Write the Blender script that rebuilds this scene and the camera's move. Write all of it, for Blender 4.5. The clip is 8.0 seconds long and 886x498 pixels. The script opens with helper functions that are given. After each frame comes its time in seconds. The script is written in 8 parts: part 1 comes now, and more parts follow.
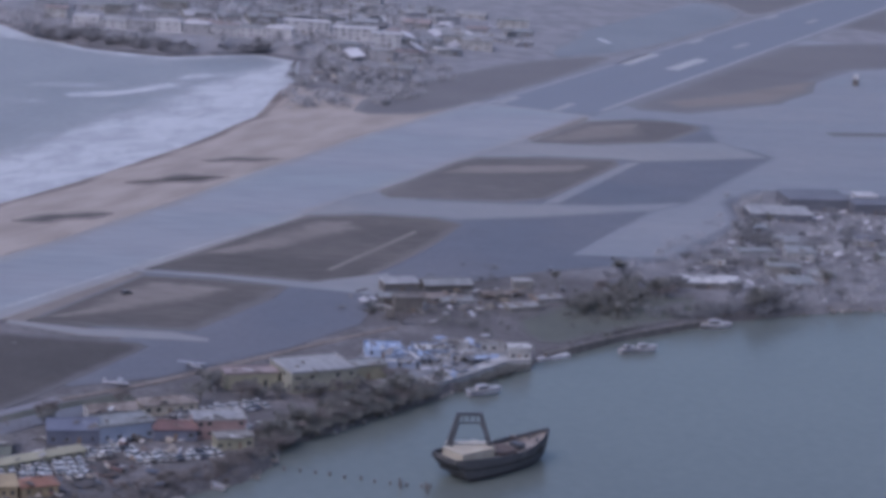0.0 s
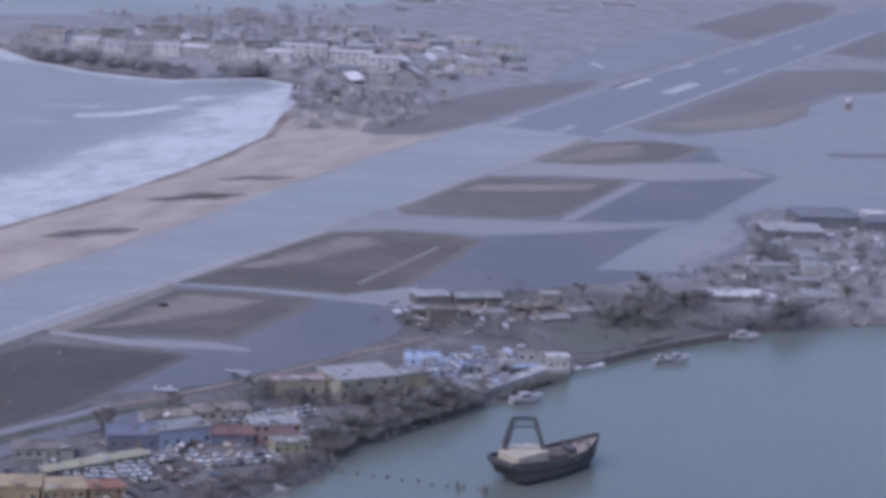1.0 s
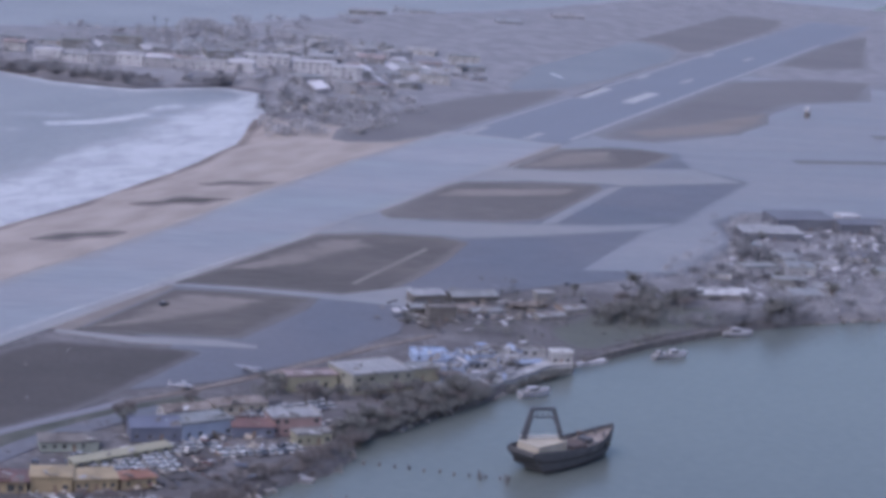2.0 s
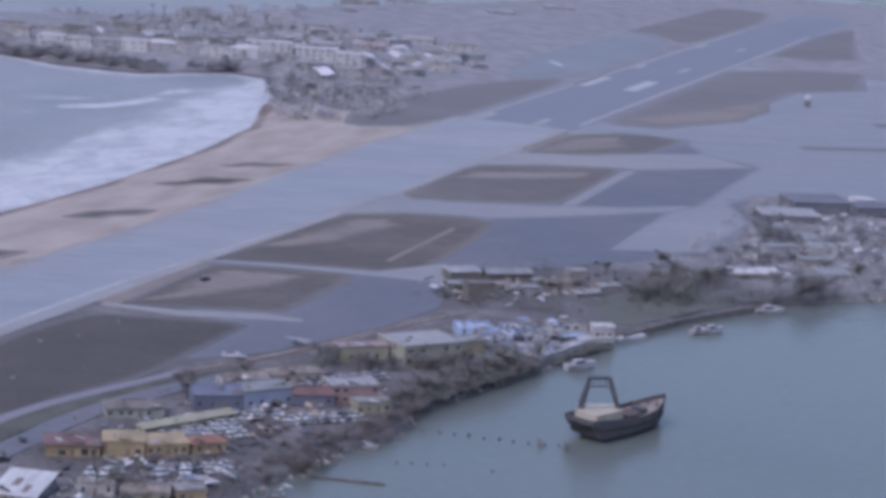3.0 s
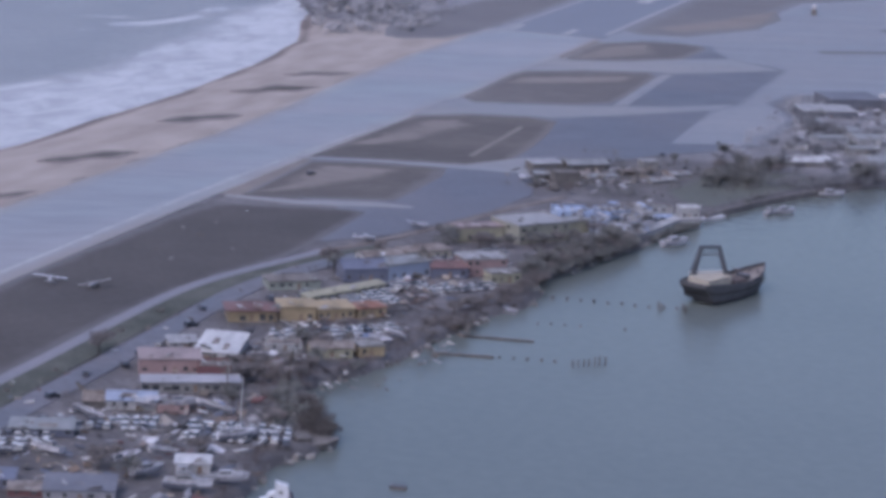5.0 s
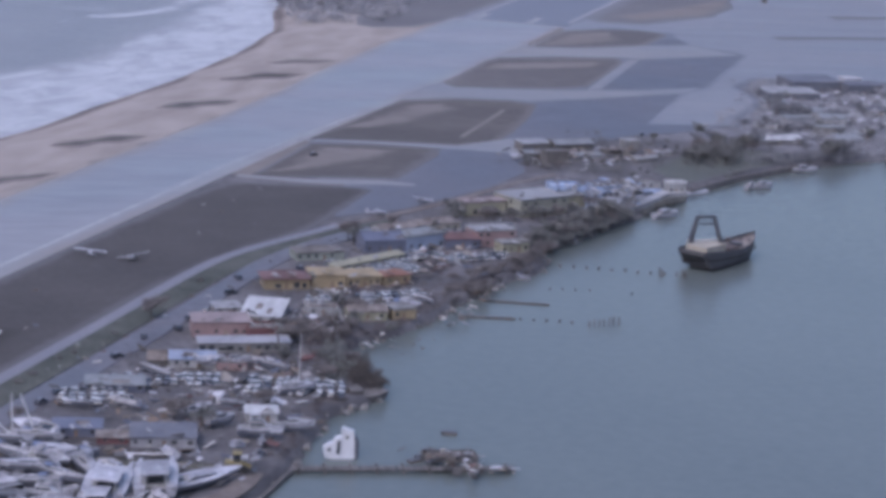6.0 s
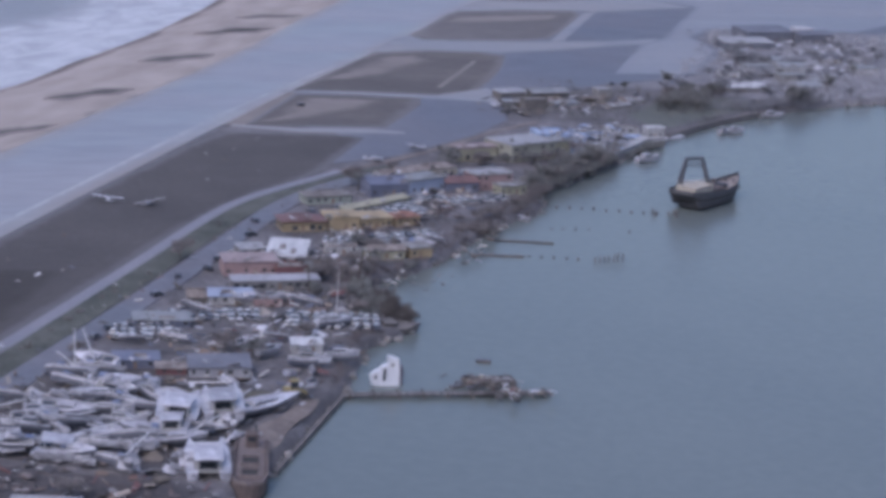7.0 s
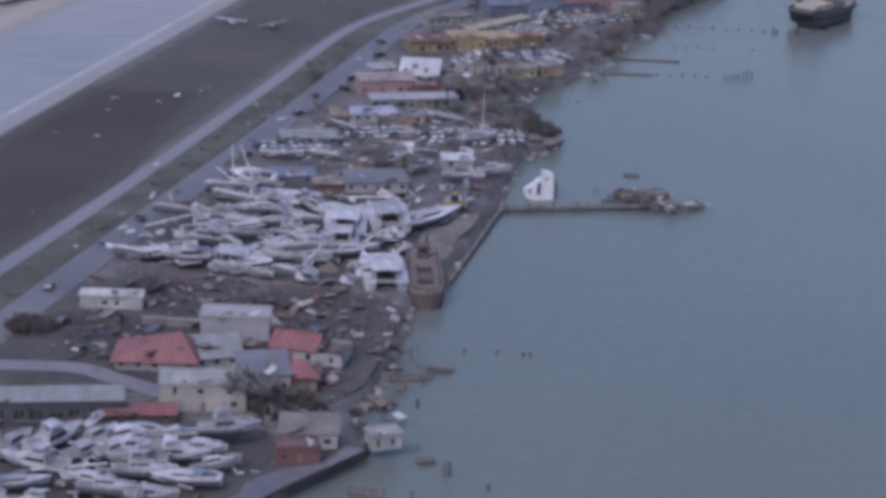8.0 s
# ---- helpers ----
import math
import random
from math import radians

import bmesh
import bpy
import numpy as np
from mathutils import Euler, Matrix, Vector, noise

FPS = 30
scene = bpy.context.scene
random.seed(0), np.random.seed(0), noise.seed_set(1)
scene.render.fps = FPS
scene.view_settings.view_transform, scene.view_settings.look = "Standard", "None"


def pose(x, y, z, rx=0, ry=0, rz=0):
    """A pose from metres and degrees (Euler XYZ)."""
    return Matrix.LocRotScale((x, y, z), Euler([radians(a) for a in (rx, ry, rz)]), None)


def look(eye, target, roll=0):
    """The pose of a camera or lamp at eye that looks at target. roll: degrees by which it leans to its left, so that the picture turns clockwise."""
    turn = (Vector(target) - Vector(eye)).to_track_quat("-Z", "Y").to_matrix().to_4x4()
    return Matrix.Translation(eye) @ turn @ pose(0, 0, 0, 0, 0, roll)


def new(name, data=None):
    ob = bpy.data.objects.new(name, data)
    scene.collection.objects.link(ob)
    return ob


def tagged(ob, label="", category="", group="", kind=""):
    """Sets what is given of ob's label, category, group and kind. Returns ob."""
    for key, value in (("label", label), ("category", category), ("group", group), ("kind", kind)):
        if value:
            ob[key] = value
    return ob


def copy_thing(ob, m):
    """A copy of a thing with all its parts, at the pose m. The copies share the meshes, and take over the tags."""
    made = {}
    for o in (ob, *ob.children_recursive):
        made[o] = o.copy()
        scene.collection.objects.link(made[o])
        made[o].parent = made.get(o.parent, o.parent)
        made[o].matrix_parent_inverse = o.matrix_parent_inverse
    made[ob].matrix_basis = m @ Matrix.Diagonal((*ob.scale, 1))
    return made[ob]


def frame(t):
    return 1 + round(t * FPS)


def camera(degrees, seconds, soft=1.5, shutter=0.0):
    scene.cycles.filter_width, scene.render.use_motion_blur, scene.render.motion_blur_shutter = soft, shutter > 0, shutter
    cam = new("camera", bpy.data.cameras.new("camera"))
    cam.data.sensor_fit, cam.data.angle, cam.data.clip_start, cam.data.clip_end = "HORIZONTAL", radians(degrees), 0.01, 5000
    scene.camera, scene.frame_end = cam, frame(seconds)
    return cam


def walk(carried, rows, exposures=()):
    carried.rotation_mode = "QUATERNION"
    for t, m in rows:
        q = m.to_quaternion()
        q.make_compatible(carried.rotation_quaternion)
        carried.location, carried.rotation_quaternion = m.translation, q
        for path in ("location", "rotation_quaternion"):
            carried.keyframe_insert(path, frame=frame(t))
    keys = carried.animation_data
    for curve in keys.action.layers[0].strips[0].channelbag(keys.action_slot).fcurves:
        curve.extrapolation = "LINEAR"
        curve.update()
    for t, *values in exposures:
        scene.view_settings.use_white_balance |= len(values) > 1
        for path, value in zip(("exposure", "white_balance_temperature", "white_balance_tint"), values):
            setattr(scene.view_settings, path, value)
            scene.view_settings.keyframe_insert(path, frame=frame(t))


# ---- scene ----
import itertools

cam = camera(24.0, 8.0, soft=4.35)
PATH = [
    (0, (137.919, -333.851, 126.485), (137.17, -332.05, 126.044), 3.5),
    (0.5, (131.901, -341.449, 125.292), (131.156, -339.644, 124.858), 3.6),
    (1, (124.105, -347.542, 121.948), (123.389, -345.719, 121.54), 3.7),
    (1.5, (117.021, -353.266, 119.313), (116.343, -351.425, 118.922), 3.7),
    (3, (94.49, -370.963, 111.503), (93.873, -369.1, 111.118), 4.3),
    (3.5, (87.699, -377.019, 109.176), (87.102, -375.151, 108.783), 4.1),
    (4, (81.222, -387.1, 107.34), (80.644, -385.225, 106.952), 4.0),
    (4.5, (76.087, -402.139, 106.667), (75.519, -400.267, 106.252), 3.8),
    (5, (72.065, -419.383, 106.737), (71.504, -417.516, 106.29), 3.5),
    (6.5, (53.977, -465.115, 107.152), (53.535, -463.217, 106.701), 3.3),
    (7, (45.257, -474.832, 106.179), (44.855, -472.933, 105.698), 3.2),
    (7.5, (36.176, -478.318, 104.177), (35.792, -476.434, 103.628), 3.2),
    (8, (26.22, -481.433, 101.379), (25.804, -479.58, 100.749), 2.5),
]
walk(cam, [(t, look(eye, target, roll)) for t, eye, target, roll in PATH],
     exposures=[(0.0, -0.15, 5430, 24), (0.5, -0.05, 5430, 24), (1.0, 0.14, 5430, 24), (1.5, 0.14, 5430, 24), (4.0, 0.1, 5430, 24), (5.0, 0.08, 5430, 24), (6.5, 0.08, 5430, 23), (7.0, 0.1, 5430, 23), (7.5, 0.08, 5470, 23), (8.0, -0.01, 5530, 23)])

# ---- light: a bright overcast sky ----
world = bpy.data.worlds.new("overcast_sky")
scene.world = world
world.use_nodes = True
wn = world.node_tree.nodes
sky = wn.new("ShaderNodeTexSky")
sky.sky_type, sky.sun_disc = "NISHITA", False
sky.sun_elevation, sky.sun_rotation = radians(52), radians(200)
sky.air_density, sky.dust_density, sky.ozone_density = 1.4, 5.0, 1.0
world.node_tree.links.new(sky.outputs[0], wn["Background"].inputs[0])
wn["Background"].inputs[1].default_value = 0.18
sun_data = bpy.data.lights.new("sun", "SUN")
sun_data.energy, sun_data.angle, sun_data.color = 0.45, radians(40), (1.0, 0.97, 0.95)
sun = new("sun", sun_data)
sun.matrix_world = look((0, 0, 400), (0 + 400 * math.sin(radians(20)) / math.tan(radians(52)), 400 * math.cos(radians(20)) / math.tan(radians(52)), 0))


# ---- materials ----
def lin(r, g, b):
    return (r, g, b, 1.0)


def surface(name, a, b, rough=0.8, fine=2.0, coarse=0.1, bump=0.2, metal=0.0, stretch=(1, 1, 1), vary=0.0, third=None, rough_b=None, island=False, world_space=False, turn=0.0):
    """Two base colours mixed by noise at two scales, with fine relief; vary shifts the value from object to object."""
    m = bpy.data.materials.new(name)
    m.use_nodes = True
    nt = m.node_tree
    n, link = nt.nodes, nt.links.new
    shader = n["Principled BSDF"]
    if world_space:
        coord = n.new("ShaderNodeNewGeometry").outputs["Position"]
    else:
        coord = n.new("ShaderNodeTexCoord").outputs["Object"]
    mapping = n.new("ShaderNodeMapping")
    mapping.inputs["Scale"].default_value = stretch
    if turn:
        rotate = n.new("ShaderNodeMapping")
        rotate.inputs["Rotation"].default_value = (0, 0, radians(turn))
        link(coord, rotate.inputs["Vector"])
        coord = rotate.outputs[0]
    link(coord, mapping.inputs["Vector"])
    big, small = n.new("ShaderNodeTexNoise"), n.new("ShaderNodeTexNoise")
    big.inputs["Scale"].default_value, big.inputs["Detail"].default_value = coarse, 6
    small.inputs["Scale"].default_value, small.inputs["Detail"].default_value = fine, 8
    link(mapping.outputs[0], big.inputs["Vector"])
    link(mapping.outputs[0], small.inputs["Vector"])
    blend = n.new("ShaderNodeMix")
    blend.inputs[0].default_value = 0.42
    link(big.outputs[0], blend.inputs[2])
    link(small.outputs[0], blend.inputs[3])
    ramp = n.new("ShaderNodeValToRGB")
    ramp.color_ramp.elements[0].position, ramp.color_ramp.elements[0].color = 0.36, lin(*a)
    ramp.color_ramp.elements[1].position, ramp.color_ramp.elements[1].color = 0.64, lin(*b)
    if third:
        e = ramp.color_ramp.elements.new(0.5)
        e.color = lin(*third)
    link(blend.outputs[0], ramp.inputs[0])
    colour = ramp.outputs[0]
    if vary:
        pick = n.new("ShaderNodeNewGeometry").outputs["Random Per Island"] if island else n.new("ShaderNodeObjectInfo").outputs["Random"]
        spread = n.new("ShaderNodeMapRange")
        spread.inputs["To Min"].default_value, spread.inputs["To Max"].default_value = 1 - vary, 1 + vary
        link(pick, spread.inputs["Value"])
        hsv = n.new("ShaderNodeHueSaturation")
        link(spread.outputs[0], hsv.inputs["Value"])
        link(colour, hsv.inputs["Color"])
        colour = hsv.outputs[0]
    link(colour, shader.inputs["Base Color"])
    shader.inputs["Roughness"].default_value = rough
    shader.inputs["Metallic"].default_value = metal
    if rough_b is not None:
        rr = n.new("ShaderNodeMapRange")
        rr.inputs["From Min"].default_value, rr.inputs["From Max"].default_value = 0.4, 0.6
        rr.inputs["To Min"].default_value, rr.inputs["To Max"].default_value = rough, rough_b
        link(big.outputs[0], rr.inputs["Value"])
        link(rr.outputs[0], shader.inputs["Roughness"])
    if bump:
        bp = n.new("ShaderNodeBump")
        bp.inputs["Strength"].default_value, bp.inputs["Distance"].default_value = bump, 0.4 / fine
        link(small.outputs[0], bp.inputs["Height"])
        link(bp.outputs[0], shader.inputs["Normal"])
    return m


def island_palette(name, colours, rough=0.75):
    """Loose pieces in one mesh: each piece takes one of the colours."""
    m = bpy.data.materials.new(name)
    m.use_nodes = True
    n, link = m.node_tree.nodes, m.node_tree.links.new
    ramp = n.new("ShaderNodeValToRGB")
    ramp.color_ramp.interpolation = "CONSTANT"
    el = ramp.color_ramp.elements
    el[0].position, el[0].color = 0, lin(*colours[0])
    el[1].position, el[1].color = 1 / len(colours), lin(*colours[1])
    for k, c in enumerate(colours[2:], 2):
        e = el.new(k / len(colours))
        e.color = lin(*c)
    link(n.new("ShaderNodeNewGeometry").outputs["Random Per Island"], ramp.inputs[0])
    link(ramp.outputs[0], n["Principled BSDF"].inputs["Base Color"])
    n["Principled BSDF"].inputs["Roughness"].default_value = rough
    return m


ASPHALT_WET = surface("wet_runway_asphalt", (0.155, 0.16, 0.178), (0.235, 0.24, 0.258), 0.35, 0.3, 0.02, 0.1, stretch=(0.3, 1, 1), rough_b=0.6, world_space=True, turn=-28)
ASPHALT_FAR = surface("old_runway_asphalt", (0.118, 0.13, 0.158), (0.155, 0.167, 0.195), 0.65, 1.0, 0.02, 0.1, stretch=(1, 0.25, 1), rough_b=0.8, world_space=True)
ASPHALT_DARK = surface("dark_apron_asphalt", (0.078, 0.082, 0.1), (0.115, 0.12, 0.14), 0.55, 0.8, 0.025, 0.1, rough_b=0.75, world_space=True)
CONCRETE_APRON = surface("wet_apron_concrete", (0.142, 0.149, 0.166), (0.2, 0.207, 0.224), 0.5, 0.5, 0.025, 0.08, stretch=(0.3, 1, 1), rough_b=0.75, world_space=True, turn=-28)
TAXI = surface("sandy_taxiway", (0.15, 0.152, 0.165), (0.215, 0.212, 0.213), 0.5, 0.5, 0.02, 0.1, stretch=(0.3, 1, 1), rough_b=0.7, world_space=True)
ROAD = surface("wet_road_asphalt", (0.125, 0.122, 0.14), (0.18, 0.175, 0.195), 0.55, 1.0, 0.06, 0.1, rough_b=0.65, world_space=True)
STREET = surface("muddy_street", (0.075, 0.075, 0.088), (0.135, 0.134, 0.152), 0.45, 0.5, 0.07, 0.15, rough_b=0.7, world_space=True)
GRASS = surface("scorched_grass", (0.041, 0.038, 0.038), (0.068, 0.062, 0.06), 0.95, 0.9, 0.03, 0.5, third=(0.053, 0.049, 0.048), world_space=True)
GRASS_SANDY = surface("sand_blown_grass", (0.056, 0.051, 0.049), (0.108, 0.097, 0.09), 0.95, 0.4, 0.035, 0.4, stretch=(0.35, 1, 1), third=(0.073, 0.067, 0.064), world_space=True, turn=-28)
OLIVE_GREY = surface("faded_olive_render", (0.18, 0.18, 0.15), (0.255, 0.253, 0.21), 0.8, 2.0, 0.3, 0.2)
GRASS_OLIVE = surface("trampled_olive_grass", (0.085, 0.078, 0.058), (0.14, 0.128, 0.1), 0.95, 1.0, 0.1, 0.4, world_space=True)
# grass of the farther islands, lightened to stand in for haze
GRASS_HAZED = surface("hazed_island_grass", (0.076, 0.071, 0.071), (0.122, 0.113, 0.109), 0.95, 0.4, 0.035, 0.4, stretch=(0.35, 1, 1), third=(0.092, 0.086, 0.085), world_space=True, turn=-28)
LAWN = surface("soaked_green_lawn", (0.056, 0.061, 0.055), (0.09, 0.097, 0.083), 0.95, 1.0, 0.05, 0.4, world_space=True)
VERGE = surface("roadside_verge", (0.03, 0.036, 0.028), (0.088, 0.09, 0.078), 0.95, 1.4, 0.16, 0.5, world_space=True)
EARTH = surface("bare_earth", (0.085, 0.072, 0.065), (0.19, 0.165, 0.15), 0.9, 0.8, 0.15, 0.4, world_space=True)
# far fields: a paler, bluer grass colour in place of haze
GRASS_FAR = surface("haze_paled_grass", (0.098, 0.096, 0.103), (0.13, 0.126, 0.13), 0.95, 0.5, 0.02, 0.3, stretch=(0.4, 1, 1), world_space=True, turn=-15)
SAND_MARGIN = surface("thin_blown_sand", (0.125, 0.111, 0.103), (0.185, 0.165, 0.152), 0.9, 0.5, 0.03, 0.2, stretch=(0.3, 1, 1), world_space=True, turn=-20)
FLOOD = surface("shallow_flood_water", (0.13, 0.14, 0.157), (0.165, 0.176, 0.192), 0.6, 0.3, 0.02, 0.1, world_space=True)
# far foliage, with haze put into its colour
LEAF_HAZE = surface("haze_paled_foliage", (0.228, 0.229, 0.248), (0.335, 0.333, 0.352), 0.85, 1.2, 0.2, 0.0, vary=0.2, island=True)
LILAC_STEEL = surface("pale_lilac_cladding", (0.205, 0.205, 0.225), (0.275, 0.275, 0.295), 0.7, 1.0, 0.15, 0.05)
PINK_ROOF = surface("dull_pink_roofing", (0.165, 0.135, 0.135), (0.25, 0.205, 0.205), 0.7, 1.5, 0.2, 0.2)
LEAF_GREY = surface("stripped_grey_foliage", (0.095, 0.097, 0.096), (0.17, 0.171, 0.165), 0.85, 1.4, 0.3, 0.0, vary=0.2, island=True)
DEBRIS_WHITE_COLOURS = [(0.36, 0.36, 0.385), (0.24, 0.24, 0.26), (0.17, 0.17, 0.18), (0.42, 0.42, 0.45), (0.11, 0.105, 0.105), (0.29, 0.29, 0.31)]
GRASS_SOAKED = surface("soaked_grass", (0.026, 0.0235, 0.0225), (0.043, 0.039, 0.037), 0.95, 0.9, 0.04, 0.5, world_space=True)
LEAF_WEED = surface("dark_sodden_scrub", (0.046, 0.041, 0.04), (0.09, 0.082, 0.076), 0.9, 1.4, 0.3, 0.0, vary=0.25, island=True)
LEAF_RUST = surface("rusty_brown_scrub", (0.068, 0.058, 0.06), (0.135, 0.116, 0.115), 0.9, 1.4, 0.3, 0.0, vary=0.3, island=True)
WET_WHITE = surface("wet_white_gelcoat", (0.46, 0.47, 0.50), (0.6, 0.61, 0.65), 0.35, 1.5, 0.3, 0.05)
MUD = surface("dark_trampled_mud", (0.028, 0.026, 0.029), (0.068, 0.061, 0.063), 0.9, 0.9, 0.14, 0.5, third=(0.046, 0.042, 0.043), world_space=True)
FADED_PAINT = surface("faded_white_marking", (0.17, 0.172, 0.18), (0.29, 0.29, 0.3), 0.6, 1.5, 0.3, 0.05, world_space=True)
PAINT = surface("worn_white_marking", (0.235, 0.235, 0.24), (0.37, 0.37, 0.375), 0.6, 1.5, 0.3, 0.05, world_space=True)
CONCRETE = surface("weathered_concrete", (0.11, 0.108, 0.107), (0.23, 0.226, 0.222), 0.85, 3.0, 0.4, 0.3)
WHITE_WALL = surface("stained_white_render", (0.175, 0.172, 0.175), (0.37, 0.37, 0.375), 0.8, 2.5, 0.3, 0.2)
HOTEL_WHITE = surface("salt_streaked_white_paint", (0.3, 0.3, 0.32), (0.43, 0.43, 0.45), 0.8, 1.2, 0.15, 0.1)
SLATE = surface("slate_blue_cladding", (0.085, 0.09, 0.11), (0.13, 0.135, 0.158), 0.7, 1.0, 0.15, 0.1)
# settlement foliage, greyed and blued in its colour for haze
LEAF_SLATE_HAZE = surface("slate_haze_foliage", (0.125, 0.129, 0.142), (0.2, 0.204, 0.22), 0.85, 1.2, 0.2, 0.0, vary=0.2, island=True)
# headland shore scrub, its colour lightened for haze
LEAF_SHORE_HAZE = surface("haze_grey_headland_scrub", (0.135, 0.136, 0.149), (0.2, 0.199, 0.212), 0.85, 1.2, 0.2, 0.0, vary=0.2, island=True)
CREAM = surface("cream_paint", (0.27, 0.245, 0.20), (0.38, 0.35, 0.295), 0.75, 2.5, 0.3, 0.2)
BEIGE = surface("beige_render", (0.19, 0.182, 0.168), (0.33, 0.318, 0.295), 0.85, 2.0, 0.25, 0.25)
YELLOW = surface("yellow_render", (0.18, 0.145, 0.092), (0.3, 0.24, 0.15), 0.8, 2.0, 0.3, 0.2)
LOADER_YELLOW = surface("worn_yellow_paint", (0.17, 0.14, 0.062), (0.25, 0.205, 0.09), 0.6, 2.0, 0.4, 0.1)
OLIVE = surface("pale_olive_render", (0.19, 0.182, 0.135), (0.27, 0.26, 0.19), 0.8, 2.0, 0.3, 0.2)
PALE_GREEN = surface("pale_green_render", (0.15, 0.17, 0.155), (0.26, 0.28, 0.25), 0.8, 2.0, 0.3, 0.2)
BLUE = surface("blue_painted_steel", (0.085, 0.095, 0.135), (0.12, 0.13, 0.175), 0.6, 2.0, 0.3, 0.1)
PALE_BLUE = surface("pale_blue_render", (0.16, 0.19, 0.26), (0.23, 0.265, 0.34), 0.7, 2.0, 0.3, 0.15)
SKY_BLUE = surface("sky_blue_cladding", (0.225, 0.28, 0.4), (0.315, 0.38, 0.5), 0.6, 1.5, 0.3, 0.15)
PINK = surface("faded_pink_render", (0.18, 0.125, 0.125), (0.28, 0.2, 0.195), 0.8, 2.0, 0.3, 0.2)
RED_WALL = surface("brick_red_paint", (0.105, 0.05, 0.054), (0.16, 0.078, 0.08), 0.75, 2.0, 0.3, 0.2)
RED_ROOF = surface("red_sheet_roofing", (0.125, 0.052, 0.055), (0.195, 0.078, 0.08), 0.55, 2.0, 0.25, 0.3, stretch=(6, 1, 1))
ORANGE_ROOF = surface("orange_tile_roofing", (0.165, 0.082, 0.06), (0.22, 0.12, 0.088), 0.75, 2.5, 0.3, 0.4)
MAROON_ROOF = surface("maroon_roofing", (0.09, 0.055, 0.056), (0.14, 0.083, 0.08), 0.7, 2.0, 0.3, 0.3)
GREY_ROOF = surface("grey_sheet_roofing", (0.135, 0.14, 0.145), (0.215, 0.22, 0.225), 0.5, 2.0, 0.2, 0.3, stretch=(5, 1, 1))
PALE_ROOF = surface("bleached_roofing", (0.16, 0.16, 0.168), (0.29, 0.29, 0.295), 0.6, 2.0, 0.2, 0.3, stretch=(5, 1, 1))
WHITE_ROOF = surface("white_sheet_roofing", (0.28, 0.28, 0.285), (0.46, 0.46, 0.465), 0.5, 2.0, 0.2, 0.2, stretch=(5, 1, 1))
RUST_ROOF = surface("stripped_plywood_roof", (0.085, 0.07, 0.062), (0.215, 0.192, 0.178), 0.85, 1.2, 0.4, 0.3)
# pane of the farther houses, lightened in place of haze
HAZE_PANE = surface("haze_paled_glass", (0.10, 0.105, 0.12), (0.15, 0.155, 0.17), 0.4, 1, 0.2, 0.0)
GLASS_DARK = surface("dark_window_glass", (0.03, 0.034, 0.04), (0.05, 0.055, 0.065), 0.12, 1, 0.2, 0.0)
DOOR_WOOD = surface("weathered_door", (0.14, 0.10, 0.075), (0.22, 0.16, 0.12), 0.7, 4, 0.6, 0.2)
TRIM = surface("white_trim", (0.36, 0.36, 0.355), (0.48, 0.48, 0.47), 0.6, 4, 0.5, 0.05)
GELCOAT = surface("white_gelcoat", (0.16, 0.16, 0.178), (0.4, 0.4, 0.435), 0.4, 2.2, 0.5, 0.05, vary=0.35)
DECK = surface("boat_deck", (0.13, 0.128, 0.124), (0.27, 0.265, 0.255), 0.6, 3, 0.5, 0.1, vary=0.15)
ANTIFOUL = surface("antifouling_paint", (0.07, 0.075, 0.1), (0.12, 0.125, 0.145), 0.8, 3, 0.5, 0.2, vary=0.3)
CANVAS_BLUE = surface("blue_boat_canvas", (0.10, 0.13, 0.21), (0.16, 0.19, 0.28), 0.9, 4, 0.5, 0.2)
ALUMINIUM = surface("mast_aluminium", (0.4, 0.405, 0.42), (0.56, 0.56, 0.575), 0.5, 5, 1, 0.05, metal=0.2)
CAR_WHITE = surface("white_car_paint", (0.25, 0.255, 0.265), (0.42, 0.42, 0.43), 0.25, 2, 0.5, 0.0, vary=0.3)
CAR_DARK = surface("dark_car_paint", (0.03, 0.035, 0.05), (0.10, 0.10, 0.12), 0.3, 2, 0.5, 0.0, vary=0.5)
RUBBER = surface("black_rubber", (0.02, 0.02, 0.02), (0.035, 0.035, 0.035), 0.85, 4, 1, 0.1)
HULL_BLACK = surface("black_ship_paint", (0.042, 0.043, 0.05), (0.074, 0.074, 0.082), 0.6, 0.8, 0.12, 0.15)
SHIP_DECK = surface("rusty_cream_deck", (0.19, 0.184, 0.178), (0.31, 0.302, 0.288), 0.8, 1.5, 0.25, 0.2)
STEEL_DARK = surface("dark_steel", (0.045, 0.05, 0.062), (0.08, 0.083, 0.095), 0.55, 2, 0.3, 0.1)
BARGE_DECK = surface("rust_stained_deck", (0.095, 0.08, 0.078), (0.17, 0.142, 0.134), 0.85, 1.2, 0.25, 0.3)
RUST = surface("rusty_steel", (0.055, 0.044, 0.042), (0.115, 0.088, 0.08), 0.85, 1.5, 0.3, 0.3)
TIMBER = surface("soaked_timber", (0.07, 0.065, 0.064), (0.14, 0.13, 0.123), 0.85, 2.5, 0.4, 0.4, vary=0.3)
BARK = surface("bark", (0.05, 0.042, 0.036), (0.11, 0.095, 0.08), 0.9, 3, 0.5, 0.5)
LEAF = surface("battered_foliage", (0.105, 0.109, 0.108), (0.188, 0.193, 0.182), 0.8, 1.5, 0.35, 0.0, vary=0.25, island=True)
LEAF_BROWN = surface("scorched_foliage", (0.106, 0.097, 0.098), (0.188, 0.173, 0.17), 0.85, 1.5, 0.35, 0.0, vary=0.25, island=True)
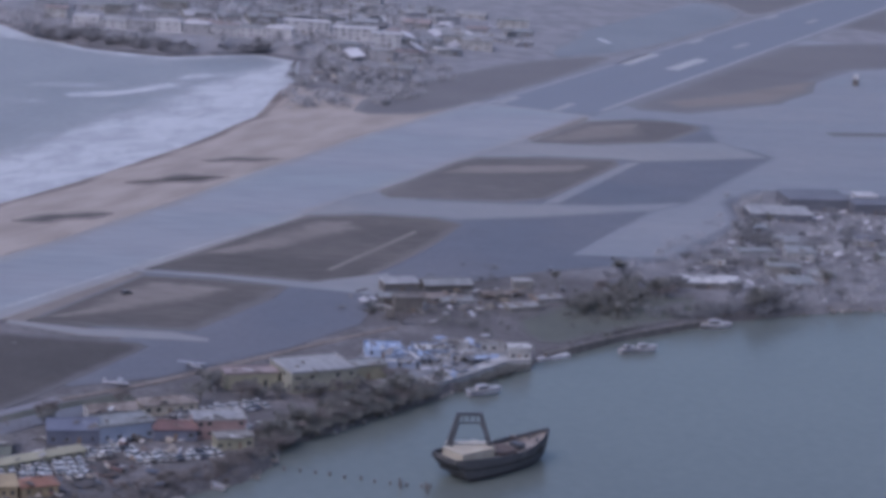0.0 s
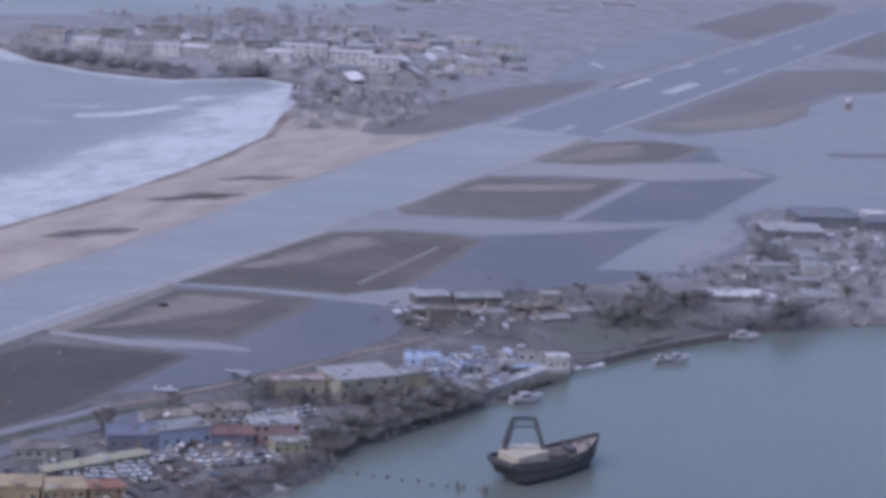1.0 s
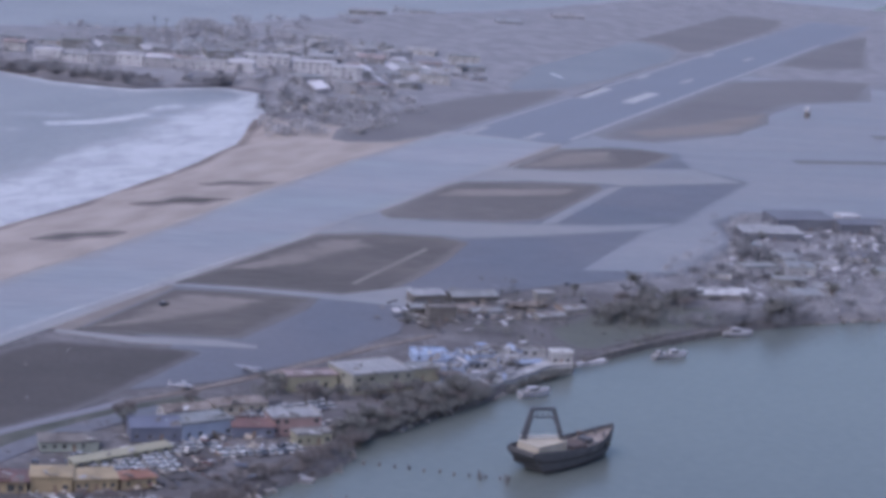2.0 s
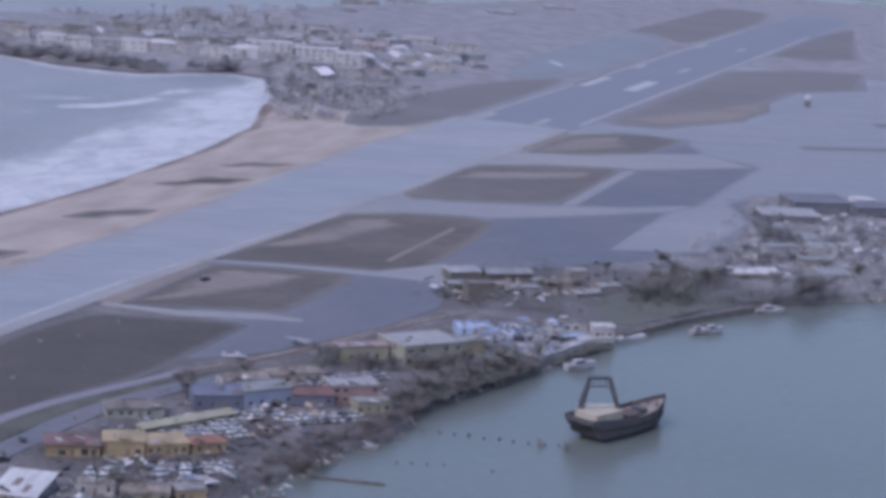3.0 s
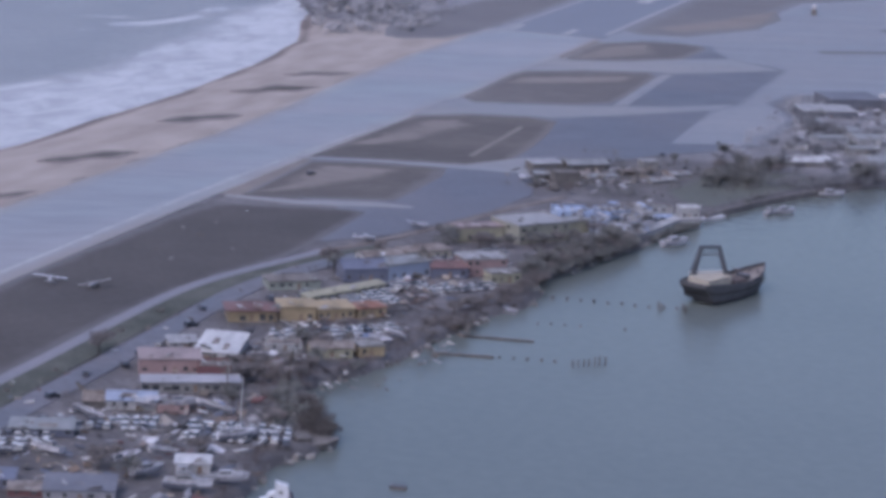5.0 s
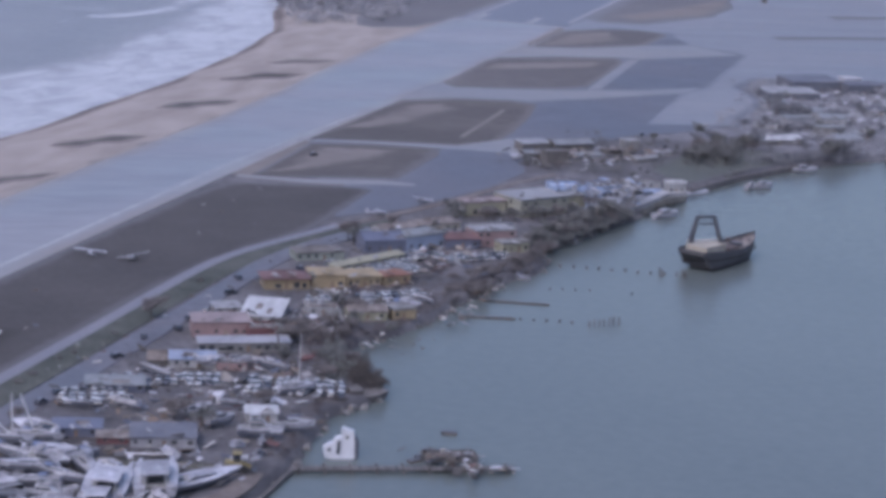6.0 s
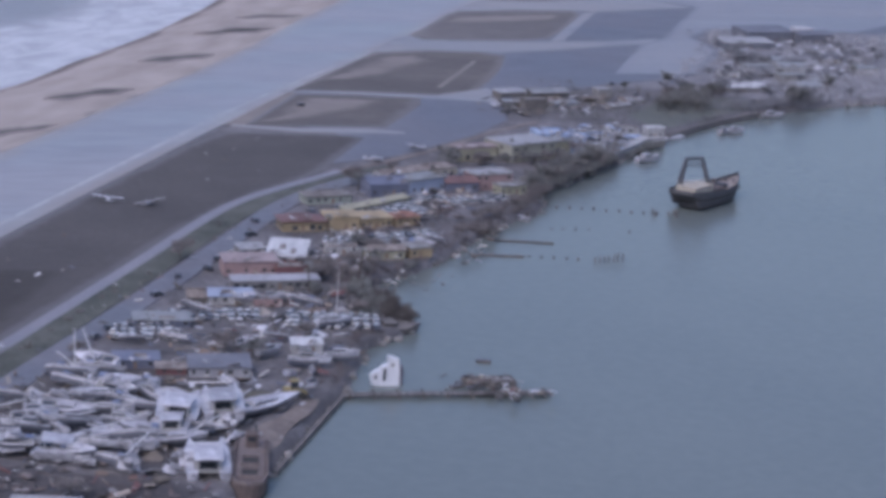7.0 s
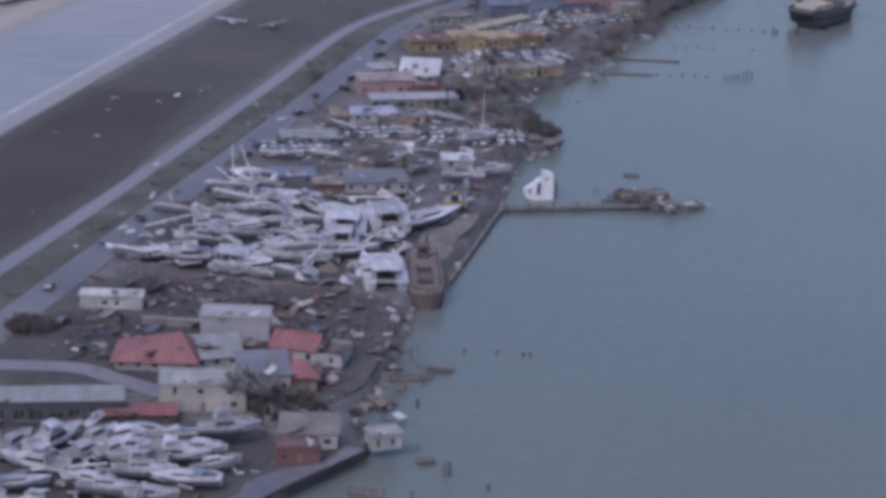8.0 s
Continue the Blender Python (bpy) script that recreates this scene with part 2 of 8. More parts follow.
STONE = surface("rock", (0.10, 0.095, 0.09), (0.24, 0.23, 0.22), 0.9, 1.5, 0.3, 0.5, vary=0.2, island=True)
DEBRIS = island_palette("storm_debris", [(0.10, 0.085, 0.07), (0.38, 0.38, 0.38), (0.06, 0.055, 0.05), (0.22, 0.20, 0.18), (0.16, 0.12, 0.09), (0.30, 0.29, 0.285), (0.09, 0.10, 0.13), (0.30, 0.26, 0.22), (0.07, 0.06, 0.05), (0.40, 0.40, 0.43), (0.13, 0.08, 0.07), (0.13, 0.13, 0.14)])
DEBRIS_WHITE = island_palette("pale_storm_debris", DEBRIS_WHITE_COLOURS)
DEBRIS_MARINA = island_palette("marina_debris", [(0.36, 0.36, 0.385), (0.20, 0.25, 0.36), (0.14, 0.14, 0.15), (0.42, 0.42, 0.45), (0.10, 0.10, 0.11), (0.24, 0.31, 0.45), (0.26, 0.27, 0.31), (0.28, 0.34, 0.46), (0.09, 0.09, 0.1)])
DEBRIS_RUST = island_palette("rusty_debris", [(0.07, 0.055, 0.052), (0.12, 0.06, 0.056), (0.05, 0.045, 0.045), (0.15, 0.125, 0.115), (0.07, 0.08, 0.11), (0.22, 0.21, 0.215), (0.09, 0.07, 0.065)])
DEBRIS_DARK = island_palette("dark_storm_debris", [(0.10, 0.085, 0.07), (0.06, 0.055, 0.05), (0.20, 0.18, 0.16), (0.13, 0.10, 0.08), (0.05, 0.05, 0.055), (0.36, 0.35, 0.34), (0.08, 0.07, 0.06)])


# ---- mesh helpers ----
def mesh_object(name, bm, material, parent=None, smooth=False):
    data = bpy.data.meshes.new(name)
    bm.to_mesh(data)
    bm.free()
    for m in material if isinstance(material, (list, tuple)) else [material]:
        data.materials.append(m)
    if smooth:
        data.polygons.foreach_set("use_smooth", [True] * len(data.polygons))
    ob = new(name, data)
    if parent:
        ob.parent = parent
    return ob


def part(name, bm, material, parent, label="", smooth=False):
    ob = mesh_object(name, bm, material, parent, smooth)
    return tagged(ob, label=label) if label else ob


def thing(name, m, label, category, group="", kind=""):
    ob = new(name)
    ob.empty_display_size = 0.5
    ob.matrix_basis = m
    return tagged(ob, label, category, group, kind)


def quad_box(bm, lo, hi, taper=0.0, m=None):
    """A box, drawn in at the top by taper."""
    (x0, y0, z0), (x1, y1, z1), t = lo, hi, taper
    pts = [(x0, y0, z0), (x1, y0, z0), (x1, y1, z0), (x0, y1, z0), (x0 + t, y0 + t, z1), (x1 - t, y0 + t, z1), (x1 - t, y1 - t, z1), (x0 + t, y1 - t, z1)]
    v = [bm.verts.new(m @ Vector(p) if m else p) for p in pts]
    for f in ((3, 2, 1, 0), (4, 5, 6, 7), (0, 1, 5, 4), (1, 2, 6, 5), (2, 3, 7, 6), (3, 0, 4, 7)):
        bm.faces.new([v[i] for i in f])
    return v


def boxes(*some, bevel=0.0):
    bm = bmesh.new()
    for item in some:
        quad_box(bm, *item)
    if bevel:
        bmesh.ops.bevel(bm, geom=bm.edges[:], offset=bevel, segments=1, affect="EDGES")
    return bm


def beam(bm, a, b, w=0.2, h=None, tip=None):
    """A square bar from a to b; tip: its width at b."""
    a, b = Vector(a), Vector(b)
    h, tip = h or w, tip or w
    d = (b - a).normalized()
    side = d.cross((0, 0, 1))
    side = Vector((1, 0, 0)) if side.length < 0.01 else side.normalized()
    up = side.cross(d)
    rings = []
    for p, k in ((a, 1.0), (b, tip / w)):
        rings.append([bm.verts.new(p + k * (sx * side * w / 2 + sz * up * h / 2)) for sx, sz in ((-1, -1), (1, -1), (1, 1), (-1, 1))])
    for i in range(4):
        j = (i + 1) % 4
        bm.faces.new((rings[0][i], rings[0][j], rings[1][j], rings[1][i]))
    bm.faces.new(rings[0][::-1])
    bm.faces.new(rings[1])


def tube(bm, a, b, r, r2=None, n=8):
    a, b = Vector(a), Vector(b)
    r2 = r if r2 is None else r2
    d = (b - a).normalized()
    side = d.cross((0, 0, 1))
    side = Vector((1, 0, 0)) if side.length < 0.01 else side.normalized()
    up = side.cross(d)
    rings = [[bm.verts.new(p + q * (math.cos(2 * math.pi * k / n) * side + math.sin(2 * math.pi * k / n) * up)) for k in range(n)] for p, q in ((a, r), (b, r2))]
    for k in range(n):
        bm.faces.new((rings[0][k], rings[0][(k + 1) % n], rings[1][(k + 1) % n], rings[1][k]))
    bm.faces.new(rings[0][::-1])
    bm.faces.new(rings[1])


def loft(bm, rings, close=True, caps=True):
    """Skin over rings of equally many points."""
    vs = [[bm.verts.new(p) for p in ring] for ring in rings]
    n = len(vs[0])
    for a, b in zip(vs, vs[1:]):
        for k in range(n if close else n - 1):
            bm.faces.new((a[k], a[(k + 1) % n], b[(k + 1) % n], b[k]))
    if caps:
        bm.faces.new(vs[0][::-1])
        bm.faces.new(vs[-1])
    bmesh.ops.recalc_face_normals(bm, faces=bm.faces[:])


FEATHERED = {}


def worn_edge(material, rim):
    """The material, giving way towards its edge to what is blown or washed over it."""
    key = (material.name, rim)
    if key in FEATHERED:
        return FEATHERED[key]
    m = material.copy()
    n, link = m.node_tree.nodes, m.node_tree.links.new
    shader = n["Principled BSDF"]
    body = shader.inputs["Base Color"].links[0].from_socket
    att = n.new("ShaderNodeAttribute")
    att.attribute_name = "edge"
    noise = n.new("ShaderNodeTexNoise")
    noise.inputs["Scale"].default_value, noise.inputs["Detail"].default_value = 0.22, 6
    link(n.new("ShaderNodeNewGeometry").outputs["Position"], noise.inputs["Vector"])
    add = n.new("ShaderNodeMath")
    add.operation = "ADD"
    link(att.outputs["Fac"], add.inputs[0])
    link(noise.outputs[0], add.inputs[1])
    fade = n.new("ShaderNodeMapRange")
    fade.interpolation_type = "SMOOTHSTEP"
    fade.inputs["From Min"].default_value, fade.inputs["From Max"].default_value = 0.5, 1.35
    link(add.outputs[0], fade.inputs["Value"])
    mix = n.new("ShaderNodeMix")
    mix.data_type = "RGBA"
    link(fade.outputs[0], mix.inputs[0])
    link(body, mix.inputs[6])
    mix.inputs[7].default_value = lin(*rim)
    link(mix.outputs[2], shader.inputs["Base Color"])
    FEATHERED[key] = m
    return m


def slab(name, outline, z, thick, material, label, category="ground", kind="structure", parent=None, feather=0.0, rim=(0.13, 0.13, 0.14)):
    """A flat sheet with thickness over an outline given counter-clockwise; feather: width of its worn rim."""
    bm = bmesh.new()
    edge = bm.verts.layers.float.new("edge")
    low = [bm.verts.new((x, y, z - thick)) for x, y in outline]
    top = [bm.verts.new((x, y, z)) for x, y in outline]
    if feather:
        turn = sum(ax * by - bx * ay for (ax, ay), (bx, by) in zip(outline, outline[1:] + outline[:1]))
        core = []
        for k, (x, y) in enumerate(outline):
            (ax, ay), (bx, by) = outline[k - 1], outline[(k + 1) % len(outline)]
            d1, d2 = Vector((x - ax, y - ay)).normalized(), Vector((bx - x, by - y)).normalized()
            inward = Vector((-(d1.y + d2.y), d1.x + d2.x)) * (1 if turn > 0 else -1)
            inward, reach = inward.normalized(), feather
            while reach > 0.05:
                qx, qy = np.array([x + inward.x * reach]), np.array([y + inward.y * reach])
                if inside(qx, qy, outline)[0] and shore_distance(qx, qy, outline + outline[:1])[0] > 0.9 * min(reach, feather * 0.72):
                    break
                reach *= 0.7
            core.append(bm.verts.new((x + inward.x * reach, y + inward.y * reach, z)))
        for v in bm.verts:
            v[edge] = 1.0
        for v in core:
            v[edge] = 0.0
        for k in range(len(top)):
            j = (k + 1) % len(top)
            bm.faces.new((top[k], top[j], core[j], core[k]))
        bm.faces.new(core)
        material = worn_edge(material, rim)
    else:
        bm.faces.new(top)
    for k in range(len(top)):
        j = (k + 1) % len(top)
        bm.faces.new((low[k], low[j], top[j], top[k]))
    bmesh.ops.recalc_face_normals(bm, faces=bm.faces[:])
    ob = mesh_object(name, bm, material, parent)
    return tagged(ob, label, category, kind=kind) if not parent else ob


def ribbon(name, line, width, z, thick, material, label, category="road", kind="structure"):
    """A road of even width along a smoothed line, with a raised edge."""
    pts = smooth_line(line, 3)
    left, right = [], []
    for k, p in enumerate(pts):
        a, b = pts[max(k - 1, 0)], pts[min(k + 1, len(pts) - 1)]
        d = Vector((b[0] - a[0], b[1] - a[1])).normalized()
        w = width if not isinstance(width, (list, tuple)) else width[0] + (width[1] - width[0]) * k / (len(pts) - 1)
        left.append((p[0] - d.y * w / 2, p[1] + d.x * w / 2))
        right.append((p[0] + d.y * w / 2, p[1] - d.x * w / 2))
    bm = bmesh.new()
    rows = [[bm.verts.new((*q, zz)) for q, zz in ((l, z - thick), (l, z), (r, z), (r, z - thick))] for l, r in zip(left, right)]
    for a, b in zip(rows, rows[1:]):
        for k in range(3):
            bm.faces.new((a[k], a[k + 1], b[k + 1], b[k]))
    bmesh.ops.recalc_face_normals(bm, faces=bm.faces[:])
    return tagged(mesh_object(name, bm, material), label, category, kind=kind)


def smooth_line(line, rounds=2):
    """Corner cutting."""
    for _ in range(rounds):
        out = [line[0]]
        for a, b in zip(line, line[1:]):
            out += [(a[0] * 0.75 + b[0] * 0.25, a[1] * 0.75 + b[1] * 0.25), (a[0] * 0.25 + b[0] * 0.75, a[1] * 0.25 + b[1] * 0.75)]
        line = out + [line[-1]]
    return line


def rounded(outline, rounds=2):
    for _ in range(rounds):
        out = []
        for a, b in zip(outline, outline[1:] + outline[:1]):
            out += [(a[0] * 0.8 + b[0] * 0.2, a[1] * 0.8 + b[1] * 0.2), (a[0] * 0.2 + b[0] * 0.8, a[1] * 0.2 + b[1] * 0.8)]
        outline = out
    return outline


# ---- land and water ----
GROUND = 2.0
LAGOON_SHORE = [(-60, -700), (-52, -420), (-43, -320), (-37, -276), (-31, -262), (-35, -252), (-35, -236), (-37, -222), (-38.5, -213), (-37, -204), (-36, -199), (-36.5, -161),
                (-38, -146), (-39.5, -132), (-36, -126), (-34.8, -118), (-41.6, -110.5), (-46, -100.5), (-50, -93), (-44, -79), (-40.5, -65), (-38.5, -50), (-35, -28), (-29.5, -14), (-30.5, -4), (-34.5, 4),
                (-29.5, 20), (-25, 38), (-21, 53), (-18, 75), (-13.5, 93), (-4, 120), (10.5, 149), (26, 171), (45, 190), (80, 215), (140, 260), (185, 360), (190, 520), (150, 760), (90, 1000), (20, 1400)]
SEA_SHORE = [(-290, 1400), (-352, 1000), (-378, 880), (-398, 790), (-416, 725), (-438, 682), (-474, 640), (-505, 600), (-525, 565), (-480, 510), (-437, 487), (-404, 463), (-365, 448), (-325, 452), (-300, 490), (-279, 484), (-258, 440),
             (-240, 385), (-223, 340), (-212, 257), (-206.5, 195), (-206, 140), (-205, 90), (-206, 20), (-206, -80), (-206, -200), (-205, -700)]


def shore_distance(px, py, line):
    """Distance of points from a polyline."""
    best = np.full(px.shape, 1e9)
    for (ax, ay), (bx, by) in zip(line, line[1:]):
        dx, dy = bx - ax, by - ay
        k = np.clip(((px - ax) * dx + (py - ay) * dy) / (dx * dx + dy * dy), 0, 1)
        best = np.minimum(best, np.hypot(px - ax - k * dx, py - ay - k * dy))
    return best


def inside(px, py, ring):
    hit = np.zeros(px.shape, bool)
    for (ax, ay), (bx, by) in zip(ring, ring[1:] + ring[:1]):
        if ay != by:
            hit ^= ((ay > py) != (by > py)) & (px < (bx - ax) * (py - ay) / (by - ay) + ax)
    return hit


def grid_mesh(name, xs, ys, heights, material, **attributes):
    nx, ny = len(xs), len(ys)
    gx, gy = np.meshgrid(xs, ys)
    verts = np.stack([gx, gy, heights], -1).reshape(-1, 3)
    idx = np.arange(nx * ny).reshape(ny, nx)
    faces = np.stack([idx[:-1, :-1], idx[:-1, 1:], idx[1:, 1:], idx[1:, :-1]], -1).reshape(-1, 4)
    data = bpy.data.meshes.new(name)
    data.from_pydata(verts.tolist(), [], faces.tolist())
    for key, values in attributes.items():
        data.attributes.new(key, "FLOAT", "POINT").data.foreach_set("value", values.ravel().astype(np.float32))
    data.polygons.foreach_set("use_smooth", [True] * len(data.polygons))
    data.materials.append(material)
    return new(name, data)


def wobble(gx, gy, scale, seed=0):
    """Cheap smooth noise from a few sines."""
    r = np.random.RandomState(seed)
    out = np.zeros(gx.shape)
    for k in range(7):
        a, f, s = r.uniform(0, 6.28), r.uniform(0.5, 2.2) / scale, r.uniform(0, 6.28)
        out += np.sin((gx * np.cos(a) + gy * np.sin(a)) * f + s)
    return out / 7


xs = np.concatenate([np.arange(-580, -245, 5.0), np.arange(-245, -180, 2.0), np.arange(-180, -110, 5.0), np.arange(-110, -62, 3.0), np.arange(-62, 30, 1.3), np.arange(30, 260, 5.0)])
ys = np.concatenate([np.arange(-700, -330, 10.0), np.arange(-330, 210, 1.8), np.arange(210, 520, 3.5), np.arange(520, 1420, 8.0)])
GX, GY = np.meshgrid(xs, ys)
land_in = inside(GX, GY, LAGOON_SHORE + SEA_SHORE)
d_lagoon = shore_distance(GX, GY, LAGOON_SHORE) * np.where(land_in, 1, -1) + 1.6 * wobble(GX, GY, 3.0, 1) + 0.8
d_sea = shore_distance(GX, GY, SEA_SHORE) * np.where(land_in, 1, -1) + 2.0 * wobble(GX, GY, 22.0, 2)
h_lagoon = np.clip(d_lagoon / 3.2, -1.5, 1)
h_sea = np.clip(d_sea / 24.0, -1.0, 1)
height = -0.35 + (GROUND + 0.35) * np.minimum(h_lagoon * (2 - np.abs(h_lagoon)), h_sea * (2 - np.abs(h_sea)))
height -= 0.08 * (1 + wobble(GX, GY, 6.0, 3))
hills = np.clip((GY - 640) / 200, 0, 1) * np.clip((-330 - GX) / 60, 0, 1) * 4 + np.clip((GY - 430) / 90, 0, 1) * np.clip((-215 - GX) / 60, 0, 1) * 3
height += np.where(height > 1.5, hills, 0)


def hazed_ground(n, link, pos):
    """Scrub and rubble ground of the far land, paled and blued for haze."""
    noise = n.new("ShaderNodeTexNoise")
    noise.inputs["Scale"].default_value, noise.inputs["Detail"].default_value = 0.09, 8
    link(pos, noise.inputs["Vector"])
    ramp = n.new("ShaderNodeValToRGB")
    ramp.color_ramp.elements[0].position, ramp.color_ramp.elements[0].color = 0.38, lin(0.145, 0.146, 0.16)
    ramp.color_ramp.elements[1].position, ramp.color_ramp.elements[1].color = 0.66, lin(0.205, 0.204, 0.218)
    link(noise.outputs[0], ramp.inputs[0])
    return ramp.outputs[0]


def ground_material():
    """Mud, scrub and sand, by the stretch of land."""
    m = surface("storm_swept_ground", (0.062, 0.059, 0.063), (0.148, 0.14, 0.146), 0.95, 0.7, 0.09, 0.5, third=(0.09, 0.085, 0.089), world_space=True)
    n, link = m.node_tree.nodes, m.node_tree.links.new
    shader = n["Principled BSDF"]
    mud = shader.inputs["Base Color"].links[0].from_socket
    pos = n.new("ShaderNodeNewGeometry").outputs["Position"]
    att = n.new("ShaderNodeAttribute")
    att.attribute_name = "beach"
    warp = n.new("ShaderNodeTexNoise")
    warp.inputs["Scale"].default_value, warp.inputs["Detail"].default_value = 0.06, 6
    link(pos, warp.inputs["Vector"])
    add = n.new("ShaderNodeMath")
    add.operation = "MULTIPLY_ADD"
    add.inputs[1].default_value = 0.8
    link(warp.outputs[0], add.inputs[0])
    link(att.outputs["Fac"], add.inputs[2])
    edge = n.new("ShaderNodeMapRange")
    edge.inputs["From Min"].default_value, edge.inputs["From Max"].default_value = 0.8, 1.0
    link(add.outputs[0], edge.inputs["Value"])
    sand_noise = n.new("ShaderNodeTexNoise")
    sand_noise.inputs["Scale"].default_value, sand_noise.inputs["Detail"].default_value = 0.12, 7
    stretch = n.new("ShaderNodeMapping")
    stretch.inputs["Scale"].default_value = (1, 0.35, 1)
    link(pos, stretch.inputs["Vector"])
    link(stretch.outputs[0], sand_noise.inputs["Vector"])
    sand = n.new("ShaderNodeValToRGB")
    sand.color_ramp.elements[0].position, sand.color_ramp.elements[0].color = 0.35, lin(0.215, 0.188, 0.17)
    sand.color_ramp.elements[1].position, sand.color_ramp.elements[1].color = 0.65, lin(0.29, 0.256, 0.232)
    link(sand_noise.outputs[0], sand.inputs[0])
    mix = n.new("ShaderNodeMix")
    mix.data_type = "RGBA"
    link(edge.outputs[0], mix.inputs[0])
    link(mud, mix.inputs[6])
    link(sand.outputs[0], mix.inputs[7])
    # far ground blends into the haze-paled colour
    rubble = hazed_ground(n, link, pos)
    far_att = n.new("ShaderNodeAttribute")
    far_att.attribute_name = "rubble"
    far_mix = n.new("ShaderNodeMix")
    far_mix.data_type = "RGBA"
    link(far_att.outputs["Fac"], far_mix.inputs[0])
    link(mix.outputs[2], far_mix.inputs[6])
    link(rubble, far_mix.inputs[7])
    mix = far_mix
    soaked = n.new("ShaderNodeAttribute")
    soaked.attribute_name = "soaked"
    wet = n.new("ShaderNodeMix")
    wet.data_type, wet.blend_type = "RGBA", "MULTIPLY"
    link(soaked.outputs["Fac"], wet.inputs[0])
    link(mix.outputs[2], wet.inputs[6])
    wet.inputs[7].default_value = lin(0.36, 0.33, 0.34)
    link(wet.outputs[2], shader.inputs["Base Color"])
    return m


beach_share = np.clip((-150 - GX) / 20, 0, 1) * np.clip((425 - GY) / 40, 0, 1) + np.clip((14 - d_sea) / 14, 0, 1) * np.where(GY > 380, 0.6, 1)
# rubble: share of the haze-paled ground, growing with distance
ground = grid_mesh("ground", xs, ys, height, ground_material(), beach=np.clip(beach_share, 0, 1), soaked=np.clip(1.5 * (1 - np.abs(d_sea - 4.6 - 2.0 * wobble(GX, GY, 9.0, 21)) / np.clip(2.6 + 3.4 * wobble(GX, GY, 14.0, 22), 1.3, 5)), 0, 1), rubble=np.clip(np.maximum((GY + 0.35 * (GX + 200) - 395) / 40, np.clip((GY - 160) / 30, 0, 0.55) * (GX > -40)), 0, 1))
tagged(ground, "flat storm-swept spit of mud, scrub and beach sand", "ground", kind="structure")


def water_material(name, deep, pale, rough, wave, bump, foam=False):
    m = surface(name, deep, pale, rough, wave, 0.012, bump, stretch=(1, 1, 1), world_space=True)
    n, link = m.node_tree.nodes, m.node_tree.links.new
    shader = n["Principled BSDF"]
    shader.inputs["IOR"].default_value = 1.33
    if foam:
        water = shader.inputs["Base Color"].links[0].from_socket
        att = n.new("ShaderNodeAttribute")
        att.attribute_name = "surf"
        pos = n.new("ShaderNodeNewGeometry").outputs["Position"]
        stretch = n.new("ShaderNodeMapping")
        stretch.inputs["Rotation"].default_value = (0, 0, radians(-14))
        stretch.inputs["Scale"].default_value = (0.55, 0.3, 1)
        link(pos, stretch.inputs["Vector"])
        streak = n.new("ShaderNodeTexNoise")
        streak.inputs["Scale"].default_value, streak.inputs["Detail"].default_value, streak.inputs["Roughness"].default_value = 0.07, 10, 0.75
        link(stretch.outputs[0], streak.inputs["Vector"])
        add = n.new("ShaderNodeMath")
        add.operation = "ADD"
        link(att.outputs["Fac"], add.inputs[0])
        streak.inputs["Distortion"].default_value = 1.2
        add.operation = "MULTIPLY_ADD"
        add.inputs[1].default_value = 0.69
        link(streak.outputs[0], add.inputs[2])
        edge = n.new("ShaderNodeMapRange")
        edge.inputs["From Min"].default_value, edge.inputs["From Max"].default_value = 0.84, 1.14
        edge.interpolation_type = "SMOOTHSTEP"
        link(add.outputs[0], edge.inputs["Value"])
        mix = n.new("ShaderNodeMix")
        mix.data_type = "RGBA"
        link(edge.outputs[0], mix.inputs[0])
        link(water, mix.inputs[6])
        lace = n.new("ShaderNodeTexNoise")
        lace.inputs["Scale"].default_value, lace.inputs["Detail"].default_value, lace.inputs["Roughness"].default_value, lace.inputs["Distortion"].default_value = 0.16, 9, 0.7, 0.8
        link(stretch.outputs[0], lace.inputs["Vector"])
        froth = n.new("ShaderNodeValToRGB")
        froth.color_ramp.elements[0].position, froth.color_ramp.elements[0].color = 0.36, lin(0.27, 0.287, 0.31)
        froth.color_ramp.elements[1].position, froth.color_ramp.elements[1].color = 0.6, lin(0.385, 0.405, 0.43)
        link(lace.outputs[0], froth.inputs[0])
        link(froth.outputs[0], mix.inputs[7])
        link(mix.outputs[2], shader.inputs["Base Color"])
        rr = n.new("ShaderNodeMapRange")
        rr.inputs["To Min"].default_value, rr.inputs["To Max"].default_value = rough, 0.9
        link(edge.outputs[0], rr.inputs["Value"])
        link(rr.outputs[0], shader.inputs["Roughness"])
    return m


lx = np.concatenate([np.arange(-4000, -100, 300.0), np.arange(-100, 200, 4.0), np.arange(200, 4000, 300.0)])
ly = np.concatenate([np.arange(-4000, -500, 300.0), np.arange(-500, 300, 4.0), np.arange(300, 4001, 300.0)])
lx = lx[lx > -151]
lgx, lgy = np.meshgrid(np.concatenate([[-150.0], lx]), ly)
lagoon = grid_mesh("water", np.concatenate([[-150.0], lx]), ly, 0.025 * wobble(lgx, lgy, 4.0, 11), water_material("lagoon_water", (0.096, 0.112, 0.108), (0.114, 0.13, 0.123), 0.24, 0.4, 0.05))
tagged(lagoon, "calm grey-green lagoon water with fine ripples", "water", kind="structure")
sx = np.concatenate([np.arange(-4000, -700, 300.0), np.arange(-700, -350, 10.0), np.arange(-350, -150, 3.0), [-150.0]])
sy = np.concatenate([np.arange(-4000, -400, 300.0), np.arange(-400, 60, 10.0), np.arange(60, 520, 3.0), np.arange(520, 1000, 8.0), np.arange(1000, 4001, 300.0)])
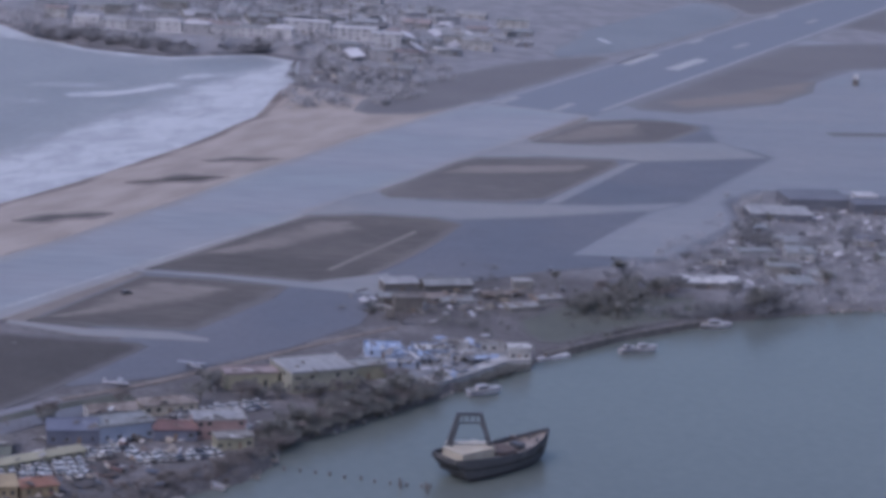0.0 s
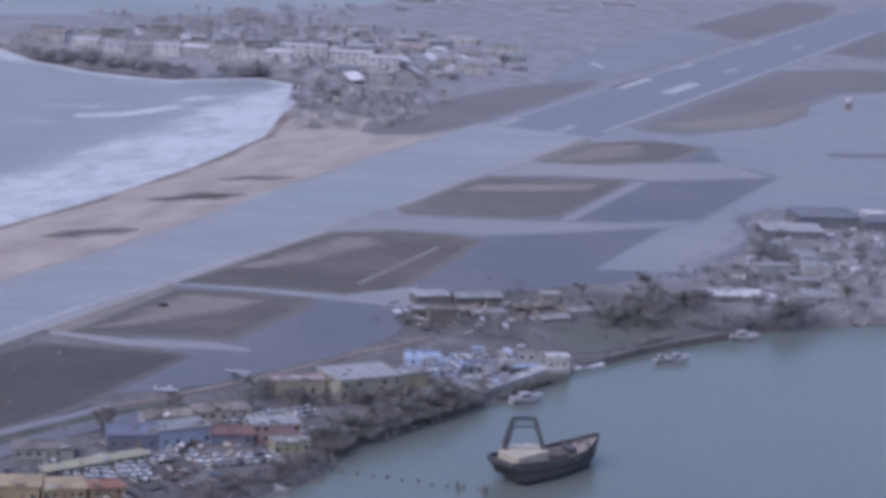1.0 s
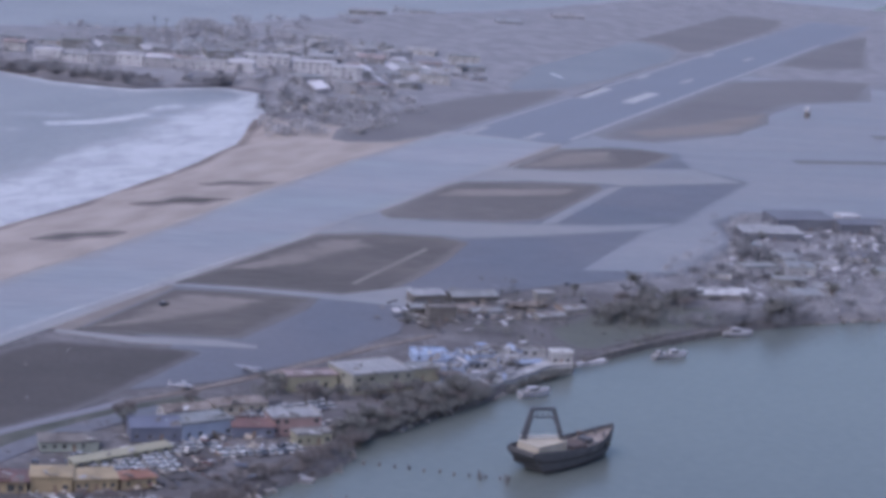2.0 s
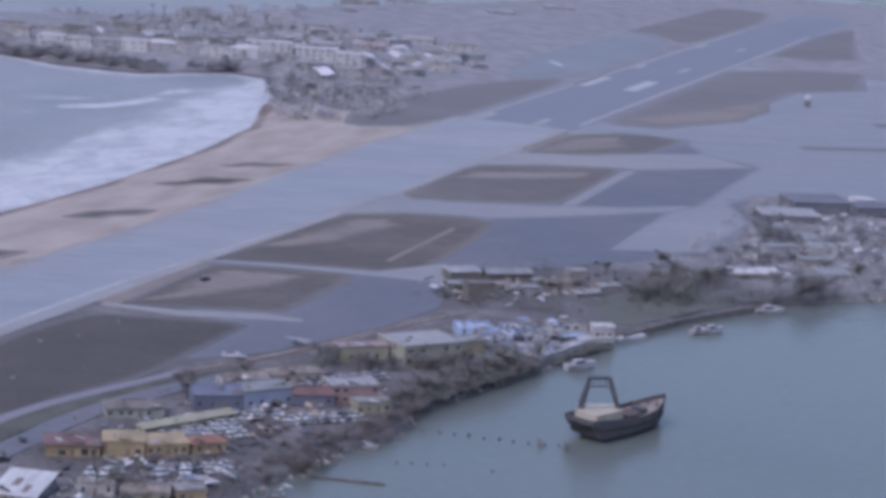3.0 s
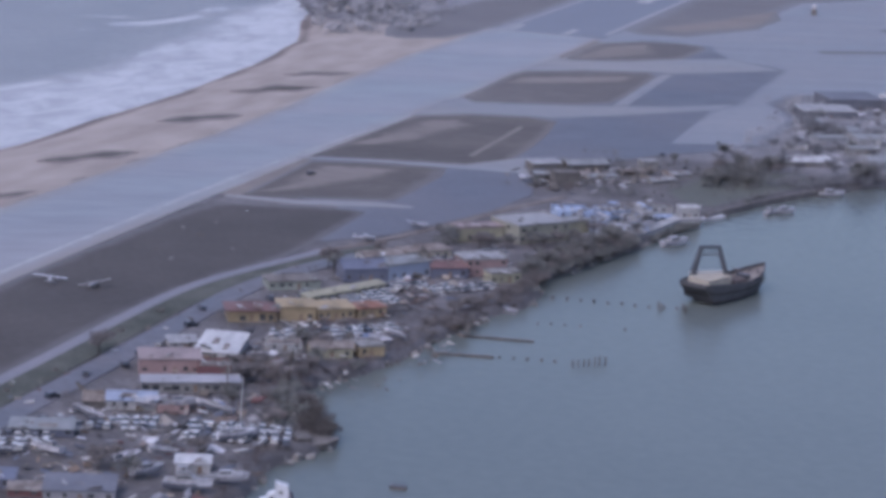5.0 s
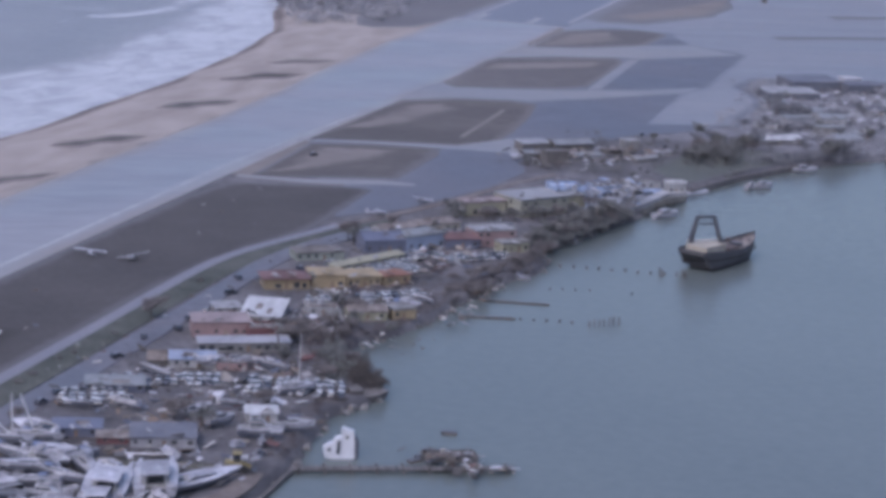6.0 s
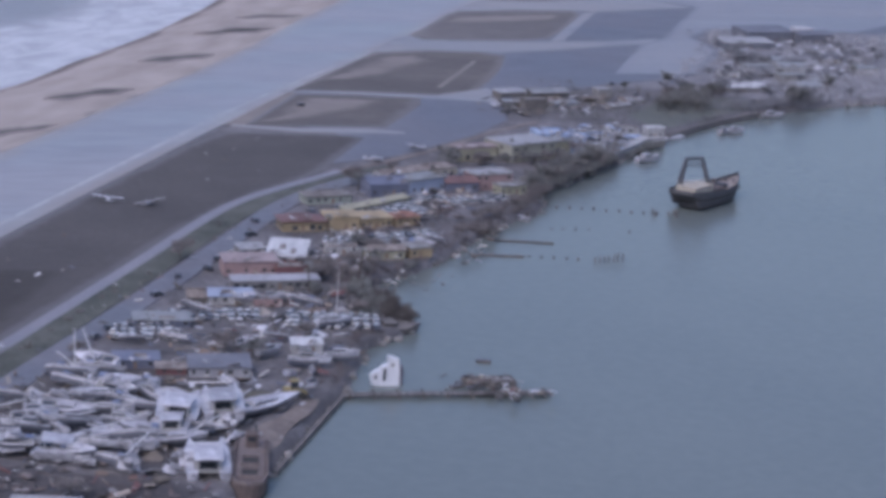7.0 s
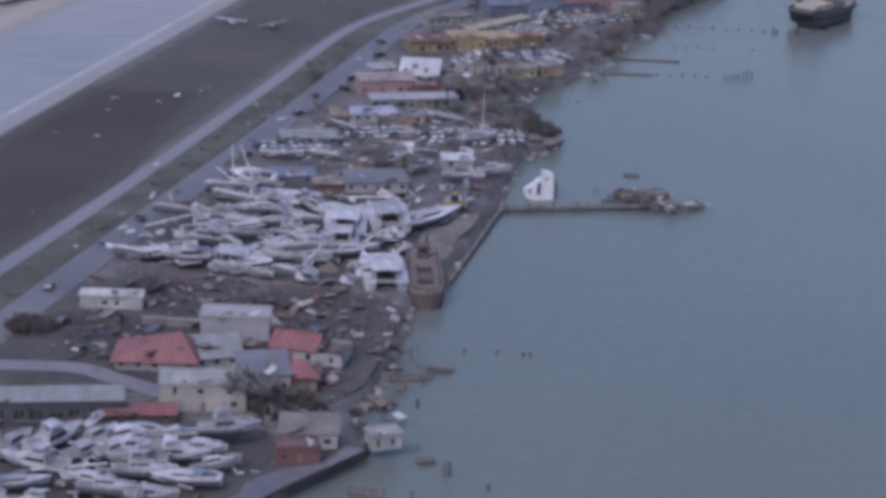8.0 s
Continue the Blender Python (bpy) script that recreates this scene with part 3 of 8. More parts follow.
sgx, sgy = np.meshgrid(sx, sy)
off_shore = shore_distance(sgx, sgy, SEA_SHORE)
foam_edge = np.interp(sgy, (-400, 100, 223, 252, 290, 336, 390, 440, 470, 500), (-262, -260, -259, -263, -268, -268, -279, -290, -297, -292))
surf = np.clip(0.5 + (sgx - foam_edge) / 46 + 0.3 * wobble(sgx * 0.8, sgy * 0.5, 13, 9) + 0.16 * wobble(sgx, sgy * 0.5, 5, 19), 0, 1) * np.clip((498 - sgy) / 25, 0, 1)
surf = np.maximum(surf, 0.95 * np.exp(-(off_shore / 8) ** 2))
for breaker, reach, power in (([(-322, 349), (-303, 366), (-284, 380), (-281, 415)], 14, 0.6), ([(-318, 303), (-300, 312), (-276, 330)], 14, 0.62), ([(-345, 430), (-325, 436), (-305, 452)], 7, 0.7), ([(-320, 200), (-290, 225), (-270, 235)], 9, 0.5), ([(-297, 339), (-291, 352), (-285, 366), (-283, 380)], 9, 0.95), ([(-288, 404), (-286, 418)], 8, 1.0), ([(-300, 308), (-297, 316)], 3.5, 0.9), ([(-430, 474), (-414, 459), (-398, 454)], 6, 1.0), ([(-354, 446), (-338, 447)], 5, 1.0)):
    surf = np.maximum(surf, power * np.exp(-(shore_distance(sgx, sgy, breaker) / reach) ** 2))
swell = 0.35 * np.sin((sgx * 0.8 + sgy * 0.25) / 5.5 + 1.5 * wobble(sgx, sgy, 30, 5)) * np.clip(off_shore / 40, 0, 1)
sea = grid_mesh("water", sx, sy, swell, water_material("sea_water", (0.17, 0.182, 0.195), (0.225, 0.235, 0.25), 0.45, 0.3, 0.4, foam=True), surf=surf)
tagged(sea, "rough grey sea with broad white surf along the beach", "water", kind="structure")

# ---- airfield ----
slab("runway", [(-162, -640), (-127.5, -640), (-127.5, -150), (-126.4, 20), (-125.6, 100), (-123, 180), (-120.5, 300), (-119.6, 425), (-168, 425), (-168.5, 330), (-166, 250), (-162, 180), (-160.5, 120), (-161.5, 40), (-162, -150)], 2.06, 0.3, ASPHALT_WET, "wet pale asphalt runway end lying along the beach", "runway", feather=6.0, rim=(0.2, 0.187, 0.182))
slab("runway", [(-166, 425), (-117, 425), (-116.5, 700), (-114, 1200), (-161, 1200), (-165, 700)], 2.05, 0.3, ASPHALT_FAR, "long grey asphalt runway running into the distance", "runway", feather=4.0, rim=(0.17, 0.17, 0.185))


def sliver(a, b, w):
    """A lens-shaped outline from a to b."""
    a, b = Vector(a), Vector(b)
    side = Vector((a.y - b.y, b.x - a.x)).normalized() * w
    up = [a.lerp(b, k) + side * math.sin(math.pi * k ** 1.35) ** 0.8 * (0.5 + 0.16 * math.sin(9 * k + a.y)) for k in np.linspace(0, 1, 13)]
    low = [a.lerp(b, k) - side * math.sin(math.pi * k ** 0.8) ** 0.9 * (0.42 + 0.16 * math.sin(11 * k + a.x)) for k in np.linspace(0.93, 0.07, 12)]
    return [tuple(v) for v in up + low][::-1]


for y0, y1, w, paint in ((428, 450, 3.6, FADED_PAINT), (583, 632, 6.4, PAINT), (690, 714, 3.6, FADED_PAINT), (843, 868, 3.6, FADED_PAINT)):
    for x in (-159.0, -135.5):
        slab("runway_marking", [(x - w / 2, y0), (x + w / 2, y0), (x + w / 2, y1), (x - w / 2, y1)], 2.075, 0.02, paint, "worn white touchdown bar painted on the runway", "marking")
slab("runway_edge_line", [(-132.9, -640), (-131.7, -640), (-131.7, -150), (-130.8, 60), (-128.2, 115), (-125.8, 154), (-126.6, 154), (-129.1, 115), (-131.9, 60), (-132.9, -150)], 2.075, 0.02, PAINT, "worn white line along the runway edge", "marking")
slab("runway_edge_line", [(-163.4, 405), (-161.2, 405), (-160.6, 650), (-161.2, 1000), (-162.8, 1000), (-162.6, 650)], 2.075, 0.02, FADED_PAINT, "worn pale line along the runway edge", "marking", feather=0.7, rim=(0.16, 0.165, 0.18))
slab("runway_edge_line", [(-121.6, 440), (-119.0, 440), (-117.4, 1000), (-119.8, 1000)], 2.075, 0.02, FADED_PAINT, "worn pale line along the runway edge", "marking", feather=0.8, rim=(0.16, 0.165, 0.18))
slab("apron", [(-124, 52), (-97, 52), (-86, 10), (-74, 26), (-62, 62), (-58, 90), (-64, 112), (-58, 134), (-42, 166), (-24, 190), (-15, 206), (-14, 262), (-26, 290), (-22, 320), (40, 345), (110, 520), (110, 760), (-116, 760), (-118, 425), (-119.5, 320), (-122, 180)], 2.035, 0.25, ASPHALT_DARK, "dark wet asphalt apron beside the runway", "apron")
slab("apron", [(-42, 190), (-17.8, 203), (-15.5, 262), (-28, 292), (-24, 318), (30, 345), (100, 520), (100, 760), (-116, 760), (-118.5, 441), (-118, 416), (-99, 436), (-76, 436), (-72, 424), (-62, 402), (-36.5, 384), (-37.7, 284), (-43, 263)], 2.056, 0.2, CONCRETE_APRON, "pale wet concrete aircraft apron", "apron", feather=3.0, rim=(0.13, 0.135, 0.152))
slab("taxiway", [(-128, 184), (-112, 190), (-106, 215), (-110, 300), (-106, 345), (-104, 440), (-119, 452), (-128, 440)], 2.042, 0.1, TAXI, "pale sandy ground between runway and grass islands", "taxiway")
# pale taxiways between the grass islands
slab("taxiway", [(-124, 188), (-110, 203), (-91.5, 211), (-84, 212), (-66, 232), (-42.5, 262), (-38.5, 281), (-57, 262), (-82, 245), (-114, 226), (-121, 236), (-124, 225)], 2.064, 0.2, TAXI, "pale sandy taxiway crossing the grass", "taxiway", feather=4.0, rim=(0.14, 0.14, 0.15))
slab("taxiway", [(-122.5, 298), (-120.5, 310), (-101, 328), (-79, 341), (-71, 341), (-37, 381), (-60, 402), (-77, 386), (-97, 362), (-116.5, 350), (-120, 360)], 2.064, 0.2, TAXI, "pale sandy taxiway crossing the grass", "taxiway", feather=4.0, rim=(0.14, 0.14, 0.15))
slab("taxiway", [(-75.5, 336), (-71.2, 340), (-69.4, 255), (-73.8, 251)], 2.072, 0.2, TAXI, "pale worn strip along the grass island", "taxiway", feather=1.4, rim=(0.14, 0.14, 0.152))
slab("taxiway", [(-124.4, 46.2), (-123.6, 43.4), (-112, 44.2), (-104.6, 44.4), (-95, 48.6), (-86.8, 52.8), (-79, 56.0), (-80, 58.6), (-89.6, 58.6), (-107, 50.0)], 2.0705, 0.2, TAXI, "narrow pale concrete crossing strip", "taxiway", feather=0.9, rim=(0.172, 0.168, 0.172))
slab("taxiway", [(-128, 103.5), (-127.5, 101.5), (-107, 108.8), (-86.6, 112.5), (-65.2, 117), (-66, 128), (-74, 140), (-85, 119.0), (-109, 111.6)], 2.0705, 0.2, TAXI, "narrow pale concrete crossing strip", "taxiway", feather=0.9, rim=(0.185, 0.183, 0.19))
slab("taxiway", [(-88.4, 133), (-86.6, 133), (-86.8, 160), (-87.4, 189.4), (-89.2, 190), (-89.0, 161)], 2.084, 0.03, SAND_MARGIN, "narrow pale worn path across the grass", "taxiway", feather=0.5, rim=(0.1, 0.094, 0.09))
slab("taxiway", [(-126.4, 46), (-121, 46), (-121.5, 66), (-123, 100), (-124.8, 106), (-123.6, 136), (-122.6, 170), (-120.6, 192), (-118.5, 300), (-117.5, 345), (-117, 420), (-121.5, 420), (-122.5, 304), (-124.5, 180), (-127, 110)], 2.052, 0.1, SAND_MARGIN, "pale pinkish sandy shoulder of the runway", "taxiway")
# grass fields, with sand blown over their windward corners
slab("grass_field", rounded([(-127, -640), (-100.4, -640), (-98.6, -215), (-96.6, -165), (-96.0, -110), (-96.2, -58), (-92.4, -32), (-86.6, -8), (-86.6, 16), (-87, 34), (-87.5, 48), (-105, 42), (-122, 36), (-125, 20), (-127, -60)], 1), 2.045, 0.2, GRASS, "flattened dark brown grass beside the runway", "grass", feather=3.5, rim=(0.098, 0.095, 0.1))
slab("grass_field", [(-120.6, 47.5), (-120.9, 64), (-122.4, 100), (-107, 108), (-88.0, 112), (-85.4, 100), (-85.6, 80), (-85.9, 62), (-103.8, 53.4)], 2.065, 0.2, GRASS_SANDY, "brown grass half covered by blown sand", "grass", feather=5.4, rim=(0.11, 0.105, 0.107))
slab("sand_patch", [(-119.6, 53), (-120.3, 70), (-121.2, 98), (-106, 104.5), (-95, 102), (-96, 90), (-102, 73), (-111, 59)], 2.074, 0.05, SAND_MARGIN, "thin sand blown over the grass island", "sand", feather=7.8, rim=(0.075, 0.067, 0.063))
slab("grass_field", [(-125.4, 107), (-124.0, 136), (-123.2, 170), (-121.4, 190), (-109.6, 202), (-91.5, 210), (-81.5, 207), (-77.6, 178), (-76, 152), (-76.2, 131), (-85, 119.8), (-109, 112)], 2.0655, 0.2, GRASS_SANDY, "brown grass half covered by blown sand", "grass", feather=4.2, rim=(0.12, 0.11, 0.107))
slab("sand_patch", [(-123, 130), (-122.4, 167), (-119.8, 186), (-108, 194), (-99, 183), (-103, 160), (-111, 137)], 2.076, 0.05, SAND_MARGIN, "thin sand blown over the grass island", "sand", feather=9.0, rim=(0.078, 0.07, 0.066))
slab("grass_field", [(-119.6, 232), (-121.6, 264), (-121.9, 298), (-120, 310), (-100.8, 327), (-79.8, 339), (-75.6, 330), (-74.6, 290), (-75.2, 258), (-83, 247), (-114.5, 228)], 2.07, 0.2, GRASS_HAZED, "brown grass island half covered by blown sand", "grass", feather=3.3, rim=(0.14, 0.132, 0.132))
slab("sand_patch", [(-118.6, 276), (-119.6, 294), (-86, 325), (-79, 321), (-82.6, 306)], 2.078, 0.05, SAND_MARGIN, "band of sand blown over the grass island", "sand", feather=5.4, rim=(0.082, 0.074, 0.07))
slab("grass_field", [(-116.2, 352), (-118.2, 382), (-116.6, 411), (-104.1, 428), (-90.1, 435.5), (-77, 432), (-74.6, 424), (-77.2, 386), (-97.1, 363)], 2.07, 0.2, GRASS_HAZED, "brown grass island half covered by blown sand", "grass", feather=4.5, rim=(0.15, 0.142, 0.14))
slab("sand_patch", [(-114.6, 358), (-114.8, 402), (-98, 420), (-87.4, 396), (-100.8, 368)], 2.078, 0.05, SAND_MARGIN, "thin sand blown over the grass island", "sand", feather=7.2, rim=(0.1, 0.092, 0.088))
slab("grass_field", [(-118.4, 463), (-119.4, 540), (-119.8, 640), (-118.6, 722), (-90, 769), (-53.8, 787), (-38.9, 696), (-66.6, 650), (-70, 596), (-66.7, 514), (-89.1, 459), (-108.5, 453)], 2.07, 0.2, GRASS_FAR, "large grass field beside the runway, paled for haze", "grass", feather=10.0, rim=(0.148, 0.15, 0.162))
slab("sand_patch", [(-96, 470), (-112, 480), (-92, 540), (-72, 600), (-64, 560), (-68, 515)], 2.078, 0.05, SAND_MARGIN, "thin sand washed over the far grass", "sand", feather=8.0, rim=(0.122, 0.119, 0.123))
slab("grass_field", [(-116, 838), (-117.4, 926), (-116.4, 1007), (-104.7, 1105), (-67.1, 871), (-89, 833)], 2.07, 0.2, GRASS_FAR, "large grass field beside the runway, paled for haze", "grass", feather=6.0, rim=(0.15, 0.15, 0.16))
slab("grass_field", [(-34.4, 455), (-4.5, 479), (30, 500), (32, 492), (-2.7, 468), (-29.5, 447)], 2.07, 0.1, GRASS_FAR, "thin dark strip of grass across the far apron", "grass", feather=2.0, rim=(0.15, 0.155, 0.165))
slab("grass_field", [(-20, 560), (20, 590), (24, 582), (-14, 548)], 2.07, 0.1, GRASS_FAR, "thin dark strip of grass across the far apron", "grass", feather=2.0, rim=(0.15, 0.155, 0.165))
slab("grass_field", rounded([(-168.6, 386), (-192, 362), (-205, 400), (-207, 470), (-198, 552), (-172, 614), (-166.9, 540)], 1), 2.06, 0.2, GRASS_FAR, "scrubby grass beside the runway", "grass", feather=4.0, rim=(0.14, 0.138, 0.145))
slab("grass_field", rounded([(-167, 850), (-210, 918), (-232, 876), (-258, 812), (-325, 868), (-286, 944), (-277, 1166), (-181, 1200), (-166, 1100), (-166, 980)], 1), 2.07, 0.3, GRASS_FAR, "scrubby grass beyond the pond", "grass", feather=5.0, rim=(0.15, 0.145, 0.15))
slab("pond", rounded([(-168, 625), (-198, 572), (-214, 690), (-262, 702), (-300, 770), (-270, 790), (-250, 812), (-232, 860), (-212, 905), (-168, 842)], 1), 2.045, 0.3, FLOOD, "shallow grey flood water beside the runway", "water", feather=5.0, rim=(0.15, 0.15, 0.156))


for a, b, w in (((-182.4, 57), (-166, 84), 11), ((-183, 131), (-166.5, 157), 12), ((-188, 197), (-167, 225), 13), ((-188, 243), (-169, 263), 9), ((-176, -2), (-164, 24), 7), ((-177, -60), (-166, -36), 7)):
    slab("grass_strip", sliver(a, b, w), 2.067, 0.3, GRASS_SANDY, "dark strip of flattened scrub in the beach sand", "grass", feather=3.6, rim=(0.17, 0.15, 0.14))
slab("lawn", rounded([(-29, 112), (-14.6, 97), (-5.4, 121), (2.6, 138), (14, 158), (-2, 165), (-22, 150), (-26, 130)], 1), 2.05, 0.2, LAWN, "dark green lawn behind the waterfront", "grass", feather=3.0, rim=(0.085, 0.085, 0.085))
ribbon("road", [(-100, -640), (-98.0, -245), (-97.2, -220), (-96.1, -192), (-95.5, -160), (-95.2, -127), (-95.0, -95), (-95.3, -73), (-95.0, -50), (-93.2, -36), (-89.8, -23.5), (-86.2, -12), (-82, 2)], 2.8, 2.1, 0.25, ROAD, "wet grey road along the airfield edge")
ribbon("track", [(-83.0, -0.5), (-79.4, 7), (-74, 20), (-68.5, 35), (-64, 50), (-57, 74), (-50, 92)], 2.0, 2.094, 0.2, EARTH, "muddy sandy track along the apron edge")
ribbon("verge", [(-96, -640), (-93.4, -245), (-92.0, -205), (-91.4, -165), (-91.0, -120), (-91.2, -92), (-91.2, -60), (-89.8, -40), (-85.6, -22), (-78, -3), (-71, 12)], 6.4, 2.06, 0.2, VERGE, "ragged dark green verge between road and street", "verge")
ribbon("street", [(-90.6, -640), (-87.4, -245), (-86.4, -205), (-86.0, -180), (-84.9, -143), (-84.1, -94), (-84.3, -60), (-84.4, -38), (-79.5, -14), (-73, 2)], 5.4, 2.08, 0.2, STREET, "muddy flooded street lined with wreckage")
slab("grass_field", [(-126.6, -640), (-100.6, -640), (-99.0, -215), (-97.4, -170), (-104, -110), (-126.6, -116)], 2.055, 0.1, GRASS_SOAKED, "soaked dark brown grass beside the runway", "grass", feather=6.0, rim=(0.051, 0.047, 0.046))

# ---- builders: houses ----
WINDOWS = {}


def window_part(parent, m, w, h, faded=False):
    """A window set into its opening: frame and pane. Alike windows share their meshes. faded: pane lightened for haze.
    """
    key = (round(w, 1), round(h, 1), faded)
    if key not in WINDOWS:
        t = min(0.1, w * 0.08)
        fb = boxes(((-w / 2, -0.06, 0), (-w / 2 + t, 0.04, h)), ((w / 2 - t, -0.06, 0), (w / 2, 0.04, h)), ((-w / 2 + t, -0.06, 0), (w / 2 - t, 0.04, t)), ((-w / 2 + t, -0.06, h - t), (w / 2 - t, 0.04, h)), ((-t / 3, -0.04, t), (t / 3, 0.03, h - t)))
        pb = boxes(((-w / 2 + t, 0.0, t), (w / 2 - t, 0.02, h - t)))
        fd, pd = bpy.data.meshes.new("window"), bpy.data.meshes.new("pane")
        fb.to_mesh(fd), pb.to_mesh(pd)
        fb.free(), pb.free()
        fd.materials.append(CONCRETE), pd.materials.append(HAZE_PANE if faded else GLASS_DARK)
        WINDOWS[key] = fd, pd
    fd, pd = WINDOWS[key]
    win, pane = new("window", fd), new("pane", pd)
    win.parent, win.matrix_basis, pane.parent = parent, m, win
    return win


def facade(bm, m, length, high, holes):
    """A wall face with openings cut through it, and their reveals."""
    cut_x = sorted({0, length, *(v for h in holes for v in h[:2])})
    cut_z = sorted({0, high, *(v for h in holes for v in h[2:])})
    grid = {(i, j): bm.verts.new(m @ Vector((x, 0, z))) for i, x in enumerate(cut_x) for j, z in enumerate(cut_z)}
    for i, (x0, x1) in enumerate(zip(cut_x, cut_x[1:])):
        for j, (z0, z1) in enumerate(zip(cut_z, cut_z[1:])):
            if not any(h[0] <= x0 and x1 <= h[1] and h[2] <= z0 and z1 <= h[3] for h in holes):
                bm.faces.new((grid[i, j], grid[i + 1, j], grid[i + 1, j + 1], grid[i, j + 1]))
    for x0, x1, z0, z1 in holes:
        ring = [(x0, z0), (x1, z0), (x1, z1), (x0, z1)]
        out = [bm.verts.new(m @ Vector((x, 0, z))) for x, z in ring]
        deep = [bm.verts.new(m @ Vector((x, 0.22, z))) for x, z in ring]
        for k in range(4):
            bm.faces.new((out[k], deep[k], deep[(k + 1) % 4], out[(k + 1) % 4]))


def house(name, a, b, depth, high, roof, wall, cover, label, category="house", storeys=1, every=3.0, rise=1.4, over=0.4, base=None, missing=0, group="", sill=0.95, size=(1.2, 1.2), door=True, faces=(0, 1, 3), skew=0.0, inset=None):
    """A building by the two ends of its front, a and b; it goes back to the left of a -> b. Parts: wall, roof, windows, door, ridge."""
    a, b = Vector(a), Vector(b)
    low = float(np.interp(a.y, (-150, 0, 60, 120, 300, 450), (0.62, 0.72, 0.74, 0.46, 0.54, 0.8)))
    high, rise, over, every, sill = high * low, rise * low, over * low, every * low, sill * low
    size = (size[0] * low, size[1] * low)
    length = (b - a).length
    turn = math.degrees(math.atan2(b.y - a.y, b.x - a.x))
    ob = thing(name, pose(a.x, a.y, GROUND - 0.02 if base is None else base, 0, 0, turn), label, category, group)
    bm = bmesh.new()
    sides = [(Matrix.Identity(4), length), (pose(length, 0, 0, 0, 0, 90), depth), (pose(length, depth, 0, 0, 0, 180), length), (pose(0, depth, 0, 0, 0, 270), depth)]
    storey = high / storeys
    uneven = random.Random(int(abs(a.x * 13 + a.y * 7)))
    for k, (m, span) in enumerate(sides):
        count = max(1, int(span / every))
        holes = []
        for s, i in () if k not in faces else itertools.product(range(storeys), range(count)):
            x = span * (i + 0.5) / count
            w, h = min(size[0], span / count * 0.7) * uneven.choice((0.7, 1.0, 1.0, 1.2)), min(size[1], storey * 0.55) * uneven.choice((0.8, 1.0, 1.1))
            x += uneven.uniform(-0.12, 0.12) * span / count
            if door and k == 0 and s == 0 and i == count // 2 and storey > 2.2 * low:
                holes.append((x - 0.5 * low, x + 0.5 * low, 0.02, 2.05 * low))
                panel = part("door", boxes(((-0.5, -0.03, 0.0), (0.5, 0.03, 2.02)), ((-0.36, -0.05, 1.1), (0.36, -0.03, 1.85)), ((-0.36, -0.05, 0.2), (0.36, -0.03, 0.95)), ((0.36, -0.1, 1.0), (0.42, -0.03, 1.06))), DOOR_WOOD, ob)
                panel.matrix_basis = m @ pose(x, 0.16, 0.03) @ Matrix.Diagonal((low, 1, low, 1))
                continue
            if uneven.random() < 0.16:
                continue
            z = s * storey + min(sill, storey * 0.35)
            holes.append((x - w / 2, x + w / 2, z, z + h))
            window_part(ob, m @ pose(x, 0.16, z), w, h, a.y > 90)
        facade(bm, m, span, high, holes)
    bm.faces.new([bm.verts.new(p) for p in ((0.2, 0.2, 0.01), (length - 0.2, 0.2, 0.01), (length - 0.2, depth - 0.2, 0.01), (0.2, depth - 0.2, 0.01))])
    o, t = over, 0.14
    L, D = length, depth
    rb = bmesh.new()
    if roof == "gable":
        for x in (0, length):
            bm.faces.new([bm.verts.new(p) for p in ((x, 0, high), (x, depth, high), (x, depth / 2, high + rise))])
        k = rise / (D / 2)
        profile = [(-o, high - o * k + 0.02), (D / 2, high + rise + 0.02), (D + o, high - o * k + 0.02), (D + o, high - o * k + 0.02 + t), (D / 2, high + rise + 0.02 + t), (-o, high - o * k + 0.02 + t)]
        loft(rb, [[(x, y, z) for y, z in profile] for x in (-o, L + o)])
        ridge = boxes(((-o, D / 2 - 0.18, high + rise + t), (L + o, D / 2 + 0.18, high + rise + t + 0.1)))
    elif roof == "hip":
        inset = inset or min(D / 2, L / 2 - 0.3)
        lo = [(-o, -o), (L + o, -o), (L + o, D + o), (-o, D + o)]
        up = [(inset + skew, D / 2 - 0.02), (L - inset + skew, D / 2 - 0.02), (L - inset + skew, D / 2 + 0.02), (inset + skew, D / 2 + 0.02)]
        v = [[rb.verts.new((*p, z)) for p in ps] for ps, z in ((lo, high - 0.05), (lo, high + 0.08), (up, high + rise))]
        for low, top in zip(v, v[1:]):
            for q in range(4):
                rb.faces.new((low[q], low[(q + 1) % 4], top[(q + 1) % 4], top[q]))
        rb.faces.new(v[0][::-1])
        rb.faces.new(v[2])
        ridge = boxes(((inset + skew, D / 2 - 0.15, high + rise - 0.02), (L - inset + skew, D / 2 + 0.15, high + rise + 0.1)))
    elif roof == "shed":
        rows = [(-o, high - 0.02), (D + o, high + rise), (D + o, high + rise + t), (-o, high + t)]
        loft(rb, [[(-o, y, z) for y, z in rows], [(L + o, y, z) for y, z in rows]])
        for x in (0, length):
            bm.faces.new([bm.verts.new(p) for p in ((x, 0, high), (x, depth, high), (x, depth, high + rise * depth / (D + 2 * o)))])
        bm.faces.new([bm.verts.new(p) for p in ((0, depth, high), (L, depth, high), (L, depth, high + rise * 0.9), (0, depth, high + rise * 0.9))])
        ridge = None
    elif roof == "flat":
        quad_box(rb, (-0.15, -0.15, high), (L + 0.15, D + 0.15, high + 0.22))
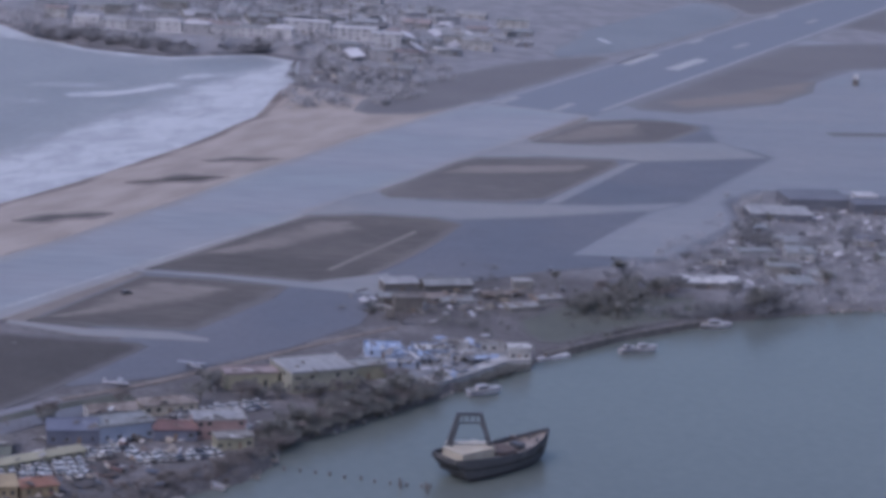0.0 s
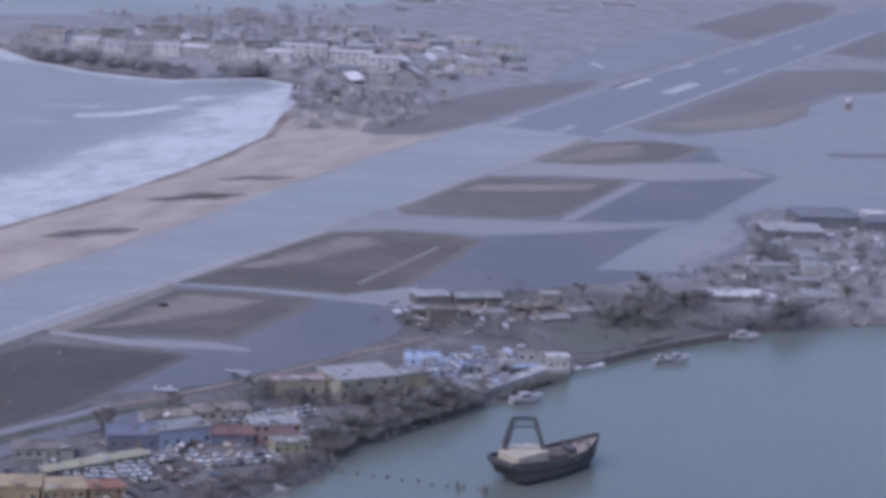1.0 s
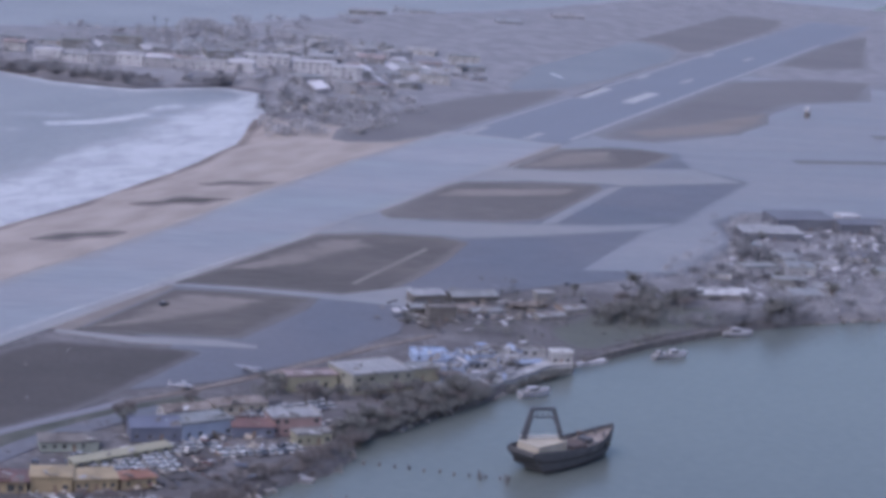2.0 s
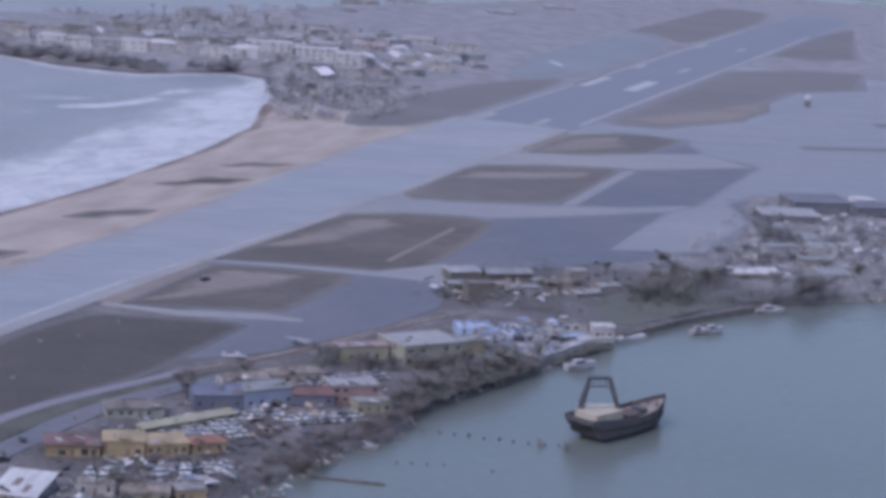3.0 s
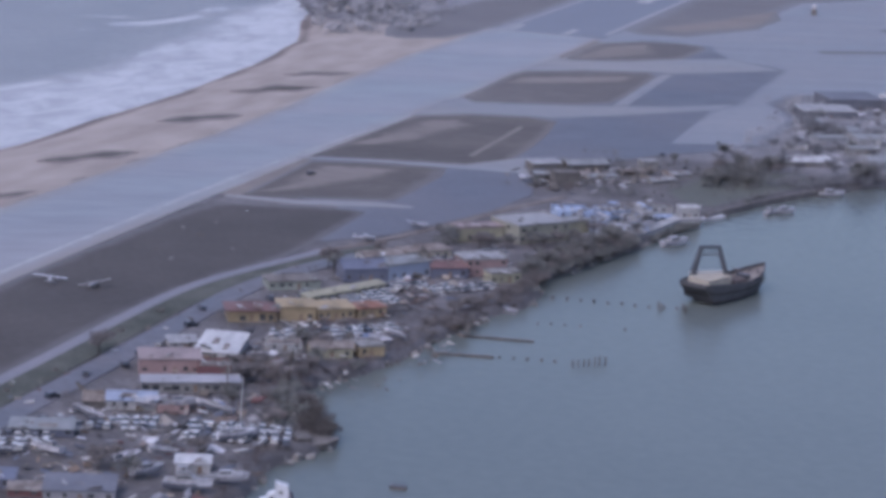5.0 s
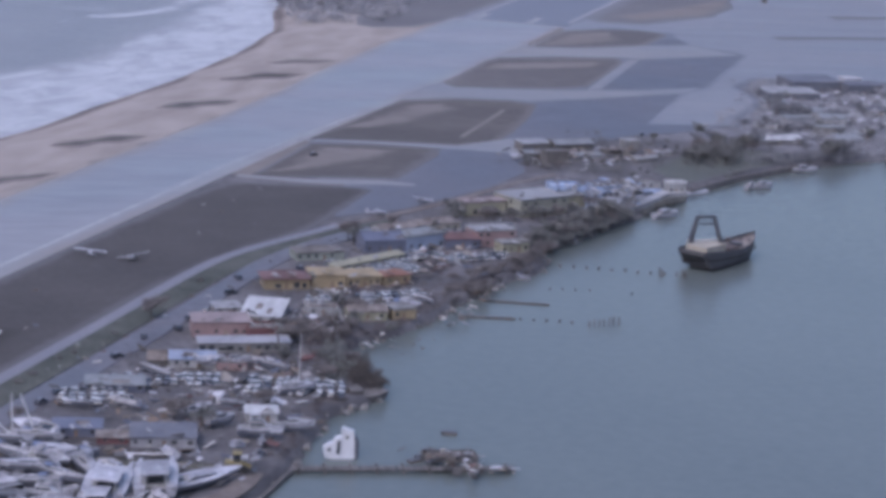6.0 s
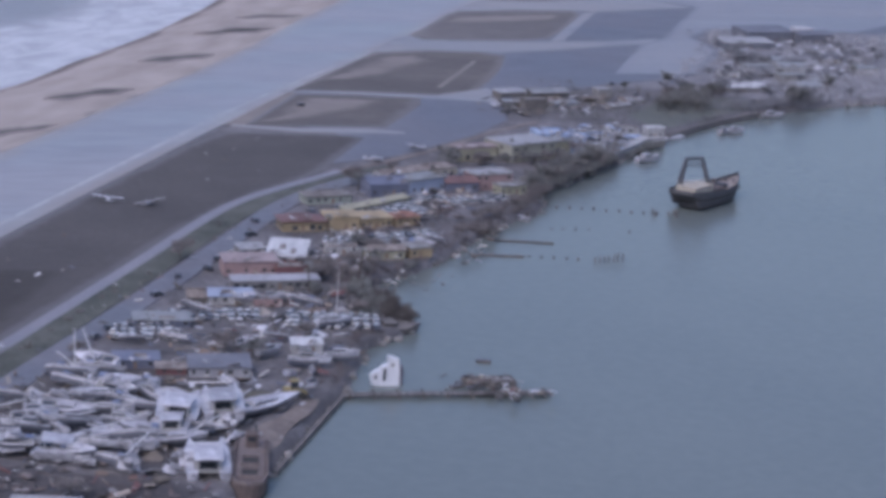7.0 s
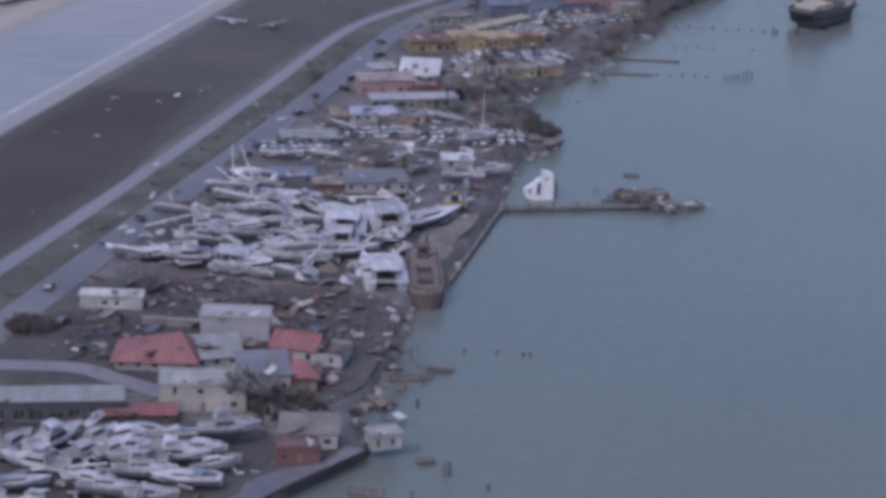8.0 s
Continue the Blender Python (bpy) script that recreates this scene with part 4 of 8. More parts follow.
        for lo, hi in (((-0.15, -0.15, high + 0.22), (L + 0.15, 0.05, high + 0.42)), ((-0.15, D - 0.05, high + 0.22), (L + 0.15, D + 0.15, high + 0.42)), ((-0.15, 0.05, high + 0.22), (0.05, D - 0.05, high + 0.42)), ((L - 0.05, 0.05, high + 0.22), (L + 0.15, D - 0.05, high + 0.42))):
            quad_box(rb, lo, hi)
        ridge = None
    else:  # roof torn off: bare rafters and a ceiling slab strewn with scraps
        n = max(3, int(L / 2.2))
        for i in range(n):
            x = L * (i + 0.5) / n
            fb = bmesh.new()
            beam(fb, (x, -0.2, high + 0.08), (x + random.uniform(-0.3, 0.3), D * random.choice((0.5, 1.02, 1.02)), high + random.uniform(0.1, rise)), 0.14, 0.18)
            part("rafter", fb, TIMBER, ob)
        quad_box(rb, (0.2, 0.2, high - 0.5), (L - 0.2, D - 0.2, high - 0.42))
        ridge = None
    part("wall", bm, wall, ob)
    part("roof", rb, cover, ob)
    if ridge:
        part("ridge_cap", ridge, cover, ob)
    if -300 < a.y < 95:  # loose sheets and scraps thrown onto it
        for _ in range(2 if L < 7 else 4):
            sb = bmesh.new()
            s = random.uniform(0.5, 1.3)
            quad_box(sb, (-s, -s * 0.45, -0.04), (s, s * 0.45, 0.04))
            scrap = part("loose_sheet", sb, random.choice((RUST_ROOF, PALE_ROOF, TIMBER, WHITE_ROOF, TIMBER)), ob, "torn sheet flung onto the roof")
            scrap.matrix_basis = pose(random.uniform(0.1, 0.9) * L, random.uniform(0.0, 0.6) * D, high + (rise * random.uniform(0.3, 0.8) if roof != "flat" else 0.3), random.uniform(-25, 35), random.uniform(-20, 20), random.uniform(0, 180))
    if missing and roof in ("gable", "shed", "hip"):
        for _ in range(missing):
            w, x, f = random.uniform(0.12, 0.3) * L, random.uniform(0.1, 0.65) * L, random.uniform(0.1, 0.45)
            if roof == "shed":
                y, z, s, run = f * D, high + t + (f * D + o) * (rise - 0.1) / (D + 2 * o), (rise - 0.1) / (D + 2 * o), D * 0.3
            else:
                s, run = rise / (D / 2 + (o if roof == "hip" else 0)), D * 0.2
                y = f * D * 0.6
                z = high + (t + 0.02 if roof == "gable" else 0.08) + s * (y + (o if roof == "hip" else 0))
                x = L * 0.5 - w / 2 + random.uniform(-0.2, 0.2) * L if roof == "gable" else L * 0.5 - w / 2
            pb = bmesh.new()
            rows = [(y, z + 0.03), (y + run, z + 0.03 + s * run), (y + run, z + 0.1 + s * run), (y, z + 0.1)]
            loft(pb, [[(x, q, r) for q, r in rows], [(x + w, q, r) for q, r in rows]])
            part("bare_decking", pb, RUST_ROOF, ob, "dark decking laid bare by the storm")
    return ob


# ---- builders: boats ----
def hull_rings(L, B, free, draft, bow=0.55, transom=0.75, sheer=0.35, n=9):
    """Sections of a hull from stern to bow, keel at -draft, deck edge at about free."""
    rings = []
    for k in range(n):
        u = k / (n - 1)
        half = B / 2 * (transom + (1 - transom) * math.sin(min(u / 0.45, 1) * math.pi / 2)) * (1 if u < bow else max(0.03, math.cos((u - bow) / (1 - bow) * math.pi / 2) ** 0.8))
        top = free * (1 + sheer * u * u)
        keel = -draft * (1 - max(0, (u - 0.72) / 0.28) ** 2)
        x = -L / 2 + L * u + (0.05 * L if k == n - 1 else 0)
        rake = 0.06 * L * u * u
        rings.append([(x + rake * 0.5, -half, top), (x + rake * 0.25, -half * 0.97, top * 0.62), (x, -half * 0.92, top * 0.25), (x - rake * 0.3, -half * 0.6, keel * 0.75), (x - rake * 0.5, 0, keel), (x - rake * 0.3, half * 0.6, keel * 0.75), (x, half * 0.92, top * 0.25), (x + rake * 0.25, half * 0.97, top * 0.62), (x + rake * 0.5, half, top)])
    return rings


def hull_part(ob, L, B, free, draft, material, bottom=None, **shape):
    bm = bmesh.new()
    rings = hull_rings(L, B, free, draft, **shape)
    loft(bm, rings)
    for f in bm.faces:
        if bottom and f.calc_center_median().z < free * 0.56 and abs(f.normal.x) < 0.9:
            f.material_index = 1
    hull = part("hull", bm, [material, bottom] if bottom else material, ob)
    for side in (0, 8):
        rail = bmesh.new()
        loft(rail, [[(r[side][0], r[side][1] + dy, r[side][2] + dz) for dy, dz in ((-0.09, -0.09), (0.09, -0.09), (0.09, 0.09), (-0.09, 0.09))] for r in rings])
        part("gunwale", rail, material, ob)
    return rings


def sailboat(L, label, mast=True, canvas=False, bottom=True):
    ob = thing("sailing_yacht", Matrix.Identity(4), label, "boat", "storm-tossed boats in the yard")
    B = L * 0.31
    hull_part(ob, L, B, L * 0.1, L * 0.075, GELCOAT, ANTIFOUL if bottom else None, transom=0.62)
    z = L * 0.1
    part("deck", boxes(((-L * 0.44, -B * 0.36, z * 0.98), (L * 0.2, B * 0.36, z * 1.07))), DECK, ob)
    bm = bmesh.new()
    quad_box(bm, (-L * 0.12, -B * 0.24, z * 1.05), (L * 0.24, B * 0.24, z * 1.6), 0.12)
    part("cabin", bm, GELCOAT, ob)
    part("cabin_window", boxes(((-L * 0.08, -B * 0.24 + 0.02, z * 1.25), (L * 0.18, -B * 0.24 + 0.1, z * 1.42)), ((-L * 0.08, B * 0.24 - 0.1, z * 1.25), (L * 0.18, B * 0.24 - 0.02, z * 1.42))), GLASS_DARK, ob)
    # no well is cut; a dark sheet gives the cockpit its shade
    part("cockpit_shade", boxes(((-L * 0.4, -B * 0.2, z * 1.071), (-L * 0.16, B * 0.2, z * 1.1))), GLASS_DARK, ob)
    bm = bmesh.new()
    beam(bm, (-L * 0.42, -B * 0.31, z * 1.07), (-L * 0.16, -B * 0.31, z * 1.07), 0.3, 0.5)
    beam(bm, (-L * 0.42, B * 0.31, z * 1.07), (-L * 0.16, B * 0.31, z * 1.07), 0.3, 0.5)
    part("coaming", bm, GELCOAT, ob)
    fin = bmesh.new()
    quad_box(fin, (-L * 0.09, -0.14, -L * 0.17), (L * 0.1, 0.14, -L * 0.06))
    part("keel", fin, ANTIFOUL, ob)
    if mast:
        bm = bmesh.new()
        tube(bm, (L * 0.08, 0, z * 1.5), (L * 0.08, 0, L * 1.15), 0.16, 0.1, 6)
        for h in (0.55, 0.85):
            beam(bm, (L * 0.08, -B * 0.24, L * h), (L * 0.08, B * 0.24, L * h), 0.06)
        part("mast", bm, ALUMINIUM, ob)
        bm = bmesh.new()
        tube(bm, (L * 0.08, 0, z * 2.1), (-L * 0.33, 0, z * 2.0), 0.09, 0.09, 6)
        part("boom", bm, ALUMINIUM, ob)
    if canvas:
        bm = bmesh.new()
        loft(bm, [[(x, y * B * 0.3, z * (1.7 + 0.35 * (1 - y * y))) for y in (-1, -0.5, 0, 0.5, 1)] + [(x, y * B * 0.3, z * (1.63 + 0.35 * (1 - y * y))) for y in (1, 0.5, 0, -0.5, -1)] for x in (-L * 0.26, -L * 0.1)])
        part("sprayhood", bm, CANVAS_BLUE, ob, "blue canvas sprayhood")
    return ob


def catamaran(L, label, mast=False):
    ob = thing("catamaran", Matrix.Identity(4), label, "boat", "storm-tossed boats in the yard")
    B, z = L * 0.55, L * 0.13
    for side in (-1, 1):
        bm = bmesh.new()
        rings = [[(x, y + side * B * 0.4, h) for x, y, h in ring] for ring in hull_rings(L, L * 0.19, z, L * 0.05, transom=0.8, sheer=0.15)]
        loft(bm, rings)
        part("hull", bm, GELCOAT, ob)
        part("transom_step", boxes(((-L * 0.56, side * B * 0.4 - L * 0.05, 0.1), (-L * 0.5, side * B * 0.4 + L * 0.05, z * 0.5))), GELCOAT, ob)
    part("bridge_deck", boxes(((-L * 0.42, -B * 0.36, z * 0.55), (L * 0.18, B * 0.36, z * 1.02)), bevel=0.06), DECK, ob)
    bm = bmesh.new()
    quad_box(bm, (-L * 0.22, -B * 0.32, z * 1.02), (L * 0.16, B * 0.32, z * 1.95), L * 0.035)
    part("cabin", bm, GELCOAT, ob)
    bm = bmesh.new()
    quad_box(bm, (-L * 0.2, -B * 0.31, z * 1.3), (L * 0.15, B * 0.31, z * 1.66), 0.08)
    part("cabin_window", bm, GLASS_DARK, ob)
    part("coach_roof", boxes(((-L * 0.4, -B * 0.36, z * 1.95), (L * 0.12, B * 0.36, z * 2.12)), bevel=0.05), GELCOAT, ob)
    # door glass and the dark sheet also paint the shade under the roof
    part("saloon_door", boxes(((-L * 0.235, -B * 0.2, z * 1.06), (-L * 0.225, B * 0.2, z * 1.85))), GLASS_DARK, ob)
    part("cockpit_shade", boxes(((-L * 0.41, -B * 0.22, z * 1.02), (-L * 0.23, B * 0.22, z * 1.06))), GLASS_DARK, ob)
    for side in (-1, 1):
        bm = bmesh.new()
        beam(bm, (-L * 0.36, side * B * 0.28, z), (-L * 0.33, side * B * 0.28, z * 1.96), 0.1)
        part("roof_post", bm, ALUMINIUM, ob)
    bm = bmesh.new()
    tube(bm, (L * 0.4, -B * 0.42, z * 1.1), (L * 0.4, B * 0.42, z * 1.1), 0.12, 0.12, 6)
    part("crossbeam", bm, ALUMINIUM, ob)
    if mast:
        bm = bmesh.new()
        tube(bm, (L * 0.1, 0, z * 2.1), (L * 0.1, 0, L * 1.25), 0.13, 0.08, 6)
        part("mast", bm, ALUMINIUM, ob)
    return ob


def motorboat(L, label, fly=True, open_boat=False):
    ob = thing("motorboat", Matrix.Identity(4), label, "boat", "storm-tossed boats in the yard")
    B, z = L * 0.34, L * 0.13
    hull_part(ob, L, B, z, L * 0.06, GELCOAT, ANTIFOUL if fly else None, transom=0.9, sheer=0.45, bow=0.5)
    part("deck", boxes(((-L * 0.47, -B * 0.4, z * 0.96), (L * 0.1, B * 0.4, z * 1.03))), DECK, ob)
    if open_boat:
        # open cockpit drawn flat, its shade a dark sheet on the deck
        part("cockpit_shade", boxes(((-L * 0.4, -B * 0.3, z * 1.035), (L * 0.1, B * 0.3, z * 1.07))), GLASS_DARK, ob)
        part("console", boxes(((-L * 0.1, -B * 0.14, z * 1.06), (L * 0.04, B * 0.14, z * 1.7)), bevel=0.04), GELCOAT, ob)
        part("outboard_motor", boxes(((-L * 0.56, -0.2, z * 0.3), (-L * 0.49, 0.2, z * 1.5)), bevel=0.05), STEEL_DARK, ob)
        return ob
    bm = bmesh.new()
    loft(bm, [[(x, -B * w, z), (x, B * w, z), (x, B * w * 0.85, z * h), (x, -B * w * 0.85, z * h)] for x, w, h in ((-L * 0.22, 0.38, 2.1), (L * 0.1, 0.38, 2.1), (L * 0.22, 0.34, 1.5), (L * 0.36, 0.2, 1.3))])
    part("cabin", bm, GELCOAT, ob)
    bm = bmesh.new()
    loft(bm, [[(x, -B * w, z * 1.45), (x, B * w, z * 1.45), (x, B * w * 0.93, z * 1.9), (x, -B * w * 0.93, z * 1.9)] for x, w in ((-L * 0.2, 0.378), (L * 0.12, 0.36))])
    part("windscreen", bm, GLASS_DARK, ob)
    if fly:
        part("flybridge", boxes(((-L * 0.24, -B * 0.33, z * 2.1), (L * 0.08, B * 0.33, z * 2.5)), bevel=0.08), GELCOAT, ob)
        part("hardtop", boxes(((-L * 0.22, -B * 0.3, z * 3.25), (L * 0.02, B * 0.3, z * 3.38)), bevel=0.04), GELCOAT, ob)
        for sx, sy in itertools.product((-0.2, 0.0), (-0.27, 0.27)):
            bm = bmesh.new()
            beam(bm, (L * sx, B * sy, z * 2.5), (L * sx, B * sy, z * 3.27), 0.09)
            part("hardtop_post", bm, ALUMINIUM, ob)
    bm = bmesh.new()
    for sy in (-1, 1):
        beam(bm, (L * 0.1, sy * B * 0.42, z * 1.75), (L * 0.45, sy * B * 0.12, z * 1.95), 0.05)
        for u in (0.12, 0.25, 0.38):
            beam(bm, (L * u, sy * B * (0.45 - 0.6 * max(0, u - 0.12)), z * 1.15), (L * u, sy * B * (0.42 - 0.85 * max(0, u - 0.1)), z * 1.85), 0.04)
    part("bow_rail", bm, ALUMINIUM, ob)
    return ob


# ---- builders: vehicles ----
def car(label, paint, L=4.3, tall=1.5):
    ob = thing("car", Matrix.Identity(4), label, "car", "cars in the lots")
    W = 1.75
    side = [(-L / 2, 0.3), (L / 2, 0.3), (L / 2, 0.72), (L * 0.46, 0.82), (L * 0.22, 0.95), (-L * 0.44, 0.98), (-L / 2, 0.85)]
    bm = bmesh.new()
    loft(bm, [[(x, s * W / 2, z) for x, z in side] for s in (-1, -0.96, 0.96, 1)])
    part("body", bm, paint, ob)
    bm = bmesh.new()
    loft(bm, [[(x, y * k, z) for x, z in ((L * 0.24, 0.93), (-L * 0.45, 0.96), (-L * 0.36, tall * 0.95), (L * 0.08, tall * 0.95))] for y, k in ((-W * 0.47, 1), (W * 0.47, 1))])
    part("glasshouse", bm, GLASS_DARK, ob)
    part("car_roof", boxes(((-L * 0.37, -W * 0.44, tall * 0.95), (L * 0.09, W * 0.44, tall)), bevel=0.02), paint, ob)
    for sx, sy in itertools.product((-0.31, 0.31), (-1, 1)):
        bm = bmesh.new()
        tube(bm, (L * sx, sy * W * 0.5, 0.32), (L * sx, sy * W * 0.37, 0.32), 0.32, 0.32, 10)
        part("wheel", bm, RUBBER, ob)
    return ob


def light_plane(label):
    ob = thing("light_aircraft", Matrix.Identity(4), label, "airplane", "wrecked light aircraft")
    bm = bmesh.new()
    loft(bm, [[(x, r * math.cos(q), z + r * math.sin(q)) for q in np.linspace(0, 2 * math.pi, 9)[:-1]] for x, r, z in ((3.9, 0.2, 0.9), (3.3, 0.5, 0.95), (1.8, 0.66, 1.1), (0.2, 0.66, 1.15), (-2.2, 0.36, 1.2), (-4.2, 0.14, 1.3))])
    part("fuselage", bm, GELCOAT, ob, smooth=True)
    part("wing", boxes(((0.2, -5.6, 1.7), (1.8, 5.6, 1.86)), bevel=0.05), GELCOAT, ob)
    part("tailplane", boxes(((-4.4, -1.8, 1.3), (-3.5, 1.8, 1.38))), GELCOAT, ob)
    part("fin", boxes(((-4.5, -0.05, 1.3), (-3.5, 0.05, 2.7))), GELCOAT, ob)
    part("windscreen", boxes(((0.6, -0.5, 1.4), (1.9, 0.5, 1.7))), GLASS_DARK, ob)
    for x, y in ((1.0, -1.1), (1.0, 1.1), (3.2, 0)):
        bm = bmesh.new()
        tube(bm, (x, y - 0.1, 0.25), (x, y + 0.1, 0.25), 0.25, 0.25, 8)
        part("wheel", bm, RUBBER, ob)
    return ob


# ---- builders: plants ----
def leaf_cloud(bm, centre, radius, count, size, rng, flat=0.8):
    """Many small tilted leaf clumps around a centre, thinner towards the rim."""
    for _ in range(count):
        d = Vector((rng.gauss(0, 1), rng.gauss(0, 1), rng.gauss(0, 1))).normalized() * radius * rng.uniform(0.3, 1.0) ** 0.6
        p = Vector(centre) + Vector((d.x, d.y, d.z * flat))
        u = Vector((rng.gauss(0, 1), rng.gauss(0, 1), rng.gauss(0, 0.6))).normalized()
        v = u.cross(Vector((rng.gauss(0, 1), rng.gauss(0, 1), rng.gauss(0, 1)))).normalized()
        s = size * rng.uniform(0.5, 1.3)
        bm.faces.new([bm.verts.new(p + q) for q in (u * s, v * s * 0.55, -u * s, -v * s * 0.55)])


def tree(high, spread, label, leaf, leaves=520, seed=1, bare=0.2):
    rng = random.Random(seed)
    ob = thing("tree", Matrix.Identity(4), label, "tree", "storm-battered trees")
    trunk, crown = bmesh.new(), bmesh.new()
    fork = (rng.uniform(-0.3, 0.3), rng.uniform(-0.3, 0.3), high * 0.42)
    tube(trunk, (0, 0, -0.4), fork, high * 0.035, high * 0.024, 6)
    limbs = 7
    for k in range(limbs):
        a = 2 * math.pi * k / limbs + rng.uniform(-0.4, 0.4)
        r = spread * rng.uniform(0.45, 1.0)
        tip = (r * math.cos(a), r * math.sin(a), high * rng.uniform(0.55, 1.0))
        tube(trunk, fork, tip, high * 0.016, high * 0.004, 5)
        if rng.random() > bare:
            leaf_cloud(crown, tip, spread * rng.uniform(0.36, 0.55), leaves // limbs, high * 0.055, rng)
    leaf_cloud(crown, (0, 0, high * 0.72), spread * 0.6, leaves // 4, high * 0.055, rng)
    part("trunk", trunk, BARK, ob)
    part("crown", crown, leaf, ob)
    return ob


def shrub(high, spread, label, leaf, leaves=420, seed=1):
    rng = random.Random(seed)
    ob = thing("shrub", Matrix.Identity(4), label, "shrub", "waterside scrub")
    stem, crown = bmesh.new(), bmesh.new()
    for k in range(6):
        a = 2 * math.pi * k / 6 + rng.uniform(-0.4, 0.4)
        tip = (spread * 0.7 * math.cos(a), spread * 0.7 * math.sin(a), high * rng.uniform(0.5, 1.0))
        tube(stem, (0.2 * math.cos(a), 0.2 * math.sin(a), -0.6), tip, 0.09, 0.03, 5)
        leaf_cloud(crown, (tip[0], tip[1], tip[2] * 0.75), spread * rng.uniform(0.4, 0.55), leaves // 6, high * 0.085, rng, 0.85)
    part("stem", stem, BARK, ob)
    part("crown", crown, leaf, ob)
    return ob


def palm(high, label, seed=1):
    rng = random.Random(seed)
    ob = thing("palm", Matrix.Identity(4), label, "palm", "storm-battered palms")
    trunk, crown = bmesh.new(), bmesh.new()
    lean = (rng.uniform(-0.8, 0.8), rng.uniform(-0.8, 0.8))
    tube(trunk, (0, 0, -0.4), (lean[0] * 0.5, lean[1] * 0.5, high * 0.5), 0.22, 0.17, 7)
    tube(trunk, (lean[0] * 0.5, lean[1] * 0.5, high * 0.5), (lean[0], lean[1], high), 0.17, 0.13, 7)
    for k in range(11):
        a = 2 * math.pi * k / 11 + rng.uniform(-0.3, 0.3)
        reach, last = rng.uniform(1.6, 2.6), None
        for u in np.linspace(0, 1, 5):
            r = reach * u
            p = Vector((lean[0] + r * math.cos(a), lean[1] + r * math.sin(a), high + 0.7 * math.sin(u * 2.2) - 1.5 * u * u))
            w = Vector((-math.sin(a), math.cos(a), 0)) * (0.34 * (1 - 0.8 * u))
            pair = (crown.verts.new(p - w), crown.verts.new(p + w))
            if last:
                crown.faces.new((last[0], last[1], pair[1], pair[0]))
            last = pair
    part("trunk", trunk, BARK, ob)
    part("fronds", crown, LEAF_GREY, ob)
    return ob


def scatter_debris(name, spots, count, label, material, seed, size=(0.3, 1.8), z=GROUND, pile=0.5):
    """Loose boards, sheets and lumps thrown about over some patches: (x, y, rx, ry) each."""
    rng = random.Random(seed)
    bm = bmesh.new()
    for x, y, rx, ry in spots:
        points = [(x + rng.gauss(0, rx * 0.5), y + rng.gauss(0, ry * 0.5)) for _ in range(int(count * rx * ry / 40))]
        px_all, py_all = np.array([p[0] for p in points] or [0.0]), np.array([p[1] for p in points] or [0.0])
        ashore = inside(px_all, py_all, LAGOON_SHORE + SEA_SHORE) & (shore_distance(px_all, py_all, LAGOON_SHORE) > 1.2)
        for (px, py), dry in zip(points, ashore):
            if not dry and z >= GROUND:
                continue
            l = rng.uniform(*size)
            w = l * rng.choice((0.08, 0.12, 0.3, 0.55, 0.8))
            h = rng.choice((0.04, 0.06, 0.1, 0.3)) * min(1.0, l)
            m = pose(px, py, z + rng.uniform(0.02, pile), rng.uniform(-22, 22), rng.uniform(-22, 22), rng.uniform(0, 360))
            quad_box(bm, (-l / 2, -w / 2, -h / 2), (l / 2, w / 2, h / 2), 0.0, m)
    return tagged(mesh_object(name, bm, material), label, "debris", kind="stuff")


def woods(name, spots, label, leaf, seed, trunks=True, low=0.45, top=0.8, many=30, blade=0.09):
    """Far or low growth that nobody could count: many crowns in one mesh; spots of x, y, z, height, spread."""
    rng = random.Random(seed)
    crown, stems = bmesh.new(), bmesh.new()
    for x, y, z, high, spread in spots:
        for _ in range(4):
            leaf_cloud(crown, (x + rng.gauss(0, spread * 0.5), y + rng.gauss(0, spread * 0.5), z + high * rng.uniform(low, top)), spread * rng.uniform(0.4, 0.7), many, high * blade, rng)
        if trunks:
            tube(stems, (x, y, z - 0.5), (x + rng.uniform(-0.3, 0.3), y, z + high * 0.6), high * 0.035, high * 0.02, 5)
    ob = tagged(mesh_object(name, crown, leaf), label, "trees", kind="stuff")
    if trunks:
        part("trunk", stems, BARK, ob)
    return ob


def place(template, spots):
    """Sets the template at the first pose and copies of it at the rest."""
    copies = [copy_thing(template, m) for m in spots[1:]]
    template.matrix_basis = spots[0]
    return [template] + copies


